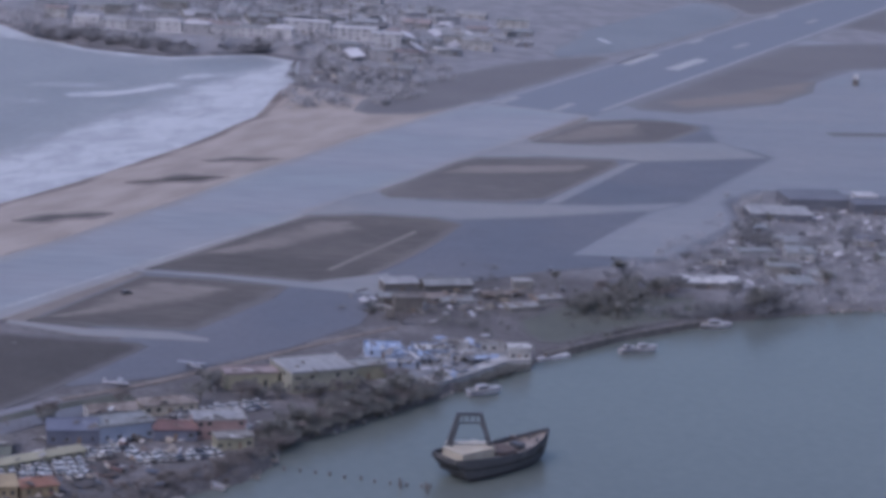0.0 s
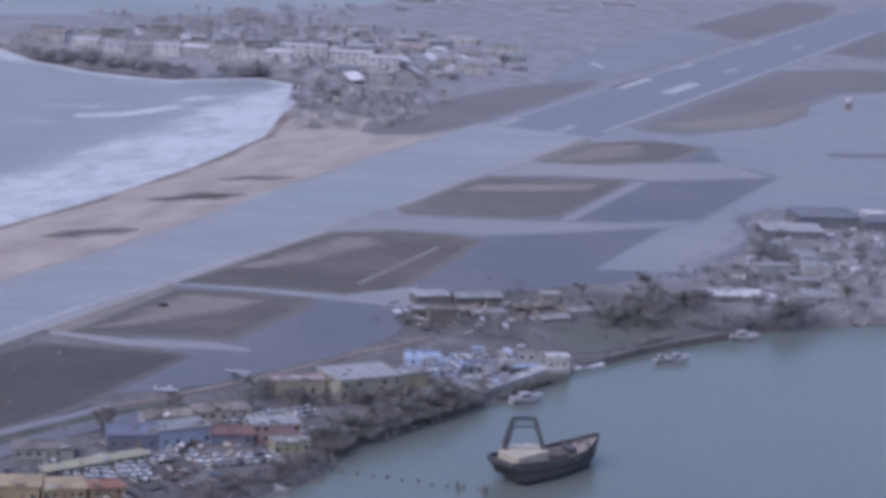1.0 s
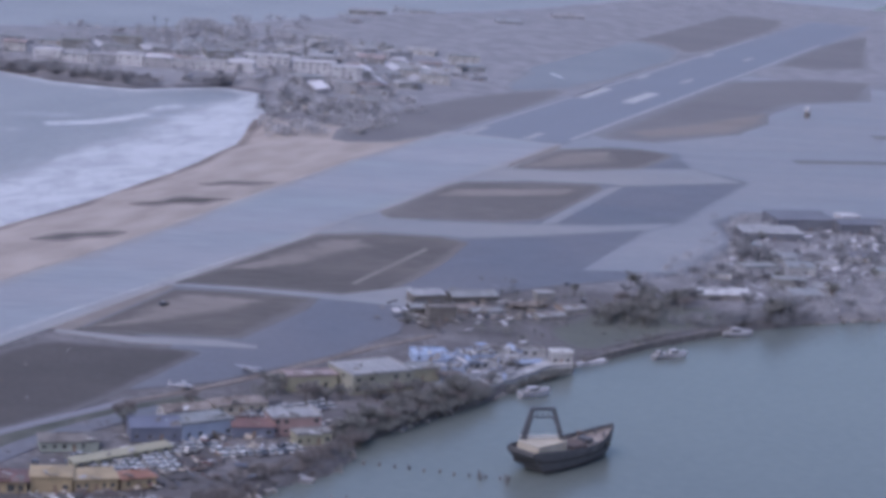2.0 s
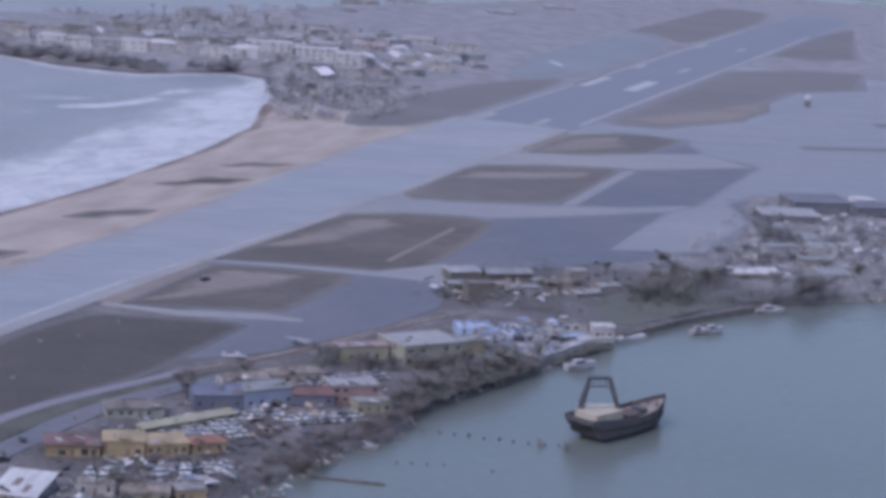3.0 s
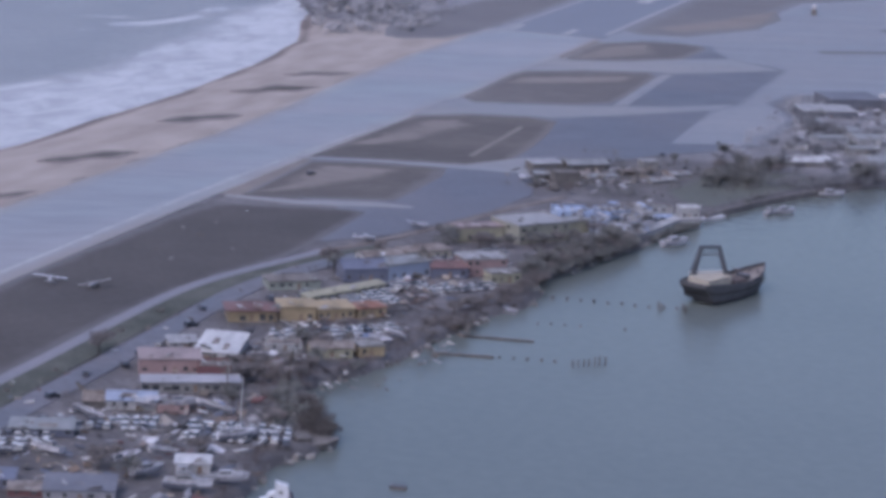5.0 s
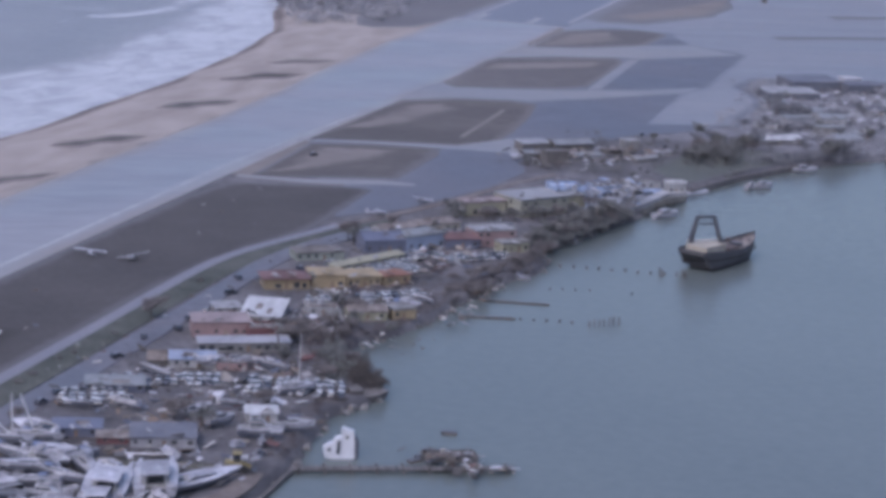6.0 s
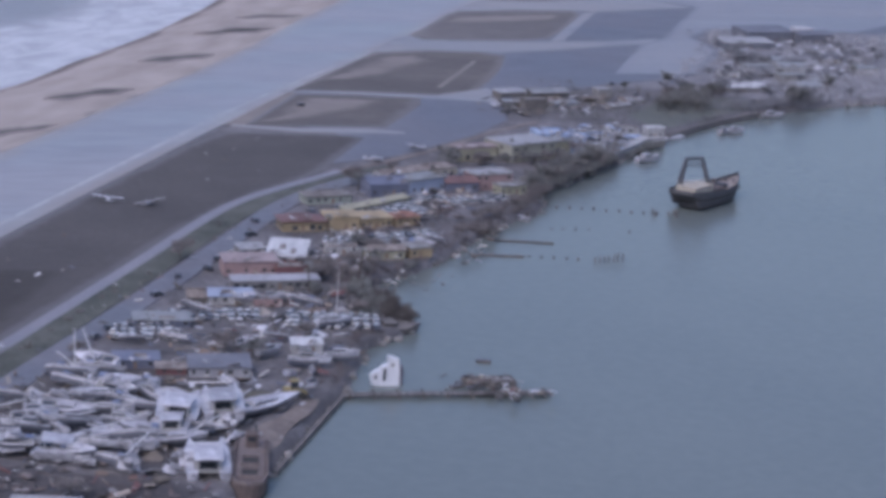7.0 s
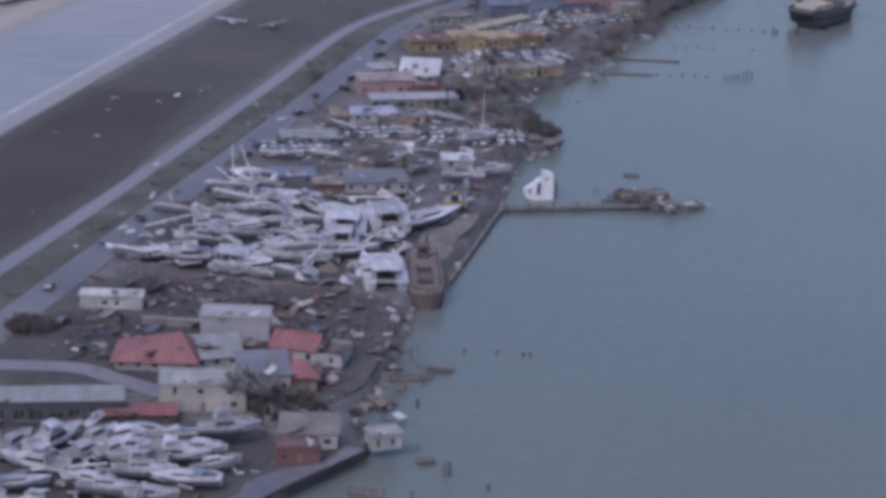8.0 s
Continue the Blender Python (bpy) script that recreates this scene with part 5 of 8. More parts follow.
# ---- the black workboat in the lagoon ----
def workboat():
    ob = thing("workboat", pose(0.2, 4.8, 0, 0, 0, 65.5), "black-hulled workboat with cream deckhouse and gantry, afloat in the lagoon", "ship")
    sections = []
    for u, half, low, top in ((0.0, 3.4, 1.7, 5.0), (0.06, 3.9, 0.6, 4.95), (0.2, 4.3, -0.7, 4.7), (0.42, 4.3, -0.9, 4.1), (0.6, 4.1, -0.9, 4.0), (0.75, 3.4, -0.9, 4.3), (0.87, 2.2, -0.8, 4.9), (0.95, 1.1, -0.5, 5.4), (1.0, 0.25, 0.4, 5.8)):
        x = -0.4 + 26.2 * u
        flare = 0.9 * u * u
        sections.append([(x + flare, -half, top), (x + max(0, 1.7 - 14 * u), -half * 0.94, max(1.0, low + 0.6)), (x - flare + max(0, 3.2 - 20 * u), -half * 0.6, low), (x - flare + max(0, 3.2 - 20 * u), half * 0.6, low), (x + max(0, 1.7 - 14 * u), half * 0.94, max(1.0, low + 0.6)), (x + flare, half, top)])
    hull = bmesh.new()
    loft(hull, [[p if k not in (0, 5) else (p[0], p[1], p[2] - 0.95) for k, p in enumerate(s)] for s in sections])
    hull = part("hull", hull, HULL_BLACK, ob)
    for side, inner in ((0, 0.16), (5, -0.16)):
        bul = bmesh.new()
        loft(bul, [[(p[0], p[1], p[2] - 1.0), (p[0], p[1], p[2]), (p[0], p[1] + inner, p[2]), (p[0], p[1] + inner, p[2] - 1.0)] for p in (s[side] for s in sections)])
        part("bulwark", bul, HULL_BLACK, ob)
    s0, bul = sections[0], bmesh.new()
    loft(bul, [[(s0[0][0] + dx, y, z) for dx, z in ((0, 4.0), (0, 5.0), (0.16, 5.0), (0.16, 4.0))] for y in (s0[0][1], s0[5][1])])
    part("bulwark", bul, HULL_BLACK, ob)
    for side, rail in ((1, 0), (4, 5)):
        fender = bmesh.new()
        spine = [Vector(s[side]).lerp(Vector(s[rail]), 0.45) for s in sections]
        out = 0.15 if side == 4 else -0.15
        loft(fender, [[p + Vector((0, -0.5 * out, -0.17)), p + Vector((0, out, -0.17)), p + Vector((0, out, 0.17)), p + Vector((0, -0.5 * out, 0.17))] for p in spine])
        part("rubbing_strake", fender, RUBBER, ob)
    part("deck", boxes(((0.3, -3.2, 4.0), (4.0, 3.2, 4.08)), ((4.0, -4.0, 3.1), (17.0, 4.0, 3.2))), SHIP_DECK, ob)
    house_mesh = bmesh.new()
    quad_box(house_mesh, (1.6, -2.8, 3.2), (9.8, 2.8, 5.5), 0.1)
    house_part = part("deckhouse", house_mesh, CREAM, ob, "rust-streaked cream deckhouse")
    part("deckhouse_roof", boxes(((1.5, -2.85, 5.5), (9.95, 2.85, 5.6)), bevel=0.04), CREAM, ob)
    for y in (-1.8, 0, 1.8):
        part("window", boxes(((9.7, y - 0.45, 4.85), (9.8, y + 0.45, 5.3))), GLASS_DARK, house_part)
    # gantry: two raking legs, doubled head
    legs = (((3.1, 2.9), (4.6, 2.15)), ((9.9, -1.2), (8.2, 0.0)))
    for (bx, by), (tx, ty) in legs:
        bm = bmesh.new()
        beam(bm, (bx, by, 5.5), (tx, ty, 11.6), 0.85, 0.9, 0.7)
        beam(bm, (bx + 0.1, by - 0.9, 5.5), (tx, ty, 9.8), 0.25)
        part("gantry_leg", bm, STEEL_DARK, ob)
    rail = bmesh.new()
    beam(rail, (2.6, 3.1, 6.2), (10.2, -1.4, 6.2), 0.3, 0.4)
    part("gantry_rail", rail, TRIM, ob, "white rail between the gantry legs")
    head = bmesh.new()
    a, b = Vector((4.4, 2.25, 11.6)), Vector((8.5, -0.15, 11.6))
    beam(head, a, b, 0.55, 0.6)
    beam(head, a - Vector((0, 0, 1.7)), b - Vector((0, 0, 1.7)), 0.25, 0.3)
    for k in (0.25, 0.5, 0.75):
        p = a.lerp(b, k)
        beam(head, p, p - Vector((0, 0, 1.7)), 0.16)
    part("gantry_head", head, STEEL_DARK, ob)
    part("hatch", boxes(((12.2, -2.3, 3.2), (16.4, 2.3, 3.9)), bevel=0.06), RUST, ob)
    part("winch", boxes(((17.6, -1.4, 3.2), (19.2, 1.4, 4.3)), ((17.9, -1.7, 3.5), (18.9, 1.7, 4.1)), bevel=0.05), STEEL_DARK, ob)
    bm = bmesh.new()
    loft(bm, [[(x, -h, z), (x, h, z), (x, h, z + 0.12), (x, -h, z + 0.12)] for x, h, z in ((17.0, 3.6, 3.0), (20.5, 3.0, 3.5), (23.6, 1.9, 4.1), (26.2, 0.5, 4.8))])
    part("foredeck", bm, RUST_ROOF, ob)
    for k in range(14):
        x, y, s = random.uniform(11.2, 21), random.uniform(-2.8, 2.8), random.uniform(0.3, 0.9)
        bm = bmesh.new()
        quad_box(bm, (-s, -s * 0.6, 0), (s, s * 0.6, s), 0.05, pose(x, y, 3.2 + max(0, x - 17) * 0.18, 0, 0, random.uniform(0, 90)))
        part("deck_box", bm, RUST, ob, "rusty deck gear")
    for y in (-1.1, 1.1):
        bm = bmesh.new()
        tube(bm, (22.6, y, 4.0), (22.6, y, 4.9), 0.2, 0.24, 8)
        part("bollard", bm, STEEL_DARK, ob)
    for side, y in ((-1, -3.0), (1, 3.0)):
        bm = bmesh.new()
        loft(bm, [[(21.5 + (0.55 + 0.13 * math.cos(w)) * math.cos(q), y + side * 0.25 + 0.13 * math.sin(w), 3.2 + (0.55 + 0.13 * math.cos(w)) * math.sin(q)) for w in np.linspace(0, 2 * math.pi, 6, endpoint=False)] for q in np.linspace(0, 2 * math.pi, 15)], caps=False)
        bmesh.ops.remove_doubles(bm, verts=bm.verts[:], dist=0.001)
        part("tyre_fender", bm, RUBBER, ob)
    return ob


workboat()

# ---- southern yard: houses ----
house("mobile_home", (-80.3, -231.7), (-72.1, -229.6), 2.2, 2.9, "flat", WHITE_WALL, WHITE_ROOF, "white mobile home with small windows beside the muddy street", every=3.2, size=(1.1, 1.3), sill=1.0, door=False)
house("storage_shed", (-60.6, -238.2), (-51.8, -236.0), 4.2, 5.6, "flat", LILAC_STEEL, LILAC_STEEL, "pale lilac-grey windowless metal storage shed", "shed", every=9, size=(0.8, 0.6), door=False, faces=())
house("house", (-67.4, -251.0), (-57.6, -248.6), 6.6, 2.1, "hip", WHITE_WALL, RED_ROOF, "white bungalow under a steep red hipped roof", rise=4.6, over=1.0, skew=2.7, inset=4.7)
house("house", (-58.2, -247.6), (-52.6, -244.4), 4.4, 2.0, "shed", WHITE_WALL, GREY_ROOF, "white house wing with grey torn roof sheets", rise=2.6, missing=2)
house("house", (-50.1, -241.0), (-44.0, -241.2), 5.4, 2.9, "gable", WHITE_WALL, RED_ROOF, "white waterfront house with a faded red sheet roof", rise=2.2)
house("house", (-43.9, -241.2), (-40.4, -241.2), 5.4, 2.9, "none", WHITE_WALL, MAROON_ROOF, "white end room of the waterfront house, roof torn off", rise=2.0, door=False)
house("apartment_house", (-57.3, -262.0), (-47.4, -258.6), 5.0, 5.4, "flat", BEIGE, PALE_ROOF, "beige two-storey house with a flat roof, windows broken", storeys=2, every=4.4, size=(1.1, 1.7))
house("house", (-50.0, -253.4), (-44.2, -250.8), 6.0, 3.6, "shed", BEIGE, SLATE, "beige house under a sloping slate-grey roof", rise=1.6, missing=1)
house("house", (-45.4, -250.6), (-41.2, -249.6), 4.5, 3.0, "hip", RUST_ROOF, RED_ROOF, "small house with a dull red hipped roof", rise=2.4, over=0.8)
house("boat_shed", (-62.2, -267.8), (-54.2, -264.7), 2.0, 1.8, "shed", TIMBER, RED_ROOF, "low shed with a bright red sheet roof", "shed", rise=0.9)
# warehouse: closed near-black wall stands in for the shade of its open front
house("warehouse", (-83.0, -274.6), (-60.4, -265.9), 4.0, 4.2, "shed", STEEL_DARK, GREY_ROOF, "long low open-fronted warehouse under a grey sheet roof", "warehouse", rise=0.3, every=3.4, size=(2.8, 3.4), sill=0.2, door=False)
house("house", (-40.2, -267.6), (-33.8, -265.8), 4.2, 3.0, "shed", WHITE_WALL, TIMBER, "white quayside house with a stripped dark roof", rise=1.3)
house("boat_shed", (-38.9, -272.3), (-34.6, -270.2), 2.4, 3.2, "flat", RED_WALL, MAROON_ROOF, "dark red quayside shed", "shed", every=2)
house("cabin", (-30.2, -263.4), (-27.2, -261.2), 2.4, 2.8, "flat", WHITE_WALL, PALE_ROOF, "small white cabin tipped over the quay edge", base=1.2, every=3, size=(0.7, 1.6), sill=0.6, door=False)
house("house", (-44.0, -262.0), (-39.0, -260.2), 3.0, 2.2, "none", CONCRETE, TIMBER, "roofless grey house full of wreckage", rise=0.9)
house("shed", (-77.0, -238.0), (-72.5, -236.4), 3.0, 1.6, "none", TIMBER, TIMBER, "wrecked grey shed beside the mobile home", "shed", rise=0.5)
bm = boxes(((-4.1, -0.35, 0), (4.1, 0.35, 0.9)), ((-4.2, -0.45, 0.9), (4.2, 0.45, 1.05)))
wall_ob = tagged(mesh_object("garden_wall", bm, CONCRETE), "pale concrete garden wall beside the storage shed", "wall")
wall_ob.matrix_basis = pose(-66.2, -233.4, GROUND - 0.1, 0, 0, 10)
slab("quay_apron", [(-40.5, -287), (-36.6, -277.6), (-30.6, -264.6), (-33.2, -264.4), (-34.4, -270.0), (-38.4, -273), (-41, -278)], 2.05, 0.3, STREET, "wet grey concrete quay apron in front of the sheds", "quay", feather=0.8, rim=(0.09, 0.086, 0.088))
slab("mud_patch", rounded([(-84, -262), (-60, -256), (-44, -258), (-36, -250), (-37, -226), (-41, -212), (-58, -214), (-84.5, -216), (-84.5, -262)], 1), 2.02, 0.2, MUD, "dark trampled mud between the wrecked houses", "ground", feather=4.0, rim=(0.062, 0.058, 0.06))
slab("mud_patch", rounded([(-84, -298), (-48, -298), (-41, -280), (-36, -268), (-45, -262), (-60, -264), (-84, -272)], 2), 2.02, 0.2, MUD, "dark oily mud under the heaped boats", "ground", feather=3.0, rim=(0.062, 0.058, 0.06))
slab("mud_patch", rounded([(-84, -212), (-46, -211), (-43.5, -190), (-46, -168), (-60, -163), (-80, -164)], 2), 2.02, 0.2, MUD, "dark oily mud under the heaped boats", "ground", feather=4.0, rim=(0.062, 0.058, 0.06))
ribbon("driveway", [(-88, -255.5), (-82, -254.6), (-77, -253.0), (-71.5, -251.8), (-66.4, -253.8), (-58.5, -256.6)], 3.2, 2.09, 0.2, ROAD, "pale curving muddy driveway between the houses", "driveway")
slab("lawn", rounded([(-86, -266), (-64, -260.4), (-66, -259.4), (-74, -257.4), (-86, -256)], 1), 2.06, 0.2, VERGE, "dark trampled lawn below the driveway", "grass")
slab("grass_strip", rounded([(-66, -176.4), (-52, -173.6), (-43.4, -170.8), (-45, -167.6), (-54, -169.0), (-66, -172.6)], 1), 2.055, 0.2, GRASS_OLIVE, "trampled olive grass strip behind the catamarans", "grass", feather=1.2, rim=(0.07, 0.066, 0.062))
slab("quay", [(-46, -300), (-41, -292), (-37.2, -276.5), (-30.8, -262.0), (-31.8, -260.5), (-38.4, -276.5), (-42, -291), (-47, -298)], 1.75, 2.2, TIMBER, "dark timber-faced quay edge along the yard", "quay")

# ---- middle yard and street ----
house("workshop", (-74.2, -166.6), (-67.2, -163.8), 4.0, 2.4, "shed", BLUE, BLUE, "low blue steel boatyard workshop under torn blue roofing", "workshop", rise=0.5, every=3.2, missing=2)
house("workshop", (-61.1, -166.4), (-51.8, -162.6), 5.5, 2.8, "shed", LILAC_STEEL, SLATE, "boatyard workshop under a slate-grey sheet roof", "workshop", rise=0.9, every=3.2)
house("shed", (-66.5, -166.9), (-62.0, -165.1), 3.0, 1.7, "shed", RED_WALL, RUST_ROOF, "dark red shed with rusty roof in the boatyard", "shed", rise=0.4)
house("workshop", (-79.6, -142.8), (-70.5, -138.9), 4.6, 2.0, "shed", BLUE, GREY_ROOF, "low blue workshop with grey roof beside the street", "workshop", rise=0.5, missing=1)
house("kiosk", (-49.4, -147.0), (-44.6, -145.0), 3.2, 2.6, "shed", WHITE_WALL, WHITE_ROOF, "small white kiosk with a bright roof near the water", "kiosk", rise=0.5)
house("house", (-76.4, -103.0), (-67.0, -98.0), 5.0, 4.2, "shed", PINK, PINK_ROOF, "faded pink building with a long front beside the street", "building", rise=0.8, storeys=1, every=2.6)
house("shop", (-66.2, -100.6), (-61.4, -97.6), 5.0, 3.6, "none", RED_WALL, RUST_ROOF, "red shop with its roof torn away", "building", rise=1.0)
house("long_shed", (-71.4, -112.4), (-56.8, -104.6), 3.4, 2.8, "shed", CONCRETE, LILAC_STEEL, "long open-fronted shed under a dull lilac roof", "shed", rise=0.4, every=2.4, size=(1.8, 1.6), sill=0.4)
house("boat_house", (-72.4, -123.6), (-65.0, -120.4), 4.5, 2.6, "gable", WHITE_WALL, PALE_BLUE, "white boat house with a pale blue gable roof", "building", rise=1.3, missing=1)
house("shed", (-64.4, -121.4), (-59.6, -119.4), 3.4, 2.2, "none", PINK, RUST_ROOF, "low pinkish white shed with its roof gone", "shed", rise=0.5)
house("kiosk", (-76.2, -124.4), (-72.9, -123.0), 3.2, 2.0, "gable", TIMBER, RUST_ROOF, "timber hut with a steep gable beside the street", "kiosk", rise=1.7)
house("shop", (-78.6, -85.6), (-74.4, -82.6), 4.0, 1.5, "shed", WHITE_WALL, PALE_ROOF, "low white shop under torn pale roofing", "building", rise=0.5)
house("shop", (-72.4, -89.0), (-64.8, -87.6), 10.5, 2.0, "shed", WHITE_WALL, WHITE_ROOF, "white shop under torn bright white roofing", "building", rise=1.6, missing=2)
house("house", (-62.0, -79.5), (-56.5, -76.4), 4.0, 2.8, "none", WHITE_WALL, RUST_ROOF, "roofless white house among wreckage", rise=0.8)
house("house", (-53.6, -79.4), (-47.0, -75.6), 4.0, 3.0, "gable", OLIVE, RUST_ROOF, "yellow-green waterfront house with a stripped roof", rise=1.0)
house("house", (-46.2, -74.4), (-42.4, -71.2), 4.0, 2.9, "flat", YELLOW, CONCRETE, "small flat-roofed yellow house on the waterfront", every=2)
house("supermarket", (-76.7, -63.4), (-68.6, -58.9), 6.0, 3.3, "hip", YELLOW, MAROON_ROOF, "yellow building with a deep maroon roof", "building", rise=1.5, over=0.9, every=2.6, size=(1.9, 1.8), sill=0.3)
house("supermarket", (-68.4, -58.2), (-62.2, -54.8), 6.5, 4.2, "hip", YELLOW, YELLOW, "yellow building with an arched entrance and low ochre roof", "building", rise=0.8, every=2.2)
house("supermarket", (-62.0, -54.4), (-56.2, -49.4), 5.5, 3.2, "shed", YELLOW, YELLOW, "long yellow wing with a plain front", "building", rise=0.5, every=2.2)
house("house", (-55.6, -49.0), (-51.4, -44.2), 4.5, 2.9, "hip", YELLOW, ORANGE_ROOF, "small yellow house with a red-orange roof", rise=1.2)
house("house", (-78.9, -37.2), (-70.2, -31.0), 6.0, 2.8, "hip", PALE_GREEN, TIMBER, "pale green house under a dark hip roof with open windows", every=2.4, rise=1.2)
house("store", (-68.0, -43.6), (-58.4, -24.8), 2.2, 2.0, "shed", OLIVE, OLIVE, "long low store with a dull ochre roof", "building", rise=0.6, every=3.2)
house("warehouse", (-68.2, -22.6), (-60.6, -17.2), 7.0, 4.0, "gable", BLUE, BLUE, "deep blue warehouse with a sloping roof", "warehouse", rise=1.6)
house("warehouse", (-60.2, -17.2), (-53.8, -8.2), 6.5, 4.6, "flat", PALE_BLUE, GREY_ROOF, "pale blue rendered warehouse with a flat roof", "warehouse", every=3.6)
house("house", (-53.2, -9.8), (-46.4, -5.4), 5.0, 3.2, "gable", BLUE, MAROON_ROOF, "blue house with a dull red sheet roof", rise=1.3)
house("house", (-47.4, -4.6), (-39.8, 1.6), 6.0, 5.0, "flat", PINK, PALE_ROOF, "pale pink two-storey waterfront block", "building", storeys=2, every=2.4)
house("house", (-40.4, -8.4), (-35.4, -3.4), 3.6, 3.2, "flat", OLIVE, CONCRETE, "plain yellow-green waterfront block with square windows", "building", every=2.2)
house("house", (-62.5, 2.0), (-55.0, 10.0), 5.0, 3.0, "hip", CREAM, RUST_ROOF, "low house with a brown stripped hip roof", rise=1.2)
house("house", (-69.0, -7.0), (-62.5, 0.0), 5.0, 2.8, "gable", WHITE_WALL, RUST_ROOF, "low white house with a dark stripped roof", rise=1.0)
house("hotel", (-58.2, 26.6), (-50.0, 34.0), 4.5, 4.4, "flat", OLIVE, PINK_ROOF, "ochre low building with arched openings behind the waterside trees", "building", every=2.2, size=(1.5, 1.9), sill=0.4)
house("hotel", (-45.6, 31.6), (-36.4, 43.2), 11.0, 5.8, "flat", OLIVE_GREY, PALE_ROOF, "pale olive two-storey hotel under a wide grey flat roof", "building", storeys=2, every=3.4, size=(1.5, 1.3))
house("hotel", (-39.5, 47.0), (-34.2, 53.4), 5.0, 4.0, "flat", OLIVE, GREY_ROOF, "weathered ochre wing with a grey roof", "building", rise=1.2)
house("marina_building", (-44.8, 65.0), (-37.6, 69.0), 7.0, 2.9, "none", SKY_BLUE, SKY_BLUE, "bright blue marina building with its roof stripped", "building", every=3.4, rise=0.6)
house("marina_building", (-34.9, 70.6), (-28.6, 75.4), 6.0, 3.2, "none", PALE_BLUE, WHITE_ROOF, "pale blue and white marina building, roofless", "building", every=3, rise=0.5)
house("marina_building", (-33.0, 80.0), (-20.6, 87.0), 4.0, 2.8, "none", WHITE_WALL, GREY_ROOF, "white marina store with its roof torn off", "building", every=2.6, rise=0.5)
house("marina_building", (-31.0, 66.6), (-26.4, 71.2), 3.6, 2.2, "none", WHITE_WALL, WHITE_ROOF, "small white marina hut, roofless and full of rubble", "building", every=2.6, rise=0.4)
house("marina_building", (-37.8, 60.0), (-31.6, 62.6), 3.6, 2.2, "none", PALE_BLUE, WHITE_ROOF, "pale blue marina hut with its roof gone", "building", every=2.6, rise=0.4)
house("marina_building", (-25.6, 72.4), (-22.2, 79.4), 3.2, 2.0, "shed", WHITE_WALL, PALE_ROOF, "low white marina building with torn roofing", "building", rise=0.4, missing=2)
house("house", (-17.6, 81.8), (-13.5, 84.4), 3.2, 4.2, "flat", WHITE_WALL, WHITE_ROOF, "white quayside block with square windows", "building", every=2.0)
slab("marina_yard", rounded([(-46, 57), (-30, 47), (-24, 58), (-19, 81), (-20, 90), (-34, 86), (-47, 72)], 1), 2.06, 0.2, CONCRETE_APRON, "pale wet concrete marina yard strewn with rubble", "ground", feather=2.0, rim=(0.12, 0.12, 0.13))
slab("quay", [(-28.4, 44), (-25.4, 44), (-22.2, 56), (-20.2, 65), (-17.2, 79), (-13.0, 83.8), (-15.5, 88), (-20.0, 81), (-22.8, 66), (-25.2, 56)], 2.6, 2.9, WHITE_WALL, "broken pale concrete quay apron", "quay")

slab("seawall", [(-13.6, 93.5), (-12.9, 93.2), (-3.4, 119.8), (11.0, 148.4), (10.3, 148.8), (-4.1, 120.2)], 1.7, 2.4, TIMBER, "dark stained seawall along the lagoon shore", "wall")

# ---- rubble quarter and the settlement round the apron ----
rng = random.Random(7)
WALLS = [CONCRETE, BEIGE, CONCRETE, CONCRETE, LILAC_STEEL, WHITE_WALL, WHITE_WALL]
ROOFS = [RUST_ROOF, GREY_ROOF, PALE_ROOF, RUST_ROOF, GREY_ROOF, PINK_ROOF, SLATE]
ROOF_WORDS = ["stripped brown", "grey sheet", "bleached", "stripped brown", "grey sheet", "dull pink", "slate-blue"]
WALL_WORDS = ["grey concrete", "beige", "stained concrete", "bare concrete", "pale lilac", "white", "white"]


def random_house(x, y, lo, hi, turn, group, where, tall=(2.6, 3.4), two=0.2, base=None):
    # beyond y 160: pale, bluish walls and roofs that stand in for haze
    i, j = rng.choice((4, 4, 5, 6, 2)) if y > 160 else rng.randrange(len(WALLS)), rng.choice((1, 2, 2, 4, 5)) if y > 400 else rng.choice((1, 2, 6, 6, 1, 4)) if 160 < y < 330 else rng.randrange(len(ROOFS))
    length, depth = rng.uniform(lo, hi), rng.uniform(lo, hi) * 0.62
    a = Vector((x, y)) - Vector((math.cos(turn), math.sin(turn))) * length / 2
    b = Vector((x, y)) + Vector((math.cos(turn), math.sin(turn))) * length / 2
    style = rng.choice(("gable", "hip", "shed", "gable", "none" if y < 400 else "hip", "flat"))
    storeys = 2 if rng.random() < two else 1
    high = rng.uniform(*tall) * (1.8 if storeys == 2 else 1)
    tail = "with its roof torn off" if style == "none" else f"with a {ROOF_WORDS[j]} {style} roof" if style != "flat" else "with a flat roof"
    return house("house", a, b, depth, high, style, WALLS[i], ROOFS[j], f"{WALL_WORDS[i]} house {tail} {where}", storeys=storeys, every=4.6 if y < 160 else 6.0, rise=rng.uniform(0.8, 1.6), missing=rng.choice((0, 1, 1)) if style != "flat" else 0, group=group, base=base, faces=(0, 3) if y > 160 else (0, 1, 3))


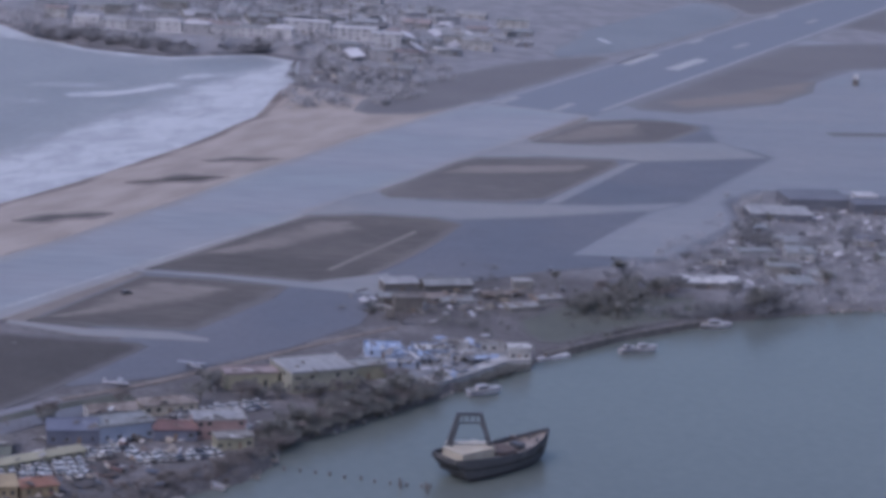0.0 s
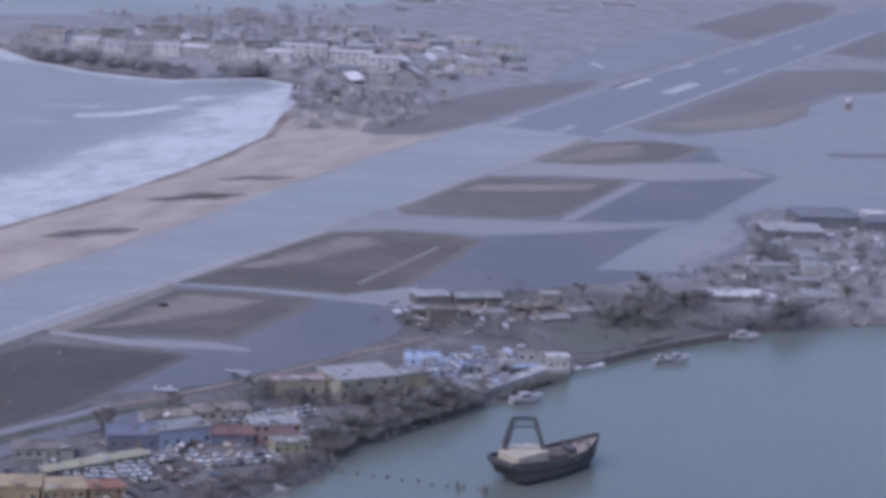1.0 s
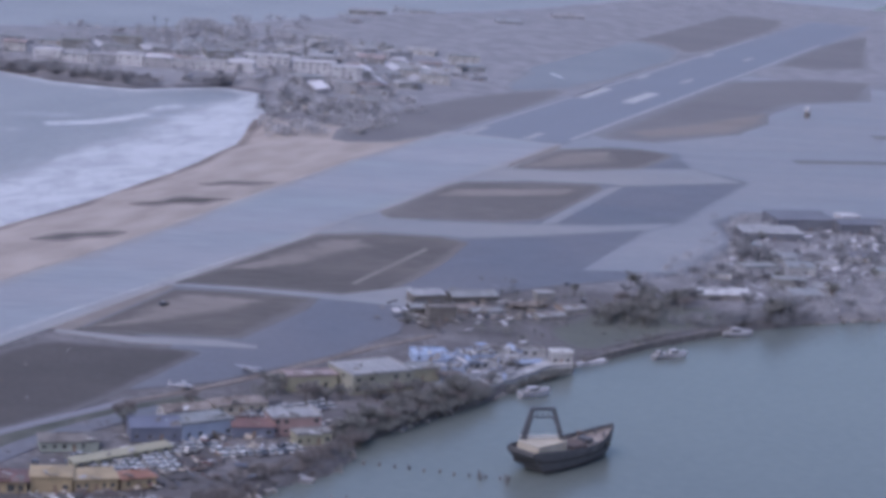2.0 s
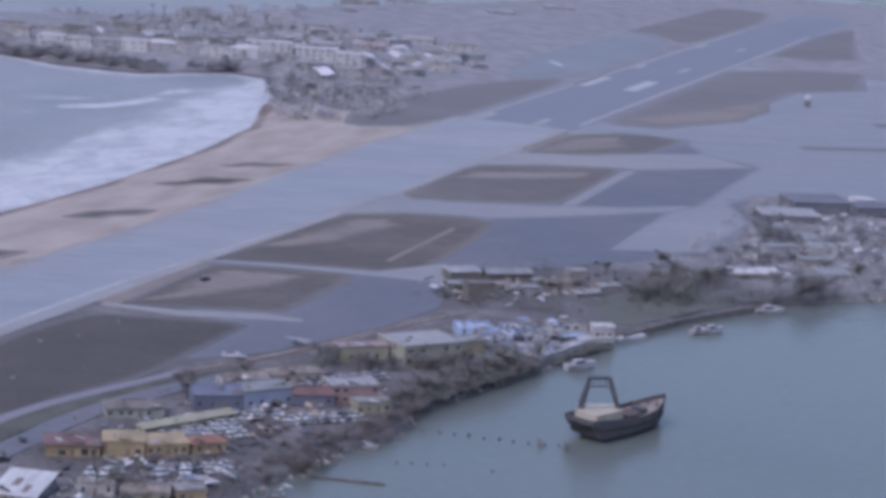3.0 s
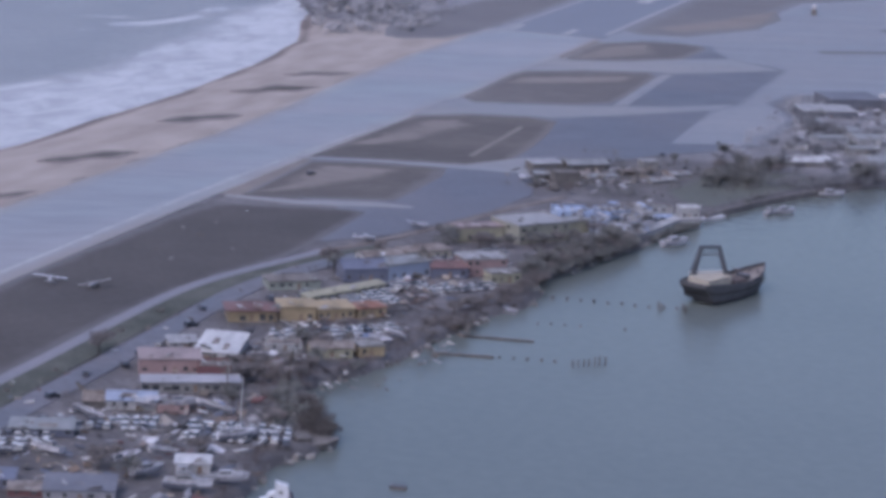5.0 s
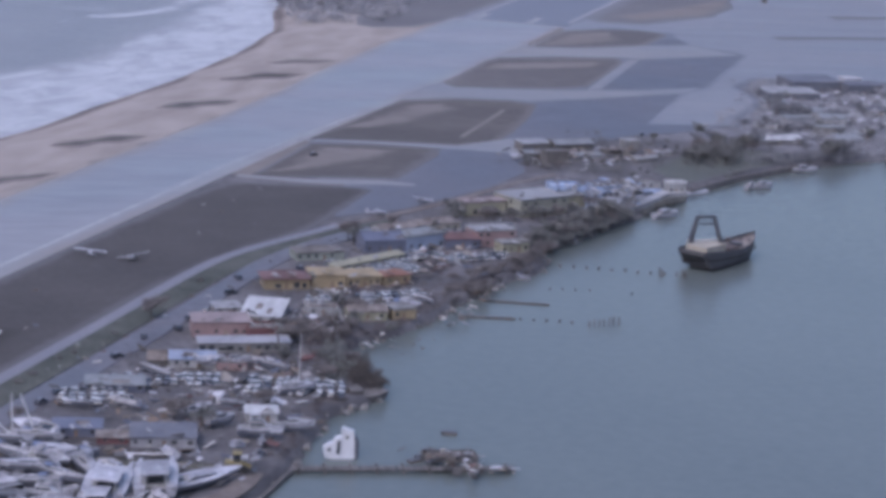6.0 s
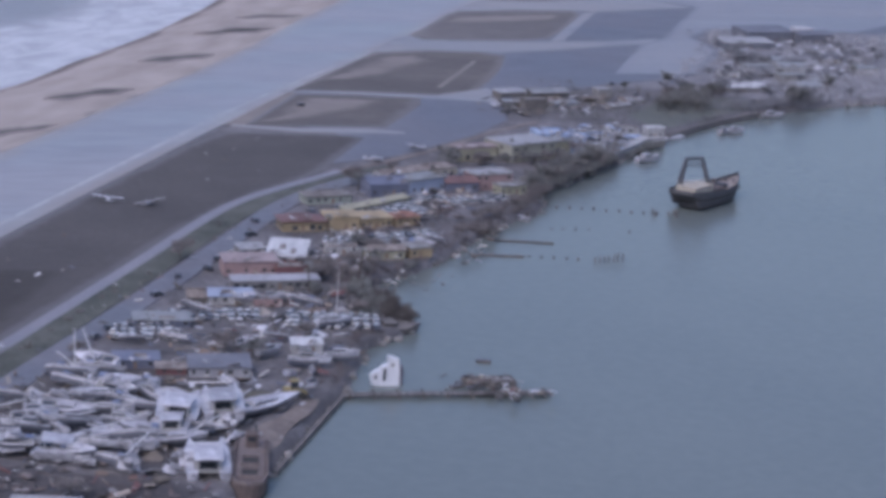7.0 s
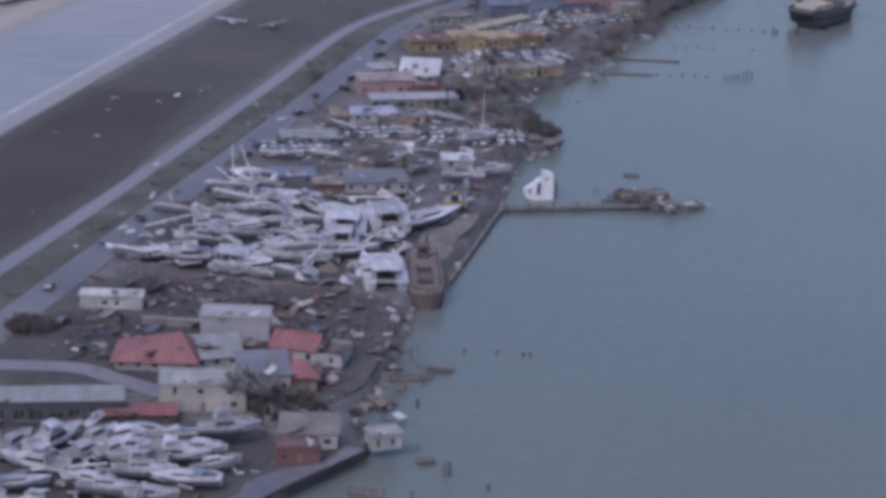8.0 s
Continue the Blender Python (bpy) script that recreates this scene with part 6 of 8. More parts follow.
house("house", (-40.6, 143.8), (-36.8, 146.8), 3.5, 4.0, "flat", CONCRETE, PALE_ROOF, "pale square blockhouse near the apron", "building", every=2.6)
for a, b, depth, tall, wall, cover, words in (((-63.0, 111), (-57.0, 115), 5, 2.6, TIMBER, GREY_ROOF, "dark wrecked hall with a sagging grey roof near the apron"), ((-56.0, 115.5), (-50.0, 121), 5, 2.4, CONCRETE, RUST_ROOF, "wrecked concrete hall under a stripped roof near the apron"), ((-49.0, 118), (-43.5, 124), 4, 2.0, WHITE_WALL, GREY_ROOF, "low white wreck of a house near the apron"), ((-33.0, 122), (-28.0, 128), 4, 2.2, CONCRETE, PALE_ROOF, "low concrete house with pale roofing near the apron"), ((-30.0, 134), (-26.0, 139), 4, 2.2, WHITE_WALL, PALE_ROOF, "small white house with torn roofing near the apron"), ((-43.0, 130), (-38.0, 135), 4, 1.8, TIMBER, RUST_ROOF, "collapsed timber house near the apron")):
    house("house", a, b, depth, tall, "gable", wall, cover, words, rise=0.9, missing=2, every=3.0, group="houses near the apron")
house("hall", (-66.0, 121.0), (-59.5, 127.0), 5.0, 4.6, "shed", TIMBER, PALE_ROOF, "dark open-fronted hall under a pale roof near the apron", "building", rise=1.0, every=2.6, size=(1.9, 2.2), sill=0.2)
house("hall", (-57.5, 126.0), (-48.0, 134.0), 5.5, 4.4, "gable", TIMBER, GREY_ROOF, "long dark hall with a grey gable roof near the apron", "building", rise=2.0, every=2.6, size=(1.9, 2.0), sill=0.2)
house("hall", (-55.6, 104.5), (-50.2, 108.5), 4.0, 6.4, "flat", TIMBER, TIMBER, "dark square block still standing in the rubble", "building", every=2.6)
for x, y in ((-8, 172), (2, 179), (-1, 190), (9, 186), (14, 203), (24, 203), (33, 207), (22, 189), (40, 212), (-6, 206), (4, 214), (13, 222), (-4, 232), (7, 240), (18, 236), (29, 232), (38, 240), (50, 228), (-8, 255), (2, 262), (14, 262), (26, 258), (37, 262), (-13, 282), (-2, 286), (10, 288), (22, 284), (34, 290), (-14, 302), (-3, 310), (9, 312), (22, 314), (48, 258), (56, 245), (62, 275), (48, 300)):
    if (x + y) % 3 == 0 or y > 264 and x < 24:
        continue
    random_house(x + rng.uniform(-2, 2), y + rng.uniform(-3, 3), 6, 11, 0.45 + rng.uniform(-0.35, 0.35), "houses of the lagoon settlement", "by the lagoon")
house("house", (-6.5, 171.5), (8.0, 181.0), 5.0, 3.0, "shed", CONCRETE, WHITE_ROOF, "long low white building with a bright flat roof", "building", every=3)
house("terminal_hall", (-7.4, 292.6), (9.0, 304.5), 12, 6.4, "shed", SLATE, SLATE, "large slate-blue hall beside the apron", "building", every=6, rise=1.6)
house("terminal_hall", (-13.4, 269.6), (3.4, 279.0), 10, 4.0, "shed", SLATE, PALE_ROOF, "low hall with a wide pale roof beside the apron", "building", every=5, rise=1.4)
house("terminal_hall", (11.4, 300.4), (23.0, 309.4), 10, 5.6, "gable", SLATE, SLATE, "slate-blue hall with a low gable roof beside the apron", "building", every=5, rise=1.2)
house("terminal_hall", (9.6, 312.6), (15.0, 316.4), 6, 6.2, "flat", HOTEL_WHITE, HOTEL_WHITE, "small white block behind the slate-blue halls", "building", every=4)

# ---- far headland: hotels and villas ----
for k in range(8):
    x, y = -394 + k * 12.0, 484 + k * 4.4
    house("hotel_block", (x, y), (x + 11.6, y + 4.0), 8, (8.6, 7.4, 8.2, 9.0)[k % 4], ("flat", "hip", "flat")[k % 3], rng.choice((HOTEL_WHITE, HOTEL_WHITE, LILAC_STEEL)), rng.choice((PALE_ROOF, HOTEL_WHITE, LILAC_STEEL)), "three-storey white hotel block with rows of windows above the surf", "hotel", faces=(0, 3), storeys=3, every=4.0, size=(1.7, 1.0), rise=1.8, base=2.2, group="hotel blocks on the headland", door=False)
for x, y, l in ((-312, 537, 22), (-284, 532, 20), (-262, 527, 14)):
    house("hotel_block", (x, y), (x + l * 0.9, y + l * 0.42), 9, 9.5, "flat", HOTEL_WHITE, HOTEL_WHITE, "white four-storey hotel with open galleries", "hotel", faces=(0, 3), storeys=4, every=4.0, size=(2.2, 1.2), base=3.0, group="hotel blocks on the headland", door=False)
far_spots = [(-400, 540), (-378, 528), (-352, 530), (-336, 528), (-395, 572), (-372, 556), (-350, 560), (-330, 556), (-310, 566), (-290, 556), (-270, 548), (-252, 540), (-240, 520), (-232, 545), (-250, 565), (-268, 575), (-288, 582), (-308, 592), (-330, 588), (-352, 594), (-372, 604), (-345, 622), (-322, 618), (-300, 612), (-278, 606), (-256, 596), (-240, 580), (-232, 608), (-250, 622), (-270, 636), (-292, 646), (-316, 650), (-334, 668), (-300, 680), (-272, 668), (-246, 655), (-228, 640), (-420, 545), (-430, 520), (-415, 508), (-226, 575), (-216, 600), (-245, 492), (-228, 470), (-262, 505)]
for x, y in far_spots:
    ground_z = 2.0 + min(max((y - 430) / 90, 0), 1) * min(max((-215 - x) / 60, 0), 1) * 3 + min(max((y - 640) / 200, 0), 1) * min(max((-330 - x) / 60, 0), 1) * 4
    random_house(x + rng.uniform(-4, 4), y + rng.uniform(-5, 5), 9, 17, 0.55 + rng.uniform(-0.4, 0.4), "villas on the headland", "on the headland", two=0.45, base=ground_z - 0.25)
for x, y in ((-395, 900), (-350, 870), (-300, 905), (-372, 940), (-285, 985)):
    random_house(x, y, 14, 24, 0.5, "villas on the headland", "beyond the pond", two=0.5, base=2.0)
radar = thing("radar_dome", pose(-54, 599, GROUND) @ Matrix.Diagonal((0.72, 0.72, 0.8, 1)), "white radar dome on a squat tower beside the runway", "tower")
part("tower", boxes(((-1.6, -1.6, 0), (1.6, 1.6, 3.4)), bevel=0.08), TIMBER, radar)
bm = bmesh.new()
bmesh.ops.create_uvsphere(bm, u_segments=16, v_segments=10, radius=2.0, matrix=pose(0, 0, 4.8))
part("dome", bm, HOTEL_WHITE, radar, smooth=True)

# ---- boats in the yards ----
rng = random.Random(21)
TAGS = ["lying on its side", "jammed among other hulls", "toppled off its stands", "dismasted and holed", "tilted on the mud"]
yachts = [sailboat(l, f"white sailing yacht {TAGS[k]} in the boatyard", mast=k == 1, canvas=k in (0, 2)) for k, l in enumerate((7.8, 9.6, 6.6, 8.6, 5.8))]
cats = [catamaran(10.5, "white cruising catamaran thrown ashore in the boatyard"), catamaran(8.6, "smaller white catamaran wedged between hulls")]
motors = [motorboat(6.8, "white flybridge motorboat toppled in the boatyard"), motorboat(5.6, "white cabin motorboat heeled over on the mud", fly=False), motorboat(4.2, "small open white boat tossed into the yard", open_boat=True)]


def heap(x, y, lift=0.0):
    return pose(x, y, GROUND + 0.9 + lift, rng.uniform(-30, 30), rng.uniform(-10, 10), rng.gauss(12, 24) + rng.choice((0, 180))) @ Matrix.Diagonal((1.0, 0.95, 0.9, 1))


def leaning(x, y, lift=0.0):
    return pose(x, y, GROUND + 0.75 + lift, rng.uniform(-15, 15), rng.uniform(-7, 5), rng.gauss(14, 20) + rng.choice((0, 180))) @ Matrix.Diagonal((1.0, 1.0, 0.85, 1))


yard = [(-76.2, -178.1), (-68.4, -179.8), (-69.0, -184.7), (-82.9, -188.0), (-78.0, -189.6), (-67.9, -197.8), (-64.6, -197.3), (-71.0, -199.4), (-73.5, -203), (-66.7, -205.7), (-69.3, -208.1), (-72.8, -210), (-77.2, -208.5),
        (-81.5, -210.5), (-60.7, -206.1), (-59.3, -200.1), (-62.8, -201.4), (-65.5, -190.4), (-62.0, -194.0), (-60.3, -186.2), (-64.2, -186.0), (-62.0, -180.4), (-72.0, -192.0), (-57.0, -197.0), (-56.0, -203.6), (-51.5, -199), (-49.5, -192.5), (-66.0, -176.0), (-75.0, -196.4), (-63.4, -209.4), (-57.0, -210.0)]
shuffled = {id(t): [] for t in yachts + cats + motors}
for k, (x, y) in enumerate(yard):
    t = (yachts[0], motors[0], yachts[3], yachts[2], motors[1], yachts[3], yachts[4], yachts[0], motors[0], yachts[2])[k % 10]
    shuffled[id(t)].append(heap(x, y, 0.3 * (k % 3)))
south = [(-69.0, -277.4), (-63.9, -275.7), (-63.8, -282.2), (-59.9, -275.2), (-55.7, -275.0), (-55.0, -270.6), (-50.4, -269.0), (-44.5, -272.0), (-50.0, -275.5), (-45.0, -276.6), (-52.0, -281.0), (-62.3, -287.0), (-66.2, -285.0), (-57.0, -285.0), (-46.7, -281.0), (-42.5, -279.5), (-74, -280), (-72, -287), (-59, -280), (-56, -290), (-49, -286.5), (-67, -292), (-60, -294), (-51, -293), (-70.5, -271.5), (-76, -273), (-66, -279), (-61, -279.5), (-48, -272.5), (-53.5, -278), (-58, -271.5), (-47.5, -278.5), (-64.5, -288.5), (-54, -286.5), (-69, -284), (-78, -284)]
for k, (x, y) in enumerate(q for n, q in enumerate(south) if n % 4 != 3 and (q[0] > -58.5 or q[1] < -286)):
    t = (motors[0], motors[1], yachts[2], motors[0], motors[1], motors[0], motors[1], yachts[0])[k % 8]
    shuffled[id(t)].append(leaning(x, y, 0.1 * (k % 2)))
for x, y in ((-76.4, -152), (-70, -148), (-58, -146), (-54, -141), (-40.5, -148), (-52.5, -150.5), (-73, -129), (-62, -118), (-66, -120), (-56, -117), (-52, -70), (-47, -65), (-44.5, -59), (-57.5, -70)):
    t = motors[rng.choice((1, 2, 2))] if rng.random() < 0.7 else yachts[rng.choice((2, 4))]
    shuffled[id(t)].append(heap(x, y))
shuffled[id(motors[0])] += [pose(-64.9, -276.3, GROUND + 0.8, 12, 3, 74) @ Matrix.Diagonal((1.25, 1.1, 1, 1)), pose(-63.8, -282.9, GROUND + 0.8, -8, 2, 171) @ Matrix.Diagonal((1.15, 1.1, 1, 1))]
shuffled[id(motors[1])] += [pose(-60.4, -277.8, GROUND + 0.7, 10, 2, 69) @ Matrix.Diagonal((1.1, 1, 1, 1)), pose(-60.4, -273.9, GROUND + 0.7, -6, 0, 72) @ Matrix.Diagonal((1.1, 1, 1, 1)), pose(-68.8, -278.5, GROUND + 0.7, 4, 3, 82) @ Matrix.Diagonal((1.2, 1.1, 1, 1)), pose(-57.4, -276.0, GROUND + 0.7, 14, 0, 58)]
shuffled[id(yachts[1])] += [pose(-47.3, -128.5, GROUND + 0.7, 2, 0, 40) @ Matrix.Diagonal((0.65, 0.65, 0.9, 1))]
shuffled[id(yachts[0])] += [pose(-79.0, -173.2, GROUND + 0.8, -24, 3, 18), pose(-75.2, -170.4, GROUND + 0.8, -16, 3, 12)]
shuffled[id(yachts[3])] += [pose(-45.0, -179.8, GROUND + 1.1, 14, 2, 62) @ Matrix.Diagonal((1.75, 1.1, 1.0, 1)), pose(-76.5, -166.8, GROUND + 1, -28, 4, 160)]
shuffled[id(yachts[0])] += [pose(-70.5, -176.0, GROUND + 1.0, 8, 0, 14)]
shuffled[id(cats[0])] += [pose(-44.6, -205.2, GROUND + 0.4, 0, -6, 112), pose(-55.2, -187.8, GROUND + 1.5, 3, -4, 104), pose(-49.9, -182.6, GROUND + 1.4, -4, -3, 112)]
shuffled[id(cats[1])] += [pose(-54.0, -193.4, GROUND + 0.9, -4, 2, 104), pose(-65, -208.5, GROUND + 0.6, 6, 6, 20)]
shuffled[id(motors[0])] += [pose(-46.4, -268.6, GROUND + 1.6, 3, 0, 25), pose(-44.6, -153.6, GROUND + 0.9, -5, 0, 15)]
for t in yachts + cats + motors:
    if shuffled[id(t)]:
        place(t, shuffled[id(t)])


def broken_hull(L, cut, seed, label):
    """One torn half of a hull with a piece of deck and a bent rail."""
    r = random.Random(seed)
    ob = thing("broken_hull", Matrix.Identity(4), label, "wreckage", "pieces of broken hulls")
    rings = hull_rings(L, L * 0.34, L * 0.12, L * 0.07, transom=0.7)[:cut]
    rings = [[(x + r.uniform(-0.25, 0.25) * (k in (0, cut - 1)), y, z) for x, y, z in ring[:6]] for k, ring in enumerate(rings)]
    bm = bmesh.new()
    inner = [[(x, y * 0.94 + 0.03, z + 0.06) for x, y, z in ring] for ring in rings]
    loft(bm, [a + b[::-1] for a, b in zip(rings, inner)])
    part("shell", bm, GELCOAT, ob)
    bm = bmesh.new()
    quad_box(bm, (-L * 0.45, -L * 0.16, L * 0.1), (-L * 0.45 + L * 0.07 * cut, L * 0.02, L * 0.125), 0.05)
    quad_box(bm, (-L * 0.3, -L * 0.1, L * 0.125), (-L * 0.1, L * 0.02, L * 0.2), 0.1)
    part("deck_piece", bm, GELCOAT, ob)
    bm = bmesh.new()
    tube(bm, (-L * 0.45, -L * 0.15, L * 0.14), (-L * 0.05, -L * 0.16, L * 0.24), 0.05, 0.05, 5)
    part("bent_rail", bm, ALUMINIUM, ob)
    return ob


pieces = [broken_hull(6.5, 6, 1, "torn white half of a yacht hull among the wrecks"), broken_hull(4.6, 7, 2, "small broken white hull lying in the heap"), broken_hull(8.0, 5, 3, "snapped stern of a large white hull in the heap")]
piece_spots = [[], [], []]
for k in range(40):
    if k < 34:
        x, y = rng.uniform(-75, -46), rng.uniform(-213, -179)
    else:
        x, y = rng.uniform(-76, -42), rng.uniform(-296, -269)
    piece_spots[k % 3].append(pose(x, y, GROUND + rng.uniform(0.5, 1.5), rng.uniform(-70, 70), rng.uniform(-25, 25), rng.gauss(10, 45) + rng.choice((0, 180))) @ Matrix.Diagonal((0.8, 0.8, 0.8, 1)))
for x, y in ((-45, -171), (-43, -166), (-41.5, -162), (-46, -160), (-42.5, -157), (-47, -187), (-44.5, -192)):
    piece_spots[rng.randrange(3)].append(pose(x, y, GROUND + 0.6, rng.uniform(-30, 50), rng.uniform(-10, 10), rng.uniform(0, 360)) @ Matrix.Diagonal((0.8, 0.8, 0.8, 1)))
piece_spots[0].append(pose(-52.6, -168.6, GROUND + 0.8, 40, 4, -42) @ Matrix.Diagonal((1.1, 1.0, 0.8, 1)))
for t, spots in zip(pieces, piece_spots):
    place(t, spots)

# masts broken off and lying across the wrecks, and a few still leaning
def loose_mast(a, b, r=0.16):
    bm = bmesh.new()
    a, b = Vector(a), Vector(b)
    tube(bm, (0, 0, 0), b - a, r, r * 0.7, 6)
    for k in (0.45, 0.75):
        p = (b - a) * k
        beam(bm, p + Vector((-0.5, 0.2, 0.1)), p + Vector((0.5, -0.2, 0.1)), 0.07)
    ob = tagged(mesh_object("fallen_mast", bm, ALUMINIUM), "snapped aluminium yacht mast lying across the wrecks", "mast", "broken masts in the boatyard")
    ob.matrix_basis = Matrix.Translation(a)
    return ob


for a, b in (((-76.2, -172.8, 2.6), (-80.8, -174.2, 6.4)), ((-79.5, -169.5, 2.5), (-79.7, -169.6, 9.1)), ((-76.2, -168.2, 2.5), (-78.6, -168.9, 9.1)), ((-79.0, -185.9, 3.2), (-70.5, -188.8, 3.2)), ((-84.6, -196, 2.6), (-78.4, -190.0, 3.6)), ((-79.4, -186.6, 2.9), (-74.6, -184.6, 3.0)), ((-83.6, -208, 2.7), (-76.0, -204.4, 3.3)), ((-66.5, -203.5, 3.4), (-61.0, -195.5, 4.0)), ((-56.4, -210, 2.8), (-54.4, -203.0, 5.2)), ((-50.6, -194.6, 3.4), (-47.6, -190.6, 5.0)), ((-70.0, -181, 3.6), (-62.0, -178.6, 3.8)), ((-73.2, -199, 3.4), (-66.4, -192.6, 3.9)), ((-60, -172.0, 3.0), (-52.5, -170.2, 3.4)), ((-63.5, -285, 3.4), (-56.0, -281.5, 3.8))):
    loose_mast(a, b)

# boats afloat or half sunk along the shore
afloat = motorboat(7.2, "white motorboat afloat off the broken quay", fly=False)
place(afloat, [pose(-14.8, 60.2, 0.25, 0, 0, 50), pose(11.5, 144.8, 0.25, 6, 0, 30), pose(3.4, 113.6, 0.2, 0, 0, 42) @ Matrix.Diagonal((0.8, 0.8, 0.9, 1)), pose(0.4, 110.4, 0.15, 0, 0, 60) @ Matrix.Diagonal((0.55, 0.7, 0.9, 1)), pose(-33.6, -21.8, 0.1, 9, 0, -8) @ Matrix.Diagonal((0.72, 0.6, 0.6, 1))])
hulk = thing("capsized_catamaran", pose(-31.6, -151.6, 0.0, 0, 0, 22), "white catamaran capsized onto its side beside the pier", "boat")


def plate(outline, y0, y1):
    """A thick upright sheet over an outline in x and z."""
    bm = bmesh.new()
    loft(bm, [[(x, y, z) for x, z in outline] for y in (y0, y1)])
    return bm


part("bridge_deck", plate([(0.0, -0.4), (2.2, -0.6), (2.1, 3.2), (1.9, 4.6), (0.1, 5.1)], -0.6, 0.5), WET_WHITE, hulk)
part("cabin", plate([(-2.7, 0.9), (-2.4, 0.2), (0.0, -0.3), (0.02, 3.7), (-0.9, 3.4), (-1.3, 2.7), (-2.0, 2.5), (-2.8, 1.8)], -0.75, 0.4), WET_WHITE, hulk)
part("cabin_window", plate([(-0.75, 1.0), (-0.2, 0.9), (-0.15, 3.0), (-0.6, 3.0)], -0.82, -0.75), GLASS_DARK, hulk)
part("cabin_window", plate([(-2.1, 1.3), (-1.7, 1.3), (-1.65, 1.9), (-2.05, 1.9)], -0.82, -0.75), GLASS_DARK, hulk)
# hull underside, its dark colour also standing for the shade strip here
part("hull", plate([(2.2, -0.6), (2.7, -0.5), (2.9, 2.2), (2.5, 3.6), (2.1, 3.3)], -0.3, 1.0), ANTIFOUL, hulk)
part("hatch", plate([(0.6, 3.4), (1.2, 3.35), (1.2, 3.9), (0.6, 3.95)], -0.65, -0.6), DECK, hulk)
raft = thing("pontoon", pose(-12.3, 95.6, 0.1, 0, 0, 58), "long white pontoon moored at the quay", "pontoon")
part("float", boxes(((-4.6, -0.9, -0.2), (4.6, 0.9, 0.6)), bevel=0.1), GELCOAT, raft)
part("decking", boxes(((-4.4, -0.8, 0.6), (4.4, 0.8, 0.68))), WET_WHITE, raft)
barge = thing("landing_barge", pose(-39.4, -201.0, 0.2, 0, 1.5, -73.7) @ Matrix.Diagonal((0.84, 0.9, 0.95, 1)), "rust-brown landing barge run aground beside the slipway", "barge")
bm = bmesh.new()
loft(bm, [[(x, -h, 2.1 + k), (x, -h * 0.96, 0.6), (x, -h * 0.7, -0.7), (x, h * 0.7, -0.7), (x, h * 0.96, 0.6), (x, h, 2.1 + k)] for x, h, k in ((-11.5, 2.4, 0.0), (-10, 2.8, 0.0), (0, 3.0, 0.0), (7, 3.0, 0.1), (9.5, 2.8, 0.2), (11, 2.3, 0.3), (11.9, 1.5, 0.4), (12.3, 0.7, 0.4))])
part("hull", bm, RUST, barge)
part("deck", boxes(((-11.2, -2.2, 2.1), (9.4, 2.2, 2.2))), BARGE_DECK, barge)
for y in (-1, 1):
    bm = bmesh.new()
    beam(bm, (-11.0, y * 2.5, 2.35), (7.0, y * 2.9, 2.45), 0.2, 0.6)
    beam(bm, (7.0, y * 2.9, 2.45), (11.2, y * 2.1, 2.6), 0.2, 0.6)
    beam(bm, (11.2, y * 2.1, 2.6), (12.2, y * 0.3, 2.75), 0.2, 0.6)
    part("bulwark", bm, BARGE_DECK, barge)
for x0, x1 in ((-1.6, 2.0), (4.0, 7.6)):
    part("hatch_coaming", boxes(((x0 - 0.2, -1.5, 2.2), (x1 + 0.2, -1.3, 2.6)), ((x0 - 0.2, 1.3, 2.2), (x1 + 0.2, 1.5, 2.6)), ((x0 - 0.2, -1.3, 2.2), (x0, 1.3, 2.6)), ((x1, -1.3, 2.2), (x1 + 0.2, 1.3, 2.6))), BARGE_DECK, barge)
    # black sheet that paints the shade inside the open hatch
    part("hold_shade", boxes(((x0, -1.3, 2.2), (x1, 1.3, 2.26))), RUBBER, barge)
part("wheelhouse", boxes(((-8.4, -1.0, 2.2), (-6.4, 1.0, 4.2)), ((-8.6, -1.2, 4.2), (-6.2, 1.2, 4.35)), bevel=0.06), RUST, barge)
part("wheelhouse_window", boxes(((-6.4, -0.7, 3.2), (-6.34, 0.7, 3.9))), GLASS_DARK, barge)
bm = bmesh.new()
tube(bm, (-8.0, 0.6, 4.35), (-8.0, 0.6, 5.6), 0.2, 0.2, 8)
part("funnel", bm, STEEL_DARK, barge)
wreck = thing("sunken_wreck", pose(-37.5, -121.5, 0.3, 16, 4, 40), "dark rotten wreck lying against the scrub point", "boat")
bm = bmesh.new()
loft(bm, hull_rings(8.0, 3.0, 1.4, 0.9, transom=0.7))
part("hull", bm, TIMBER, wreck)
part("deckhouse", boxes(((-3, -0.9, 1.3), (-0.5, 0.9, 2.4)), bevel=0.06), TIMBER, wreck)
part("deck", boxes(((-0.4, -1.0, 1.3), (2.5, 1.0, 1.5))), TIMBER, wreck)

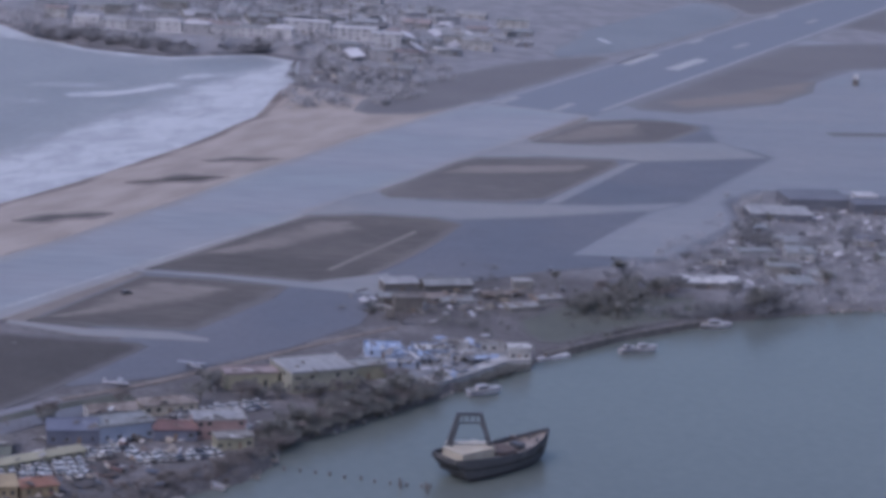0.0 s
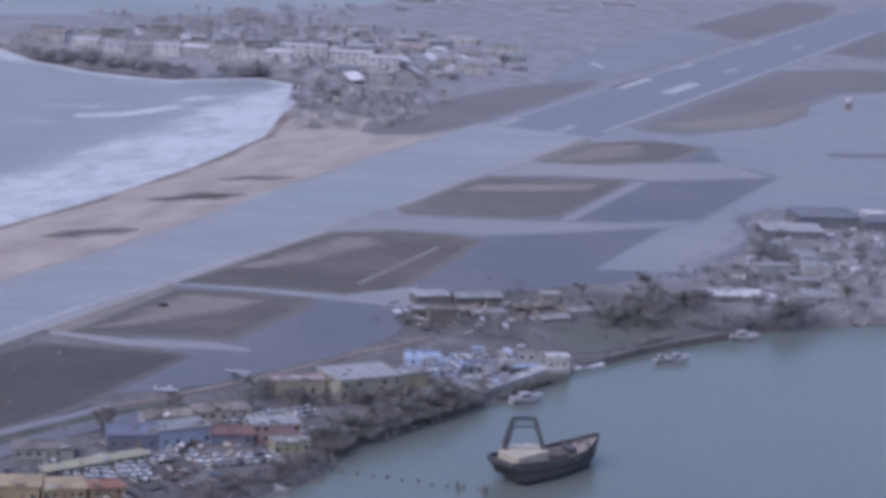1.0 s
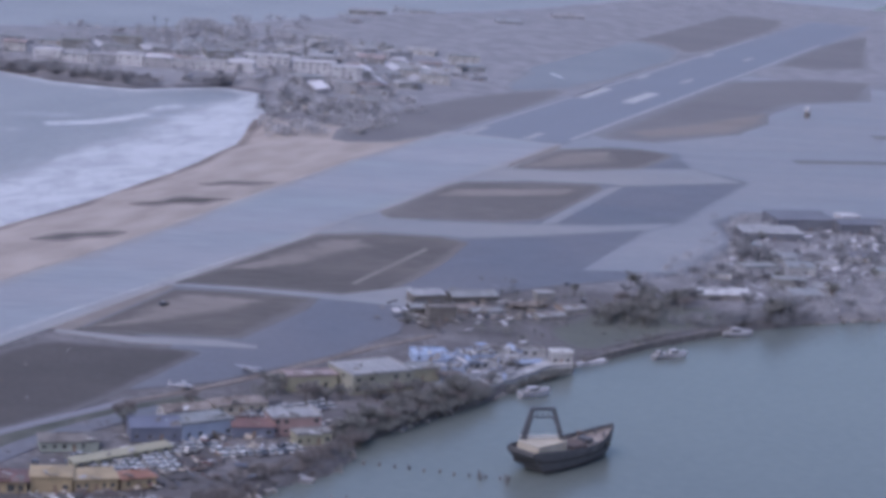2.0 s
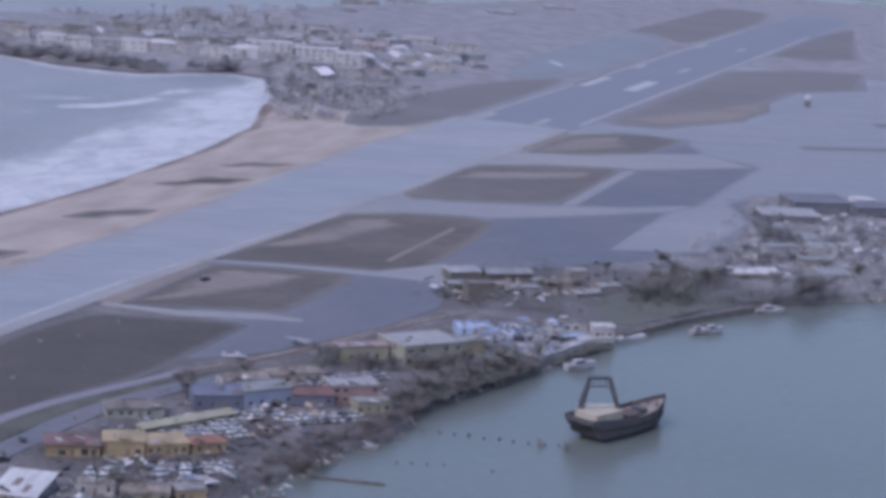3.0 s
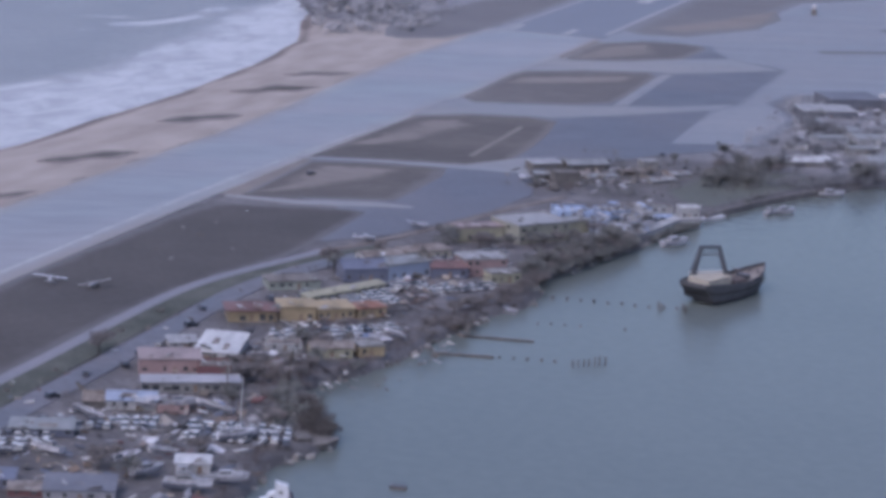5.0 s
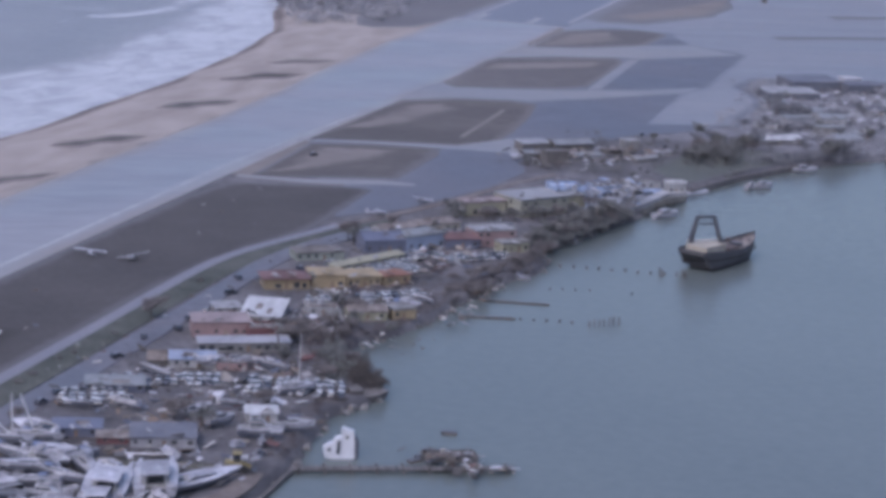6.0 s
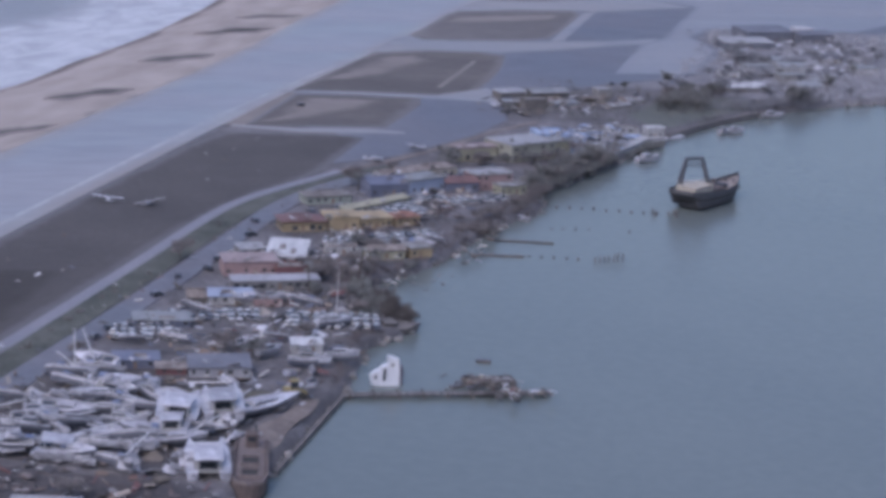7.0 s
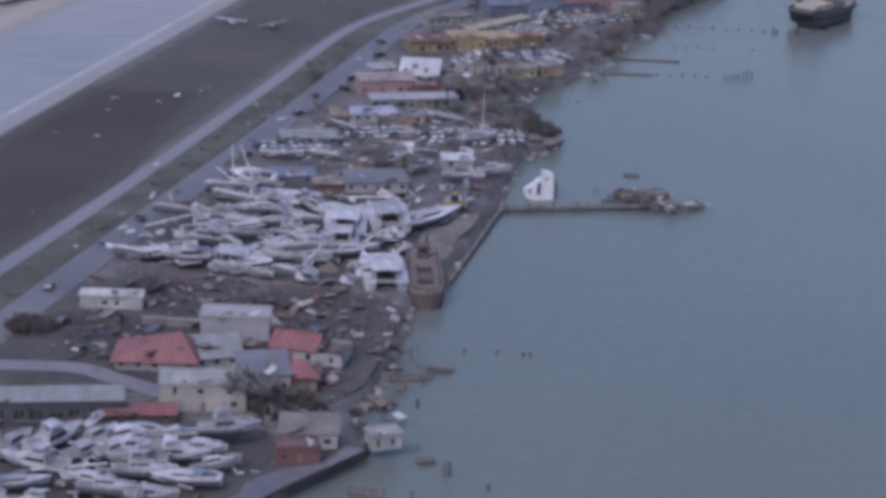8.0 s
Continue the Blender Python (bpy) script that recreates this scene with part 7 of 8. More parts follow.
# ---- parked cars ----
white_car, dark_car = car("white hire car parked in a flooded lot", CAR_WHITE), car("dark car stranded in the wreckage", CAR_DARK)
white_spots, dark_spots = [], []
SMALL = Matrix.Diagonal((0.63, 0.63, 0.63, 1))
for (ax, ay), (bx, by), rows, gap in (((-66.0, -44.5), (-52.0, -32.5), 5, 3.4), ((-62.5, -26.5), (-50.5, -18.0), 2, 3.6), ((-49.0, -21.5), (-37.5, -10.0), 2, 3.8), ((-56.0, -62.5), (-44.5, -53.0), 2, 3.8), ((-55.5, 4.5), (-45.0, 21.5), 2, 4.2),
                                      ((-77.4, -136.2), (-60.0, -128.6), 2, 4.0), ((-55.0, -130.5), (-38.5, -126.5), 3, 4.2), ((-80.0, -150), (-70.5, -146), 3, 4.2), ((-64, -70), (-58, -66), 2, 4.2)):
    d = Vector((bx - ax, by - ay))
    n = int(d.length / 1.45)
    side = Vector((-d.y, d.x)).normalized()
    for r, k in itertools.product(range(rows), range(n)):
        if rng.random() < 0.08:
            continue
        p = Vector((ax, ay)) + d * (k + rng.uniform(-0.25, 0.25)) / n + side * gap * 0.72 * r
        m = pose(p.x, p.y, GROUND, 0, 0, math.degrees(math.atan2(side.y, side.x)) + rng.gauss(0, 16) + rng.choice((0, 180))) @ SMALL
        (dark_spots if rng.random() < 0.16 else white_spots).append(m)
for x, y in ((-85, -240), (-80, -238), (-87.2, -226), (-87, -192), (-83.2, -152), (-82.6, -146), (-83, -122), (-84, -108), (-80.6, -100), (-81, -92), (-80.4, -86), (-81.5, -70), (-84.5, -58), (-76, -44), (-74, -247), (-40, 168), (-52, 130), (-30, 150)):
    dark_spots.append(pose(x, y, GROUND + 0.1, rng.uniform(-6, 6), 0, rng.uniform(40, 130)) @ SMALL)
dark_spots.append(pose(-115.5, 81.4, GROUND + 0.1, 0, 0, 70) @ SMALL)
place(white_car, white_spots)
place(dark_car, dark_spots)
plane = light_plane("wrecked white light aircraft flung onto the airfield")
place(plane, [m @ Matrix.Diagonal((0.62, 0.62, 0.62, 1)) for m in (pose(-71.3, 35.7, 2.2, 12, 0, 150), pose(-77.3, 15.9, 2.2, -6, 0, 30), pose(-110.1, -53.2, 2.0, -15, 5, 100), pose(-119.8, -53.6, 2.0, 8, 0, 120))])

loader = thing("wheel_loader", pose(-42.2, -169.8, GROUND, 0, 0, 20), "small yellow wheel loader standing between the wrecks", "loader")
part("body", boxes(((-1.8, -0.8, 0.7), (0.6, 0.8, 1.7)), bevel=0.08), LOADER_YELLOW, loader)
part("cab", boxes(((-0.6, -0.7, 1.7), (0.6, 0.7, 2.9)), bevel=0.06), GLASS_DARK, loader)
part("cab_roof", boxes(((-0.7, -0.8, 2.9), (0.7, 0.8, 3.02)), bevel=0.03), LOADER_YELLOW, loader)
bm = bmesh.new()
for y in (-0.5, 0.5):
    beam(bm, (0.5, y, 1.5), (2.2, y, 0.8), 0.18, 0.28)
part("lift_arm", bm, LOADER_YELLOW, loader)
bm = bmesh.new()
loft(bm, [[(2.1, y, 0.3), (3.0, y, 0.2), (3.0, y, 0.32), (2.3, y, 0.5), (2.2, y, 1.2), (2.1, y, 1.2)] for y in (-1.1, 1.1)])
part("bucket", bm, STEEL_DARK, loader)
for x, y in ((-1.2, -0.9), (-1.2, 0.9), (1.1, -0.9), (1.1, 0.9)):
    bm = bmesh.new()
    tube(bm, (x, y - 0.2, 0.6), (x, y + 0.2, 0.6), 0.6, 0.6, 12)
    part("wheel", bm, RUBBER, loader)

# ---- piers, piles and floating wreckage ----
pier = thing("pier", pose(-36.4, -161.2, 0, 0, 0, 24.6), "long timber pier with a collapsed end", "pier")
part("pier_beam", boxes(((0, -0.8, 0.35), (35, -0.6, 0.6)), ((0, 0.6, 0.35), (35, 0.8, 0.6))), TIMBER, pier)
plank = boxes(((-0.2, -1.0, 0.6), (0.2, 1.0, 0.68)))
plank_data = bpy.data.meshes.new("plank")
plank.to_mesh(plank_data), plank.free()
plank_data.materials.append(TIMBER)
for k in range(78):
    if rng.random() < 0.06:
        continue
    p = new("plank", plank_data)
    p.parent, p.matrix_basis = pier, pose(0.25 + k * 0.45, rng.uniform(-0.06, 0.06), rng.uniform(-0.02, 0.02), 0, 0, rng.uniform(-2, 2))
pile_bm = bmesh.new()
tube(pile_bm, (0, 0, -1.5), (0, 0, 1.0), 0.2, 0.18, 8)
pile_data = bpy.data.meshes.new("mooring_post")
pile_bm.to_mesh(pile_data), pile_bm.free()
pile_data.materials.append(TIMBER)
for k, s in itertools.product(range(9), (-0.95, 0.95)):
    p = new("mooring_post", pile_data)
    p.parent, p.matrix_basis = pier, pose(1 + k * 4.1, s, 0.1, rng.uniform(-4, 4), rng.uniform(-4, 4), 0)
hut = house("pier_hut", (-18.0, -150.2), (-10.4, -146.4), 3.6, 1.4, "none", TIMBER, RUST_ROOF, "collapsed timber hut at the end of the pier", "hut", rise=0.9, base=0.7, every=3, size=(0.8, 0.7), door=False)
scatter_debris("pier_wreckage", [(-13, -149, 7, 3), (-9, -152, 4, 3), (-16, -147, 4, 3)], 70, "splintered boards and pale scraps round the pier end", DEBRIS, 31, z=0.7, pile=1.2)
for x, y, l, w, r in ((-18.9, -132.5, 2.6, 1.3, 10), (-19.1, -143.0, 2.8, 1.6, 5), (-19.6, -146.0, 2.6, 1.2, 40), (-20.2, -148.5, 2.4, 1.2, 50)):
    f = thing("pontoon", pose(x, y, 0.05, 0, 0, r), "dark float broken loose from the pier", "pontoon", "loose floats")
    part("float", boxes(((-l / 2, -w / 2, -0.2), (l / 2, w / 2, 0.35)), bevel=0.06), TIMBER, f)
    part("decking", boxes(((-l / 2 + 0.1, -w / 2 + 0.1, 0.35), (l / 2 - 0.1, w / 2 - 0.1, 0.42))), STEEL_DARK, f)


def pile_at(x, y, top, r=0.2, group="standing piles"):
    bm = bmesh.new()
    tube(bm, (0, 0, -1.5), (rng.uniform(-0.15, 0.15), rng.uniform(-0.15, 0.15), top), r, r * 0.85, 8)
    ob = tagged(mesh_object("mooring_post", bm, TIMBER), "dark wooden post standing in the water", "mooring_post", group)
    ob.matrix_basis = pose(x, y, 0)
    return ob


for k in range(10):
    pile_at(-27.5 + k * 2.85, -5.8 + k * 0.55 + rng.uniform(-0.3, 0.3), rng.uniform(0.4, 0.8), 0.28, "piles of the lost jetty")
for x, y in ((-5.5, -2.6), (-4.9, -3.6), (-0.5, -2.0), (0.3, -3.4), (-0.2, -0.8)):
    pile_at(x, y, rng.uniform(1.0, 1.9), 0.2, "piles of the lost jetty")
for k in range(7):
    pile_at(-11.0 + k * 0.85, -54.4 + k * 0.7, rng.uniform(1.2, 2.1), 0.18, "piles of the lost jetty")
for k in range(9):
    pile_at(-35 + k * 2.5, -57.2 + k * 0.58, rng.uniform(0.3, 0.6), 0.26, "piles of the lost jetty")
for x, y, h in ((-21.1, -265.0, 2.2), (-20.6, -264.4, 1.7), (-27.8, -225.5, 0.7), (-23.4, -224.4, 0.7), (-19.9, -224.3, 0.8), (-19.0, -223.8, 0.7), (-23.3, -271.3, 1.0), (-15.3, -267.1, 1.0), (-31.8, -241, 1.6), (-32.6, -244, 1.8), (-30.2, -238, 1.2), (-8.2, -23.2, 0.5), (-19.9, -25.7, 0.4), (-17, -24.6, 0.4), (-22.5, -26.5, 0.4), (-25, -27.5, 0.4), (-33.6, -230.6, 2.0), (-25.8, -258.5, 0.7), (-29, -246, 1.4)):
    pile_at(x, y, h, 0.2)
for (ax, ay), (bx, by), w in (((-36, -44), (-22.2, -41.0), 0.5), ((-37, -58.4), (-26, -55.6), 0.7)):
    d = Vector((bx - ax, by - ay))
    j = thing("jetty", pose(ax, ay, 0, 0, 0, math.degrees(math.atan2(d.y, d.x))), "half-drowned timber jetty, most boards gone", "jetty")
    part("beam", boxes(((0, -w / 2, 0.05), (d.length, -w / 2 + 0.2, 0.3)), ((0, w / 2 - 0.2, 0.05), (d.length, w / 2, 0.3))), TIMBER, j)
    for k in range(int(d.length / 0.5)):
        if rng.random() < 0.75:
            p = new("plank", plank_data)
            p.parent, p.matrix_basis = j, pose(0.3 + k * 0.5, 0, -0.3, 0, 0, rng.uniform(-5, 5)) @ Matrix.Diagonal((1, w / 2, 1, 1))
for x, y, l, w, r in ((-33.6, -237.5, 5, 1.6, 20), (-30.5, -236, 2.2, 1.2, 5), (-29.2, -232.8, 3.6, 1.4, 15), (-33, -247, 3, 1.5, 60), (-24, -262, 2.2, 1.0, 30), (-28.4, -272.5, 4.2, 1.6, 12)):
    f = thing("dock_section", pose(x, y, 0.3, rng.uniform(-8, 8), rng.uniform(-5, 5), r), "broken timber dock section awash by the shore", "dock", "broken dock sections")
    part("frame", boxes(((-l / 2, -w / 2, -0.1), (l / 2, -w / 2 + 0.15, 0.2)), ((-l / 2, w / 2 - 0.15, -0.1), (l / 2, w / 2, 0.2))), TIMBER, f)
    for k in range(int(l / 0.5)):
        p = new("plank", plank_data)
        p.parent, p.matrix_basis = f, pose(-l / 2 + 0.25 + k * 0.5, 0, -0.4) @ Matrix.Diagonal((1, w / 2, 1, 1))
seawall = slab("seawall", [(-36.3, -199.8), (-35.7, -199.8), (-35.9, -161.5), (-36.5, -161.5)], 0.7, 2.2, TIMBER, "dark sheet-piled seawall below the slipway", "wall")
slab("slipway", rounded([(-42.6, -195), (-40, -197.5), (-37.6, -193), (-38.6, -184), (-37.4, -175), (-38.2, -168), (-41.4, -172), (-41, -179), (-44, -186)], 2), 2.03, 0.4, EARTH, "bare brown slipway between boatyard and water", "slipway")

# ---- trees and scrub ----
rng = random.Random(5)


def spin(x, y, z=GROUND - 0.1, s=1.0):
    return pose(x, y, z, 0, 0, rng.uniform(0, 360)) @ Matrix.Diagonal((s, s, s * rng.uniform(0.85, 1.1), 1))


dark_trees = [tree(6.5, 3.2, "storm-battered broadleaf tree with torn dark crown", LEAF_GREY, 620, 3), tree(5.5, 3.0, "wind-stripped tree with brown scorched leaves", LEAF_BROWN, 520, 4, 0.3), tree(8.5, 2.4, "tall narrow dark tree rising over the houses", LEAF, 560, 5, 0.1), tree(6.0, 3.2, "storm-torn slate-grey tree between the settlement houses", LEAF_SLATE_HAZE, 560, 10)]
bushes = [shrub(2.6, 2.2, "dense dark waterside scrub at the lagoon edge", LEAF, 520, 6), shrub(2.0, 1.9, "scorched brown scrub at the lagoon edge", LEAF_BROWN, 420, 8), shrub(3.0, 2.2, "dark sodden shrub torn by the storm", LEAF_WEED, 520, 9)]
tree_spots = {0: [], 1: [], 2: [], 3: []}
bush_spots = {0: [], 1: [], 2: []}
# the thick grove in front of the olive buildings
for _ in range(34):
    k = rng.random()
    x, y = -35.5 + 12.5 * k + rng.uniform(-3.0, 1.2), 6 + 47 * k + rng.uniform(-3, 3)
    tree_spots[rng.choice((0, 0, 1))].append(spin(x, y, GROUND - 0.3, rng.uniform(0.45, 0.72)))
for _ in range(105):
    k = rng.random()
    x, y = -34.6 + 13 * k + rng.uniform(-4.0, 1.0), 4 + 48 * k + rng.uniform(-2, 2)
    bush_spots[0].append(spin(x, y, 1.3, rng.uniform(0.45, 0.95)))
grove = [(-34.8 + 13 * k + rng.uniform(-5.0, 0.8), 4 + 48 * k + rng.uniform(-3, 3), 1.4, rng.uniform(1.6, 3.6), rng.uniform(1.0, 2.0)) for k in (rng.random() for _ in range(190))]
woods("grove_scrub", grove[::2], "tangled dark undergrowth of the waterside grove", LEAF, 54, False, 0.3, 0.9, 36, 0.07)
woods("grove_scrub", grove[1::2], "brown wind-torn undergrowth of the waterside grove", LEAF_BROWN, 55, False, 0.3, 0.9, 36, 0.07)
for x, y in ((-48.5, 25), (-51, 25.5), (-33, 52), (-59, 25), (-31, 55)):
    tree_spots[rng.choice((0, 1, 1))].append(spin(x, y, GROUND - 0.2, rng.uniform(0.45, 0.62)))
for x, y in ((-85.1, -242.2), (-84, -242.8), (-82.9, -242.4), (-81.6, -241.4), (-83.6, -241), (-43.2, -259.5), (-41.3, -258.8), (-40.2, -257.3), (-44.6, -259.6), (-42.2, -257.6), (-43.6, -258.2), (-41.8, -260.2), (-39.6, -259)):
    bush_spots[2].append(spin(x, y, 1.9, rng.uniform(0.6, 0.85)))
for x, y, s in ((-23.9, 175, 0.6), (-34.3, 156, 0.45), (-23.2, 176.2, 0.5)):
    tree_spots[2].append(spin(x, y, GROUND - 0.2, s))
for _ in range(24):
    k = rng.random()
    bush_spots[0].append(spin(-21.5 + 7.4 * k + rng.uniform(-0.2, 0.5), 57 + 28 * k, 0.3, rng.uniform(0.5, 0.75)))
for x, y in ((-46, 27), (-40, 33), (-35, 43), (-42.6, 31.4), (-40.0, 34.4), (-37.6, 37.4), (-35.4, 40.4), (-47.4, 28.6), (-52.6, 27.4)):
    tree_spots[rng.choice((0, 0, 1))].append(spin(x, y, GROUND - 0.2, rng.uniform(0.4, 0.58)))
woods("lawn_scrub", [(rng.gauss(-13, 5), rng.gauss(143, 11), 1.7, rng.uniform(1.2, 2.6), rng.uniform(1.2, 2.2)) for _ in range(70)], "dark storm-torn scrub at the edge of the lawn", LEAF_GREY, 70, False)
for _ in range(12):
    tree_spots[0].append(spin(rng.uniform(-20, -6), rng.uniform(128, 160), GROUND - 0.2, rng.uniform(0.55, 0.8)))
# round the rubble quarter and lagoon settlement
for x, y, k in ((-50, 96, 1), (-60, 100, 0), (-72.8, -16, 2), (-75, -13, 1), (-66, -6, 1), (-70, 6, 1), (-58, 16, 0), (-60, 24, 0), (-52, 22, 1), (-88, -95, 1), (-54, -74, 1), (-57.5, -73, 0), (-51.5, -83, 0), (-55, -86, 1), (-59.5, -100, 1), (-47.5, -258.5, 0), (-50, -254.5, 1), (-46, -255, 0), (-74, -224, 1), (-58, -224, 1), (-82, -163, 1), (-55, -152, 0), (-60, -151, 1), (-50, -137, 1), (-45, -118, 1), (-55, -112, 0)):
    tree_spots[k].append(spin(x, y, s=rng.uniform(0.6, 1.0) * (0.62 if y > 90 else 0.8)))
for _ in range(30):
    x, y = rng.uniform(-24, 34), rng.uniform(122, 280)
    if inside(np.array([x]), np.array([y]), LAGOON_SHORE + SEA_SHORE)[0] and shore_distance(np.array([x]), np.array([y]), LAGOON_SHORE)[0] > 2.5 and x > -24 + max(0, y - 190) * 0.1:
        tree_spots[rng.choice((0, 0, 1, 1, 2))].append(spin(x, y, s=rng.uniform(0.4, 0.62)))
far_growth = []
for _ in range(420):
    x, y = rng.uniform(-430, -190), rng.uniform(352, 700)
    if x + 0.62 * y > 100 or not inside(np.array([x]), np.array([y]), LAGOON_SHORE + SEA_SHORE)[0] or shore_distance(np.array([x]), np.array([y]), SEA_SHORE)[0] < 8:
        continue
    if y < 400 and x > -186 or x > -172 - (y - 352) * 0.1 - 20 and y > 470:
        continue
    z = 2.0 + min(max((y - 430) / 90, 0), 1) * min(max((-215 - x) / 60, 0), 1) * 3 + min(max((y - 640) / 200, 0), 1) * min(max((-330 - x) / 60, 0), 1) * 4
    far_growth.append((x, y, z - 0.3, rng.uniform(3.2, 5.5), rng.uniform(3.6, 6.4)))
for _ in range(110):
    x, y = rng.uniform(-475, -300), rng.uniform(620, 900)
    if not inside(np.array([x]), np.array([y]), LAGOON_SHORE + SEA_SHORE)[0] or x > -350 and y > 740:
        continue
    far_growth.append((x, y, 2.5 + min(max((y - 640) / 200, 0), 1) * min(max((-330 - x) / 60, 0), 1) * 4, rng.uniform(4, 7), rng.uniform(5, 9)))
front_growth = []
for _ in range(120):
    x = rng.uniform(-412, -300)
    front_growth.append((x, 460 + rng.uniform(0, 18) + max(0, (x + 325) * 1.2), 1.9, rng.uniform(2.5, 4.5), rng.uniform(2, 3.5)))
for _ in range(60):
    x, y = rng.uniform(-268, -206), rng.uniform(424, 476)
    if inside(np.array([x]), np.array([y]), LAGOON_SHORE + SEA_SHORE)[0] and x + 0.35 * (y - 424) > -262:
        front_growth.append((x, y, 1.9, rng.uniform(1.5, 3.6), rng.uniform(1.5, 3.6)))
# headland growth in leaf colours paled to stand in for haze
woods("headland_woods", front_growth, "grey torn scrub along the rocky headland shore", LEAF_SHORE_HAZE, 69, False, 0.15, 0.7, 40, 0.12)
woods("headland_woods", far_growth[::2], "dense wind-torn woods over the far headland, paled for haze", LEAF_HAZE, 61, False, 0.1, 0.6, 44, 0.13)
woods("headland_woods", far_growth[1::2], "scrub over the far headland, paled for haze", LEAF_HAZE, 62, False, 0.1, 0.6, 44, 0.13)
for _ in range(46):
    x, y = rng.uniform(-16, 60), rng.uniform(165, 320)
    if shore_distance(np.array([x]), np.array([y]), LAGOON_SHORE)[0] > 4 and inside(np.array([x]), np.array([y]), LAGOON_SHORE + SEA_SHORE)[0]:
        tree_spots[rng.choice((0, 0, 1))].append(spin(x, y, s=rng.uniform(0.35, 0.6)))
for _ in range(24):
    x, y = rng.uniform(-22, -4), rng.uniform(128, 168)
    if x < -26 + (y - 100) * 0.42:
        tree_spots[rng.choice((0, 0, 1))].append(spin(x, y, s=rng.uniform(0.5, 0.75)))
tree_spots[2].append(spin(-74.9, -10.7, s=0.5))
# trees and brown shrubs on the bank below the car parks
for _ in range(34):
    k = rng.random()
    bush_spots[1].append(spin(-37.5 + 6.0 * k + rng.uniform(-5.5, 0.5), -52 + 58 * k + rng.uniform(-2, 2), 1.5, rng.uniform(0.5, 0.95)))
for x, y in ((-38.4, -30.0), (-36.6, -24.0), (-35.0, -17.4), (-33.4, -9.6), (-34.6, -2.0), (-40.0, -36.0)):
    tree_spots[1].append(spin(x, y, GROUND - 0.3, rng.uniform(0.42, 0.6)))
# growth behind the quayside houses and beside the street
for x, y, s in ((-45.4, -257.6, 0.6), (-43.6, -256.4, 0.7), (-41.6, -255.4, 0.62), (-40.0, -256.2, 0.5), (-84.6, -242.6, 0.42), (-82.6, -242.0, 0.46)):
    bush_spots[2].append(spin(x, y, 1.9, s * 1.5))
# brown scrub and trees between the pink and the olive houses
for x, y in ((-60.0, -97.0), (-57.4, -98.0), (-55.2, -97.2), (-52.6, -96.0), (-50.8, -92.6), (-58.2, -93.4), (-55.4, -92.0), (-59.8, -89.0), (-51.0, -86.6), (-63.2, -92.0)):
    tree_spots[1].append(spin(x, y, s=rng.uniform(0.42, 0.66)))
woods("low_scrub", [(rng.uniform(-63, -48), rng.uniform(-101, -84), 1.9, rng.uniform(0.6, 1.7), rng.uniform(0.7, 1.6)) for _ in range(60)], "brown torn scrub between the pink and olive houses", LEAF_RUST, 56, False)
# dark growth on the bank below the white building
woods("shore_scrub", [(4 + 24 * k + rng.uniform(-9, 0.5), 141 + 31 * k + rng.uniform(-4, 4), 1.6, rng.uniform(1.4, 3.2), rng.uniform(1.2, 2.6)) for k in (rng.random() for _ in range(95))], "dark torn scrub on the bank below the white building", LEAF_SLATE_HAZE, 57, False)
for x, y in ((17.2, 160), (19.0, 163), (20.6, 165.6), (15.8, 164), (21.0, 170), (-10, 243), (-6, 238), (-2, 234), (3, 228), (-8, 250), (-1, 243)):
    tree_spots[0].append(spin(x, y, s=rng.uniform(0.6, 0.85)))
# scrub along the lagoon shore
for (ax, ay), (bx, by) in zip(LAGOON_SHORE[4:36], LAGOON_SHORE[5:37]):
    if -199.5 <= ay <= -161 or 44 <= ay < 92:
        continue
    span = math.hypot(bx - ax, by - ay)
    for k in range(int(span / 2.2)):
        if rng.random() < 0.45:
            f = rng.random()
            bush_spots[rng.choice((0, 1, 1))].append(spin(ax + (bx - ax) * f - rng.uniform(0.3, 4.5), ay + (by - ay) * f, 1.0, rng.uniform(0.3, 0.75)))
for x, y in ((-44, -112), (-47, -108), (-49, -105), (-45, -104), (-50, -99), (-47, -115), (-52, -104), (-43.5, -117.5)):
    bush_spots[rng.choice((0, 1))].append(spin(x, y, 1.5, rng.uniform(0.8, 1.1)))
point_growth = []
for _ in range(130):
    k, w = rng.random() ** 0.7, rng.uniform(-0.7, 0.5)
    point_growth.append((-46 + 10 * k + (4.4 - 1.8 * k) * w, -104 - 15 * k + (3.4 - 1.4 * k) * w, 0.8 + 0.8 * rng.random(), rng.uniform(1.0, 2.5), rng.uniform(1.0, 2.0)))
woods("shore_scrub", point_growth, "matted brown scrub and weed heaped on the low rocky point", LEAF_WEED, 58, False)
for _ in range(26):
    bush_spots[1].append(spin(rng.uniform(-92.4, -89.5), rng.uniform(-300, -60), 1.9, rng.uniform(0.25, 0.5)))
woods("low_scrub", [(rng.uniform(-82, -44), rng.uniform(-262, 20), 1.9, rng.uniform(0.7, 1.6), rng.uniform(0.7, 1.7)) for _ in range(130)], "low torn scrub between the wrecked buildings", LEAF_BROWN, 63, False)
# settlement scrub shares the haze-paled leaf colour
woods("low_scrub", [(rng.uniform(-22, 55), rng.uniform(170, 318), 1.9, rng.uniform(1.5, 3.5), rng.uniform(1.5, 3.0)) for _ in range(190)], "grey torn scrub between the settlement houses", LEAF_HAZE, 64, False)
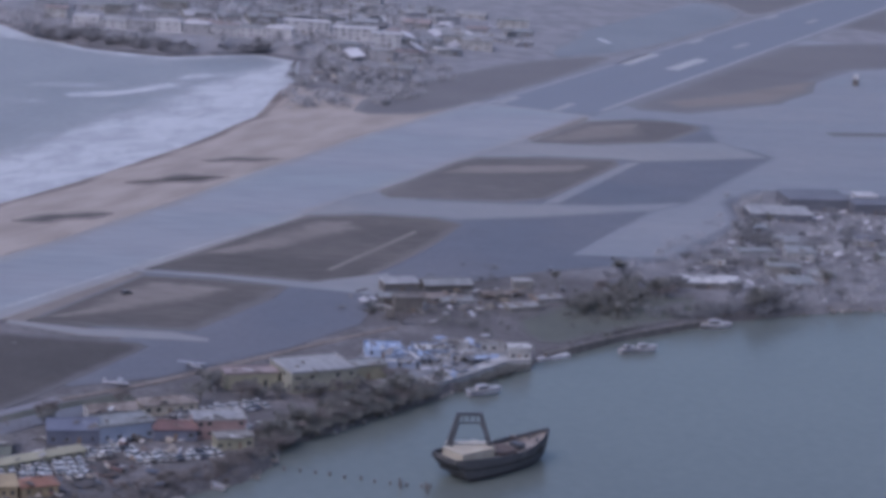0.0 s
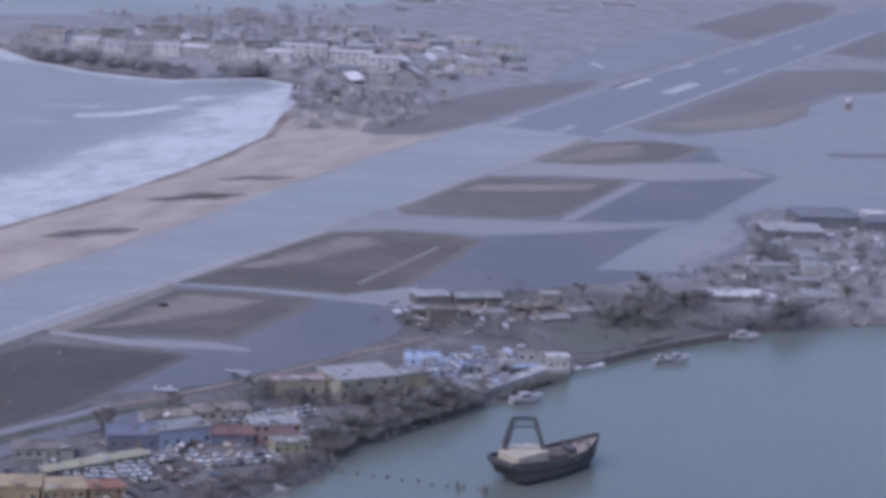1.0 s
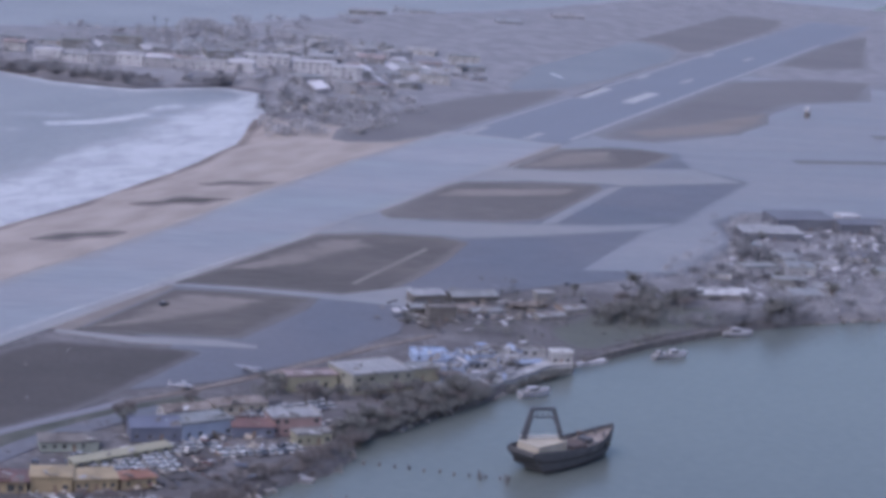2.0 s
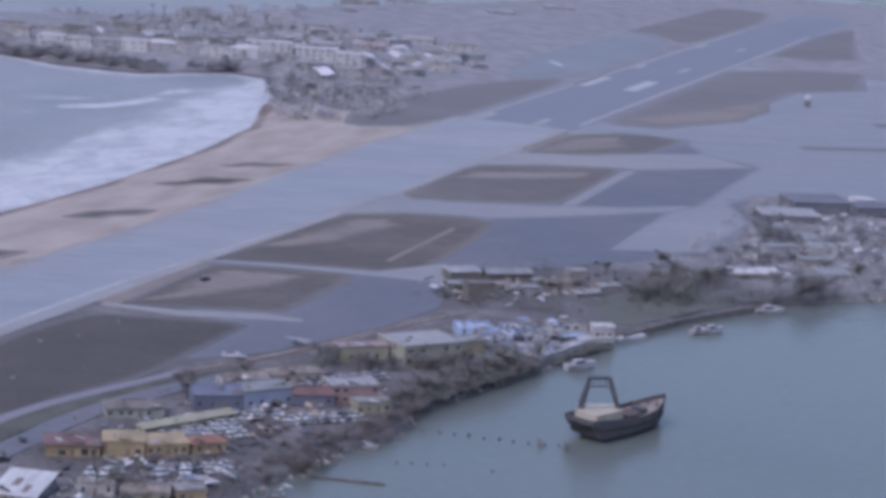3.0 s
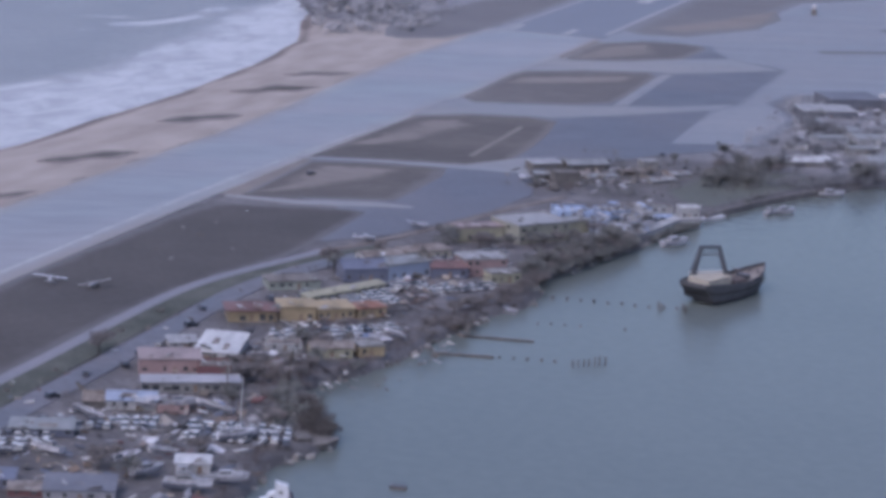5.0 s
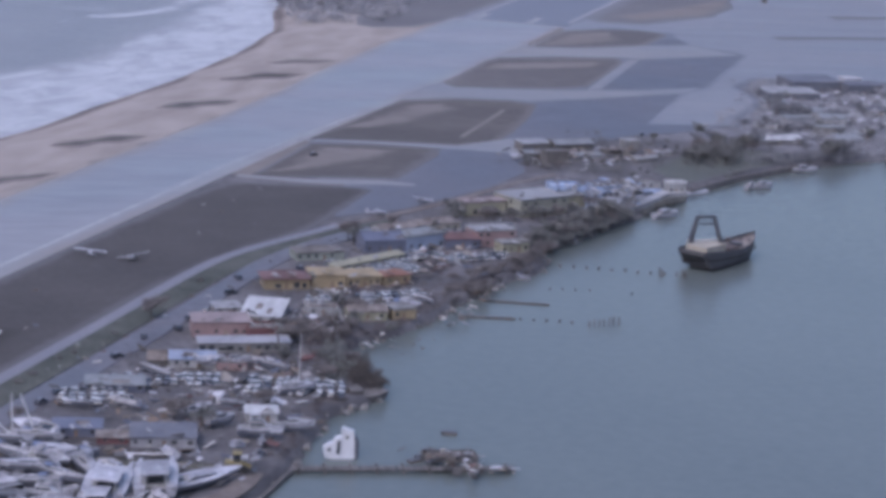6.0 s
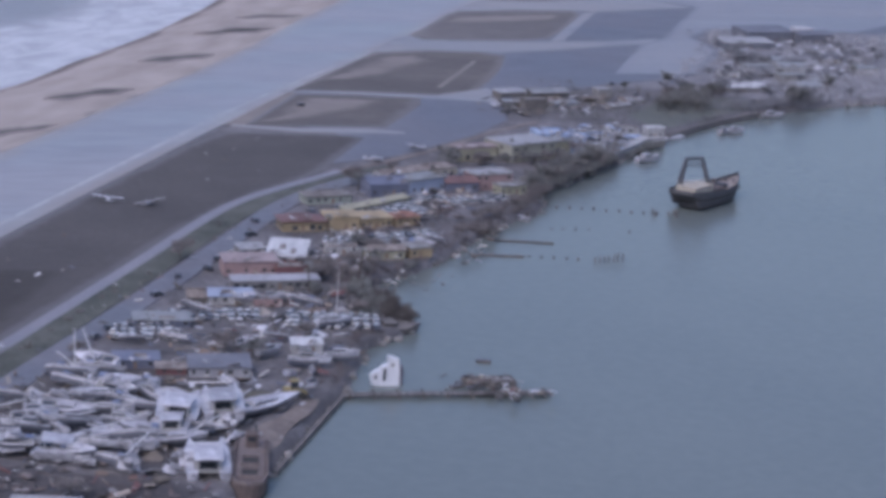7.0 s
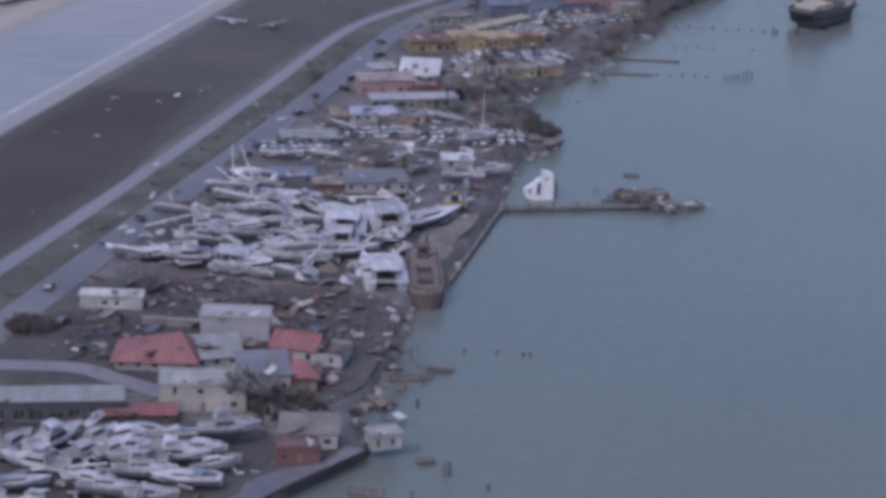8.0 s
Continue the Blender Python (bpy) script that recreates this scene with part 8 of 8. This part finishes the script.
woods("low_scrub", [(-62 + rng.uniform(0, 36), 96 + rng.uniform(0, 66), 1.9, rng.uniform(1.0, 2.2), rng.uniform(1.0, 2.2)) for _ in range(70)], "grey torn scrub through the rubble quarter", LEAF_GREY, 65, False)
shore_growth = []
for (ax, ay), (bx, by) in zip(LAGOON_SHORE[11:29], LAGOON_SHORE[12:30]):
    for _ in range(int(math.hypot(bx - ax, by - ay) * 1.9)):
        f = rng.random()
        shore_growth.append((ax + (bx - ax) * f - 0.8 - abs(rng.gauss(0, 5)), ay + (by - ay) * f, 1.5, rng.uniform(0.5, 1.3), rng.uniform(0.6, 1.5)))
woods("low_scrub", [(rng.uniform(-84, -36), rng.uniform(-262, -212), 1.9, rng.uniform(0.5, 1.3), rng.uniform(0.6, 1.6)) for _ in range(120)], "torn brown scrub and sticks between the wrecked houses", LEAF_RUST, 66, False)
woods("shore_scrub", shore_growth, "low brown trampled scrub and sticks along the lagoon bank", LEAF_RUST, 67, False)
woods("low_scrub", [(-64 + rng.uniform(0, 34), 96 + rng.uniform(0, 50), 1.9, rng.uniform(0.6, 1.4), rng.uniform(1.0, 2.4)) for _ in range(60)], "flattened dark scrub between the wrecked halls", LEAF, 68, False)
# trees beyond y 165 take the slate-grey leaves that stand in for haze
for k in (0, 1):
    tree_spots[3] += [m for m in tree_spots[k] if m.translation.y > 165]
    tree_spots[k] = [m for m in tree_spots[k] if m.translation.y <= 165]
for k, t in enumerate(dark_trees):
    place(t, tree_spots[k])
for k, t in enumerate(bushes):
    place(t, bush_spots[k])
palms = palm(7.0, "ragged palm with broken fronds", 2)
place(palms, [spin(x, y, z, s) for x, y, z, s in ((-51, -98, 2, 0.9), (-58, -107, 2, 0.8), (-66, -66, 2, 0.7), (-28, 140, 2, 0.7), (4, 226, 2, 0.6), (-438, 640, 5, 0.5), (-412, 705, 4, 0.6), (-395, 600, 5, 0.5), (-250, 520, 4, 0.6), *((-424 + 9.4 * k + rng.uniform(-4, 4), 600 + 60 * rng.random(), 5, rng.uniform(0.75, 1.15)) for k in range(16)))])

# ---- wreckage ----
scatter_debris("dark_rubble", [(-60, -222, 22, 10), (-46, -232, 12, 14), (-44, -250, 8, 10), (-70, -240, 14, 10), (-40, -262, 6, 8)], 24, "dark boards and splintered timber strewn over the mud", DEBRIS_RUST, 84, size=(0.5, 2.4), pile=0.7)
scatter_debris("dark_rubble", [(-55, 112, 12, 9), (-46, 124, 10, 10), (-34, 132, 8, 10), (-58, 102, 8, 6)], 14, "dark broken boards and sheeting heaped between the wrecked halls", DEBRIS_DARK, 82, size=(1.0, 4.0), pile=1.6)
scatter_debris("dark_rubble", [(-56, -52, 10, 8), (-48, -30, 8, 14), (-56, -88, 10, 8), (-52, -116, 10, 6), (-58, -142, 14, 6), (-44, -160, 5, 6)], 16, "dark boards, rust-red sheets and mud-caked scraps on the bank", DEBRIS_RUST, 83, size=(0.6, 2.6), pile=0.9)
scatter_debris("pale_rubble", [(-33, 72, 12, 10), (-27, 80, 8, 9), (-24, 66, 3, 12), (-40, 74, 8, 6)], 27, "white and blue sheets and rubble heaped through the marina yard", DEBRIS_MARINA, 81, size=(0.6, 3.6), pile=2.0)
scatter_debris("pale_rubble", [(-29, 68, 8, 14), (-36, 76, 10, 8), (-24, 80, 5, 8), (-58, 108, 6, 4)], 8, "white roofing and rubble heaped round the marina buildings", DEBRIS_WHITE, 71, size=(0.5, 2.6), pile=1.2)
scatter_debris("pale_rubble", [(10, 205, 30, 24), (14, 240, 30, 24), (10, 285, 28, 24)], 1.5, "white roofing strips strewn over the settlement", DEBRIS_WHITE, 72, size=(1.0, 4.0), pile=1.2)
scatter_debris("pale_rubble", [(-330, 545, 80, 40), (-300, 600, 80, 50), (-250, 530, 30, 40)], 0.9, "long pale roofing strips over the headland", DEBRIS_WHITE, 73, size=(3.0, 9.0), z=5.5, pile=3.0)
scatter_debris("pale_rubble", [(-66, -192, 20, 22), (-56, -180, 14, 16), (-60, -282, 18, 12)], 14, "white splinters of fibreglass between the wrecks", DEBRIS_WHITE, 74, size=(0.5, 2.4), pile=1.6)
scatter_debris("pale_rubble", [(-60, -132, 20, 8), (-58, -38, 12, 10), (-56, -60, 12, 8), (-62, -84, 14, 10)], 9, "white scraps between cars and buildings", DEBRIS_WHITE, 75, size=(0.4, 1.6), pile=0.8)
scatter_debris("roof_sheets", [(-62, -188, 20, 30), (-60, -132, 20, 12), (-62, -92, 18, 16), (-56, -62, 16, 14), (-60, -30, 16, 16), (-52, 0, 14, 16), (-60, -280, 22, 14)], 6, "torn roof sheets and hull pieces thrown between the buildings", DEBRIS, 51, size=(1.2, 3.2), pile=0.7)
scatter_debris("roof_sheets", [(-62, -188, 20, 30), (-60, -120, 20, 22), (-62, -80, 18, 16), (-58, -40, 16, 20), (-50, -225, 10, 8)], 12, "dark broken timber and sheeting between the wrecks", DEBRIS_DARK, 52, size=(0.6, 2.4), pile=0.6)
scatter_debris("storm_debris", [(-66, -196, 20, 24), (-60, -278, 22, 14), (-62, -150, 20, 14)], 16, "boards, sheets and boat scraps strewn through the boatyard", DEBRIS, 41, pile=0.9)
scatter_debris("storm_debris", [(-60, -120, 20, 12), (-62, -84, 18, 12), (-56, -60, 16, 12), (-60, -34, 16, 14), (-54, -8, 14, 14)], 18, "boards, roofing and rubbish strewn between the buildings", DEBRIS, 42, pile=0.8)
scatter_debris("storm_debris", [(-44, -240, 10, 16), (-62, -242, 18, 14), (-38, -222, 6, 14), (-56, -222, 20, 8)], 6, "splintered timber and roofing strewn round the houses", DEBRIS_DARK, 43, pile=0.8)
scatter_debris("storm_debris", [(-30, 70, 8, 14), (-46, 118, 14, 20), (10, 225, 26, 40), (15, 280, 24, 30), (8, 185, 18, 12)], 6, "pale rubble and torn roofing through the settlement", DEBRIS_WHITE, 44, size=(0.6, 3.0), pile=1.0)
scatter_debris("storm_debris", [(-37, -50, 4, 30), (-34, -6, 4, 12), (-46, -88, 6, 10), (-39, -140, 3, 14), (-34, -236, 3, 18), (-33, -252, 4, 8)], 22, "driftwood and broken boards along the waterline", DEBRIS_DARK, 45, z=1.0, pile=0.7)
scatter_debris("storm_debris", [(-91, -170, 3, 60), (-88, -120, 3, 40), (-84, -60, 4, 30)], 5, "scattered rubbish along the muddy street", DEBRIS, 46, size=(0.3, 1.2), pile=0.2)
scatter_debris("storm_debris", [(-112, -120, 14, 80), (-110, 0, 12, 40)], 0.6, "scraps blown onto the airfield grass", DEBRIS, 47, size=(0.5, 1.8), z=2.1, pile=0.15)
scatter_debris("storm_debris", [(-320, 560, 90, 60), (-225, 440, 20, 50)], 1.2, "pale rubble over the far headland", DEBRIS, 48, size=(1.5, 5.0), z=4.4, pile=1.2)
rock = bmesh.new()
for _ in range(260):
    k = rng.randrange(5, 36)
    (ax, ay), (bx, by) = LAGOON_SHORE[k], LAGOON_SHORE[k + 1]
    f, s = rng.random(), rng.uniform(0.25, 0.8)
    m = pose(ax + (bx - ax) * f + rng.uniform(-1.2, 0.6), ay + (by - ay) * f, rng.uniform(0.0, 0.5), rng.uniform(0, 90), rng.uniform(0, 90), rng.uniform(0, 90))
    quad_box(rock, (-s, -s * 0.8, -s * 0.6), (s, s * 0.8, s * 0.6), s * 0.25, m)
tagged(mesh_object("shore_rocks", rock, STONE), "grey boulders along the lagoon waterline", "rocks", kind="stuff")
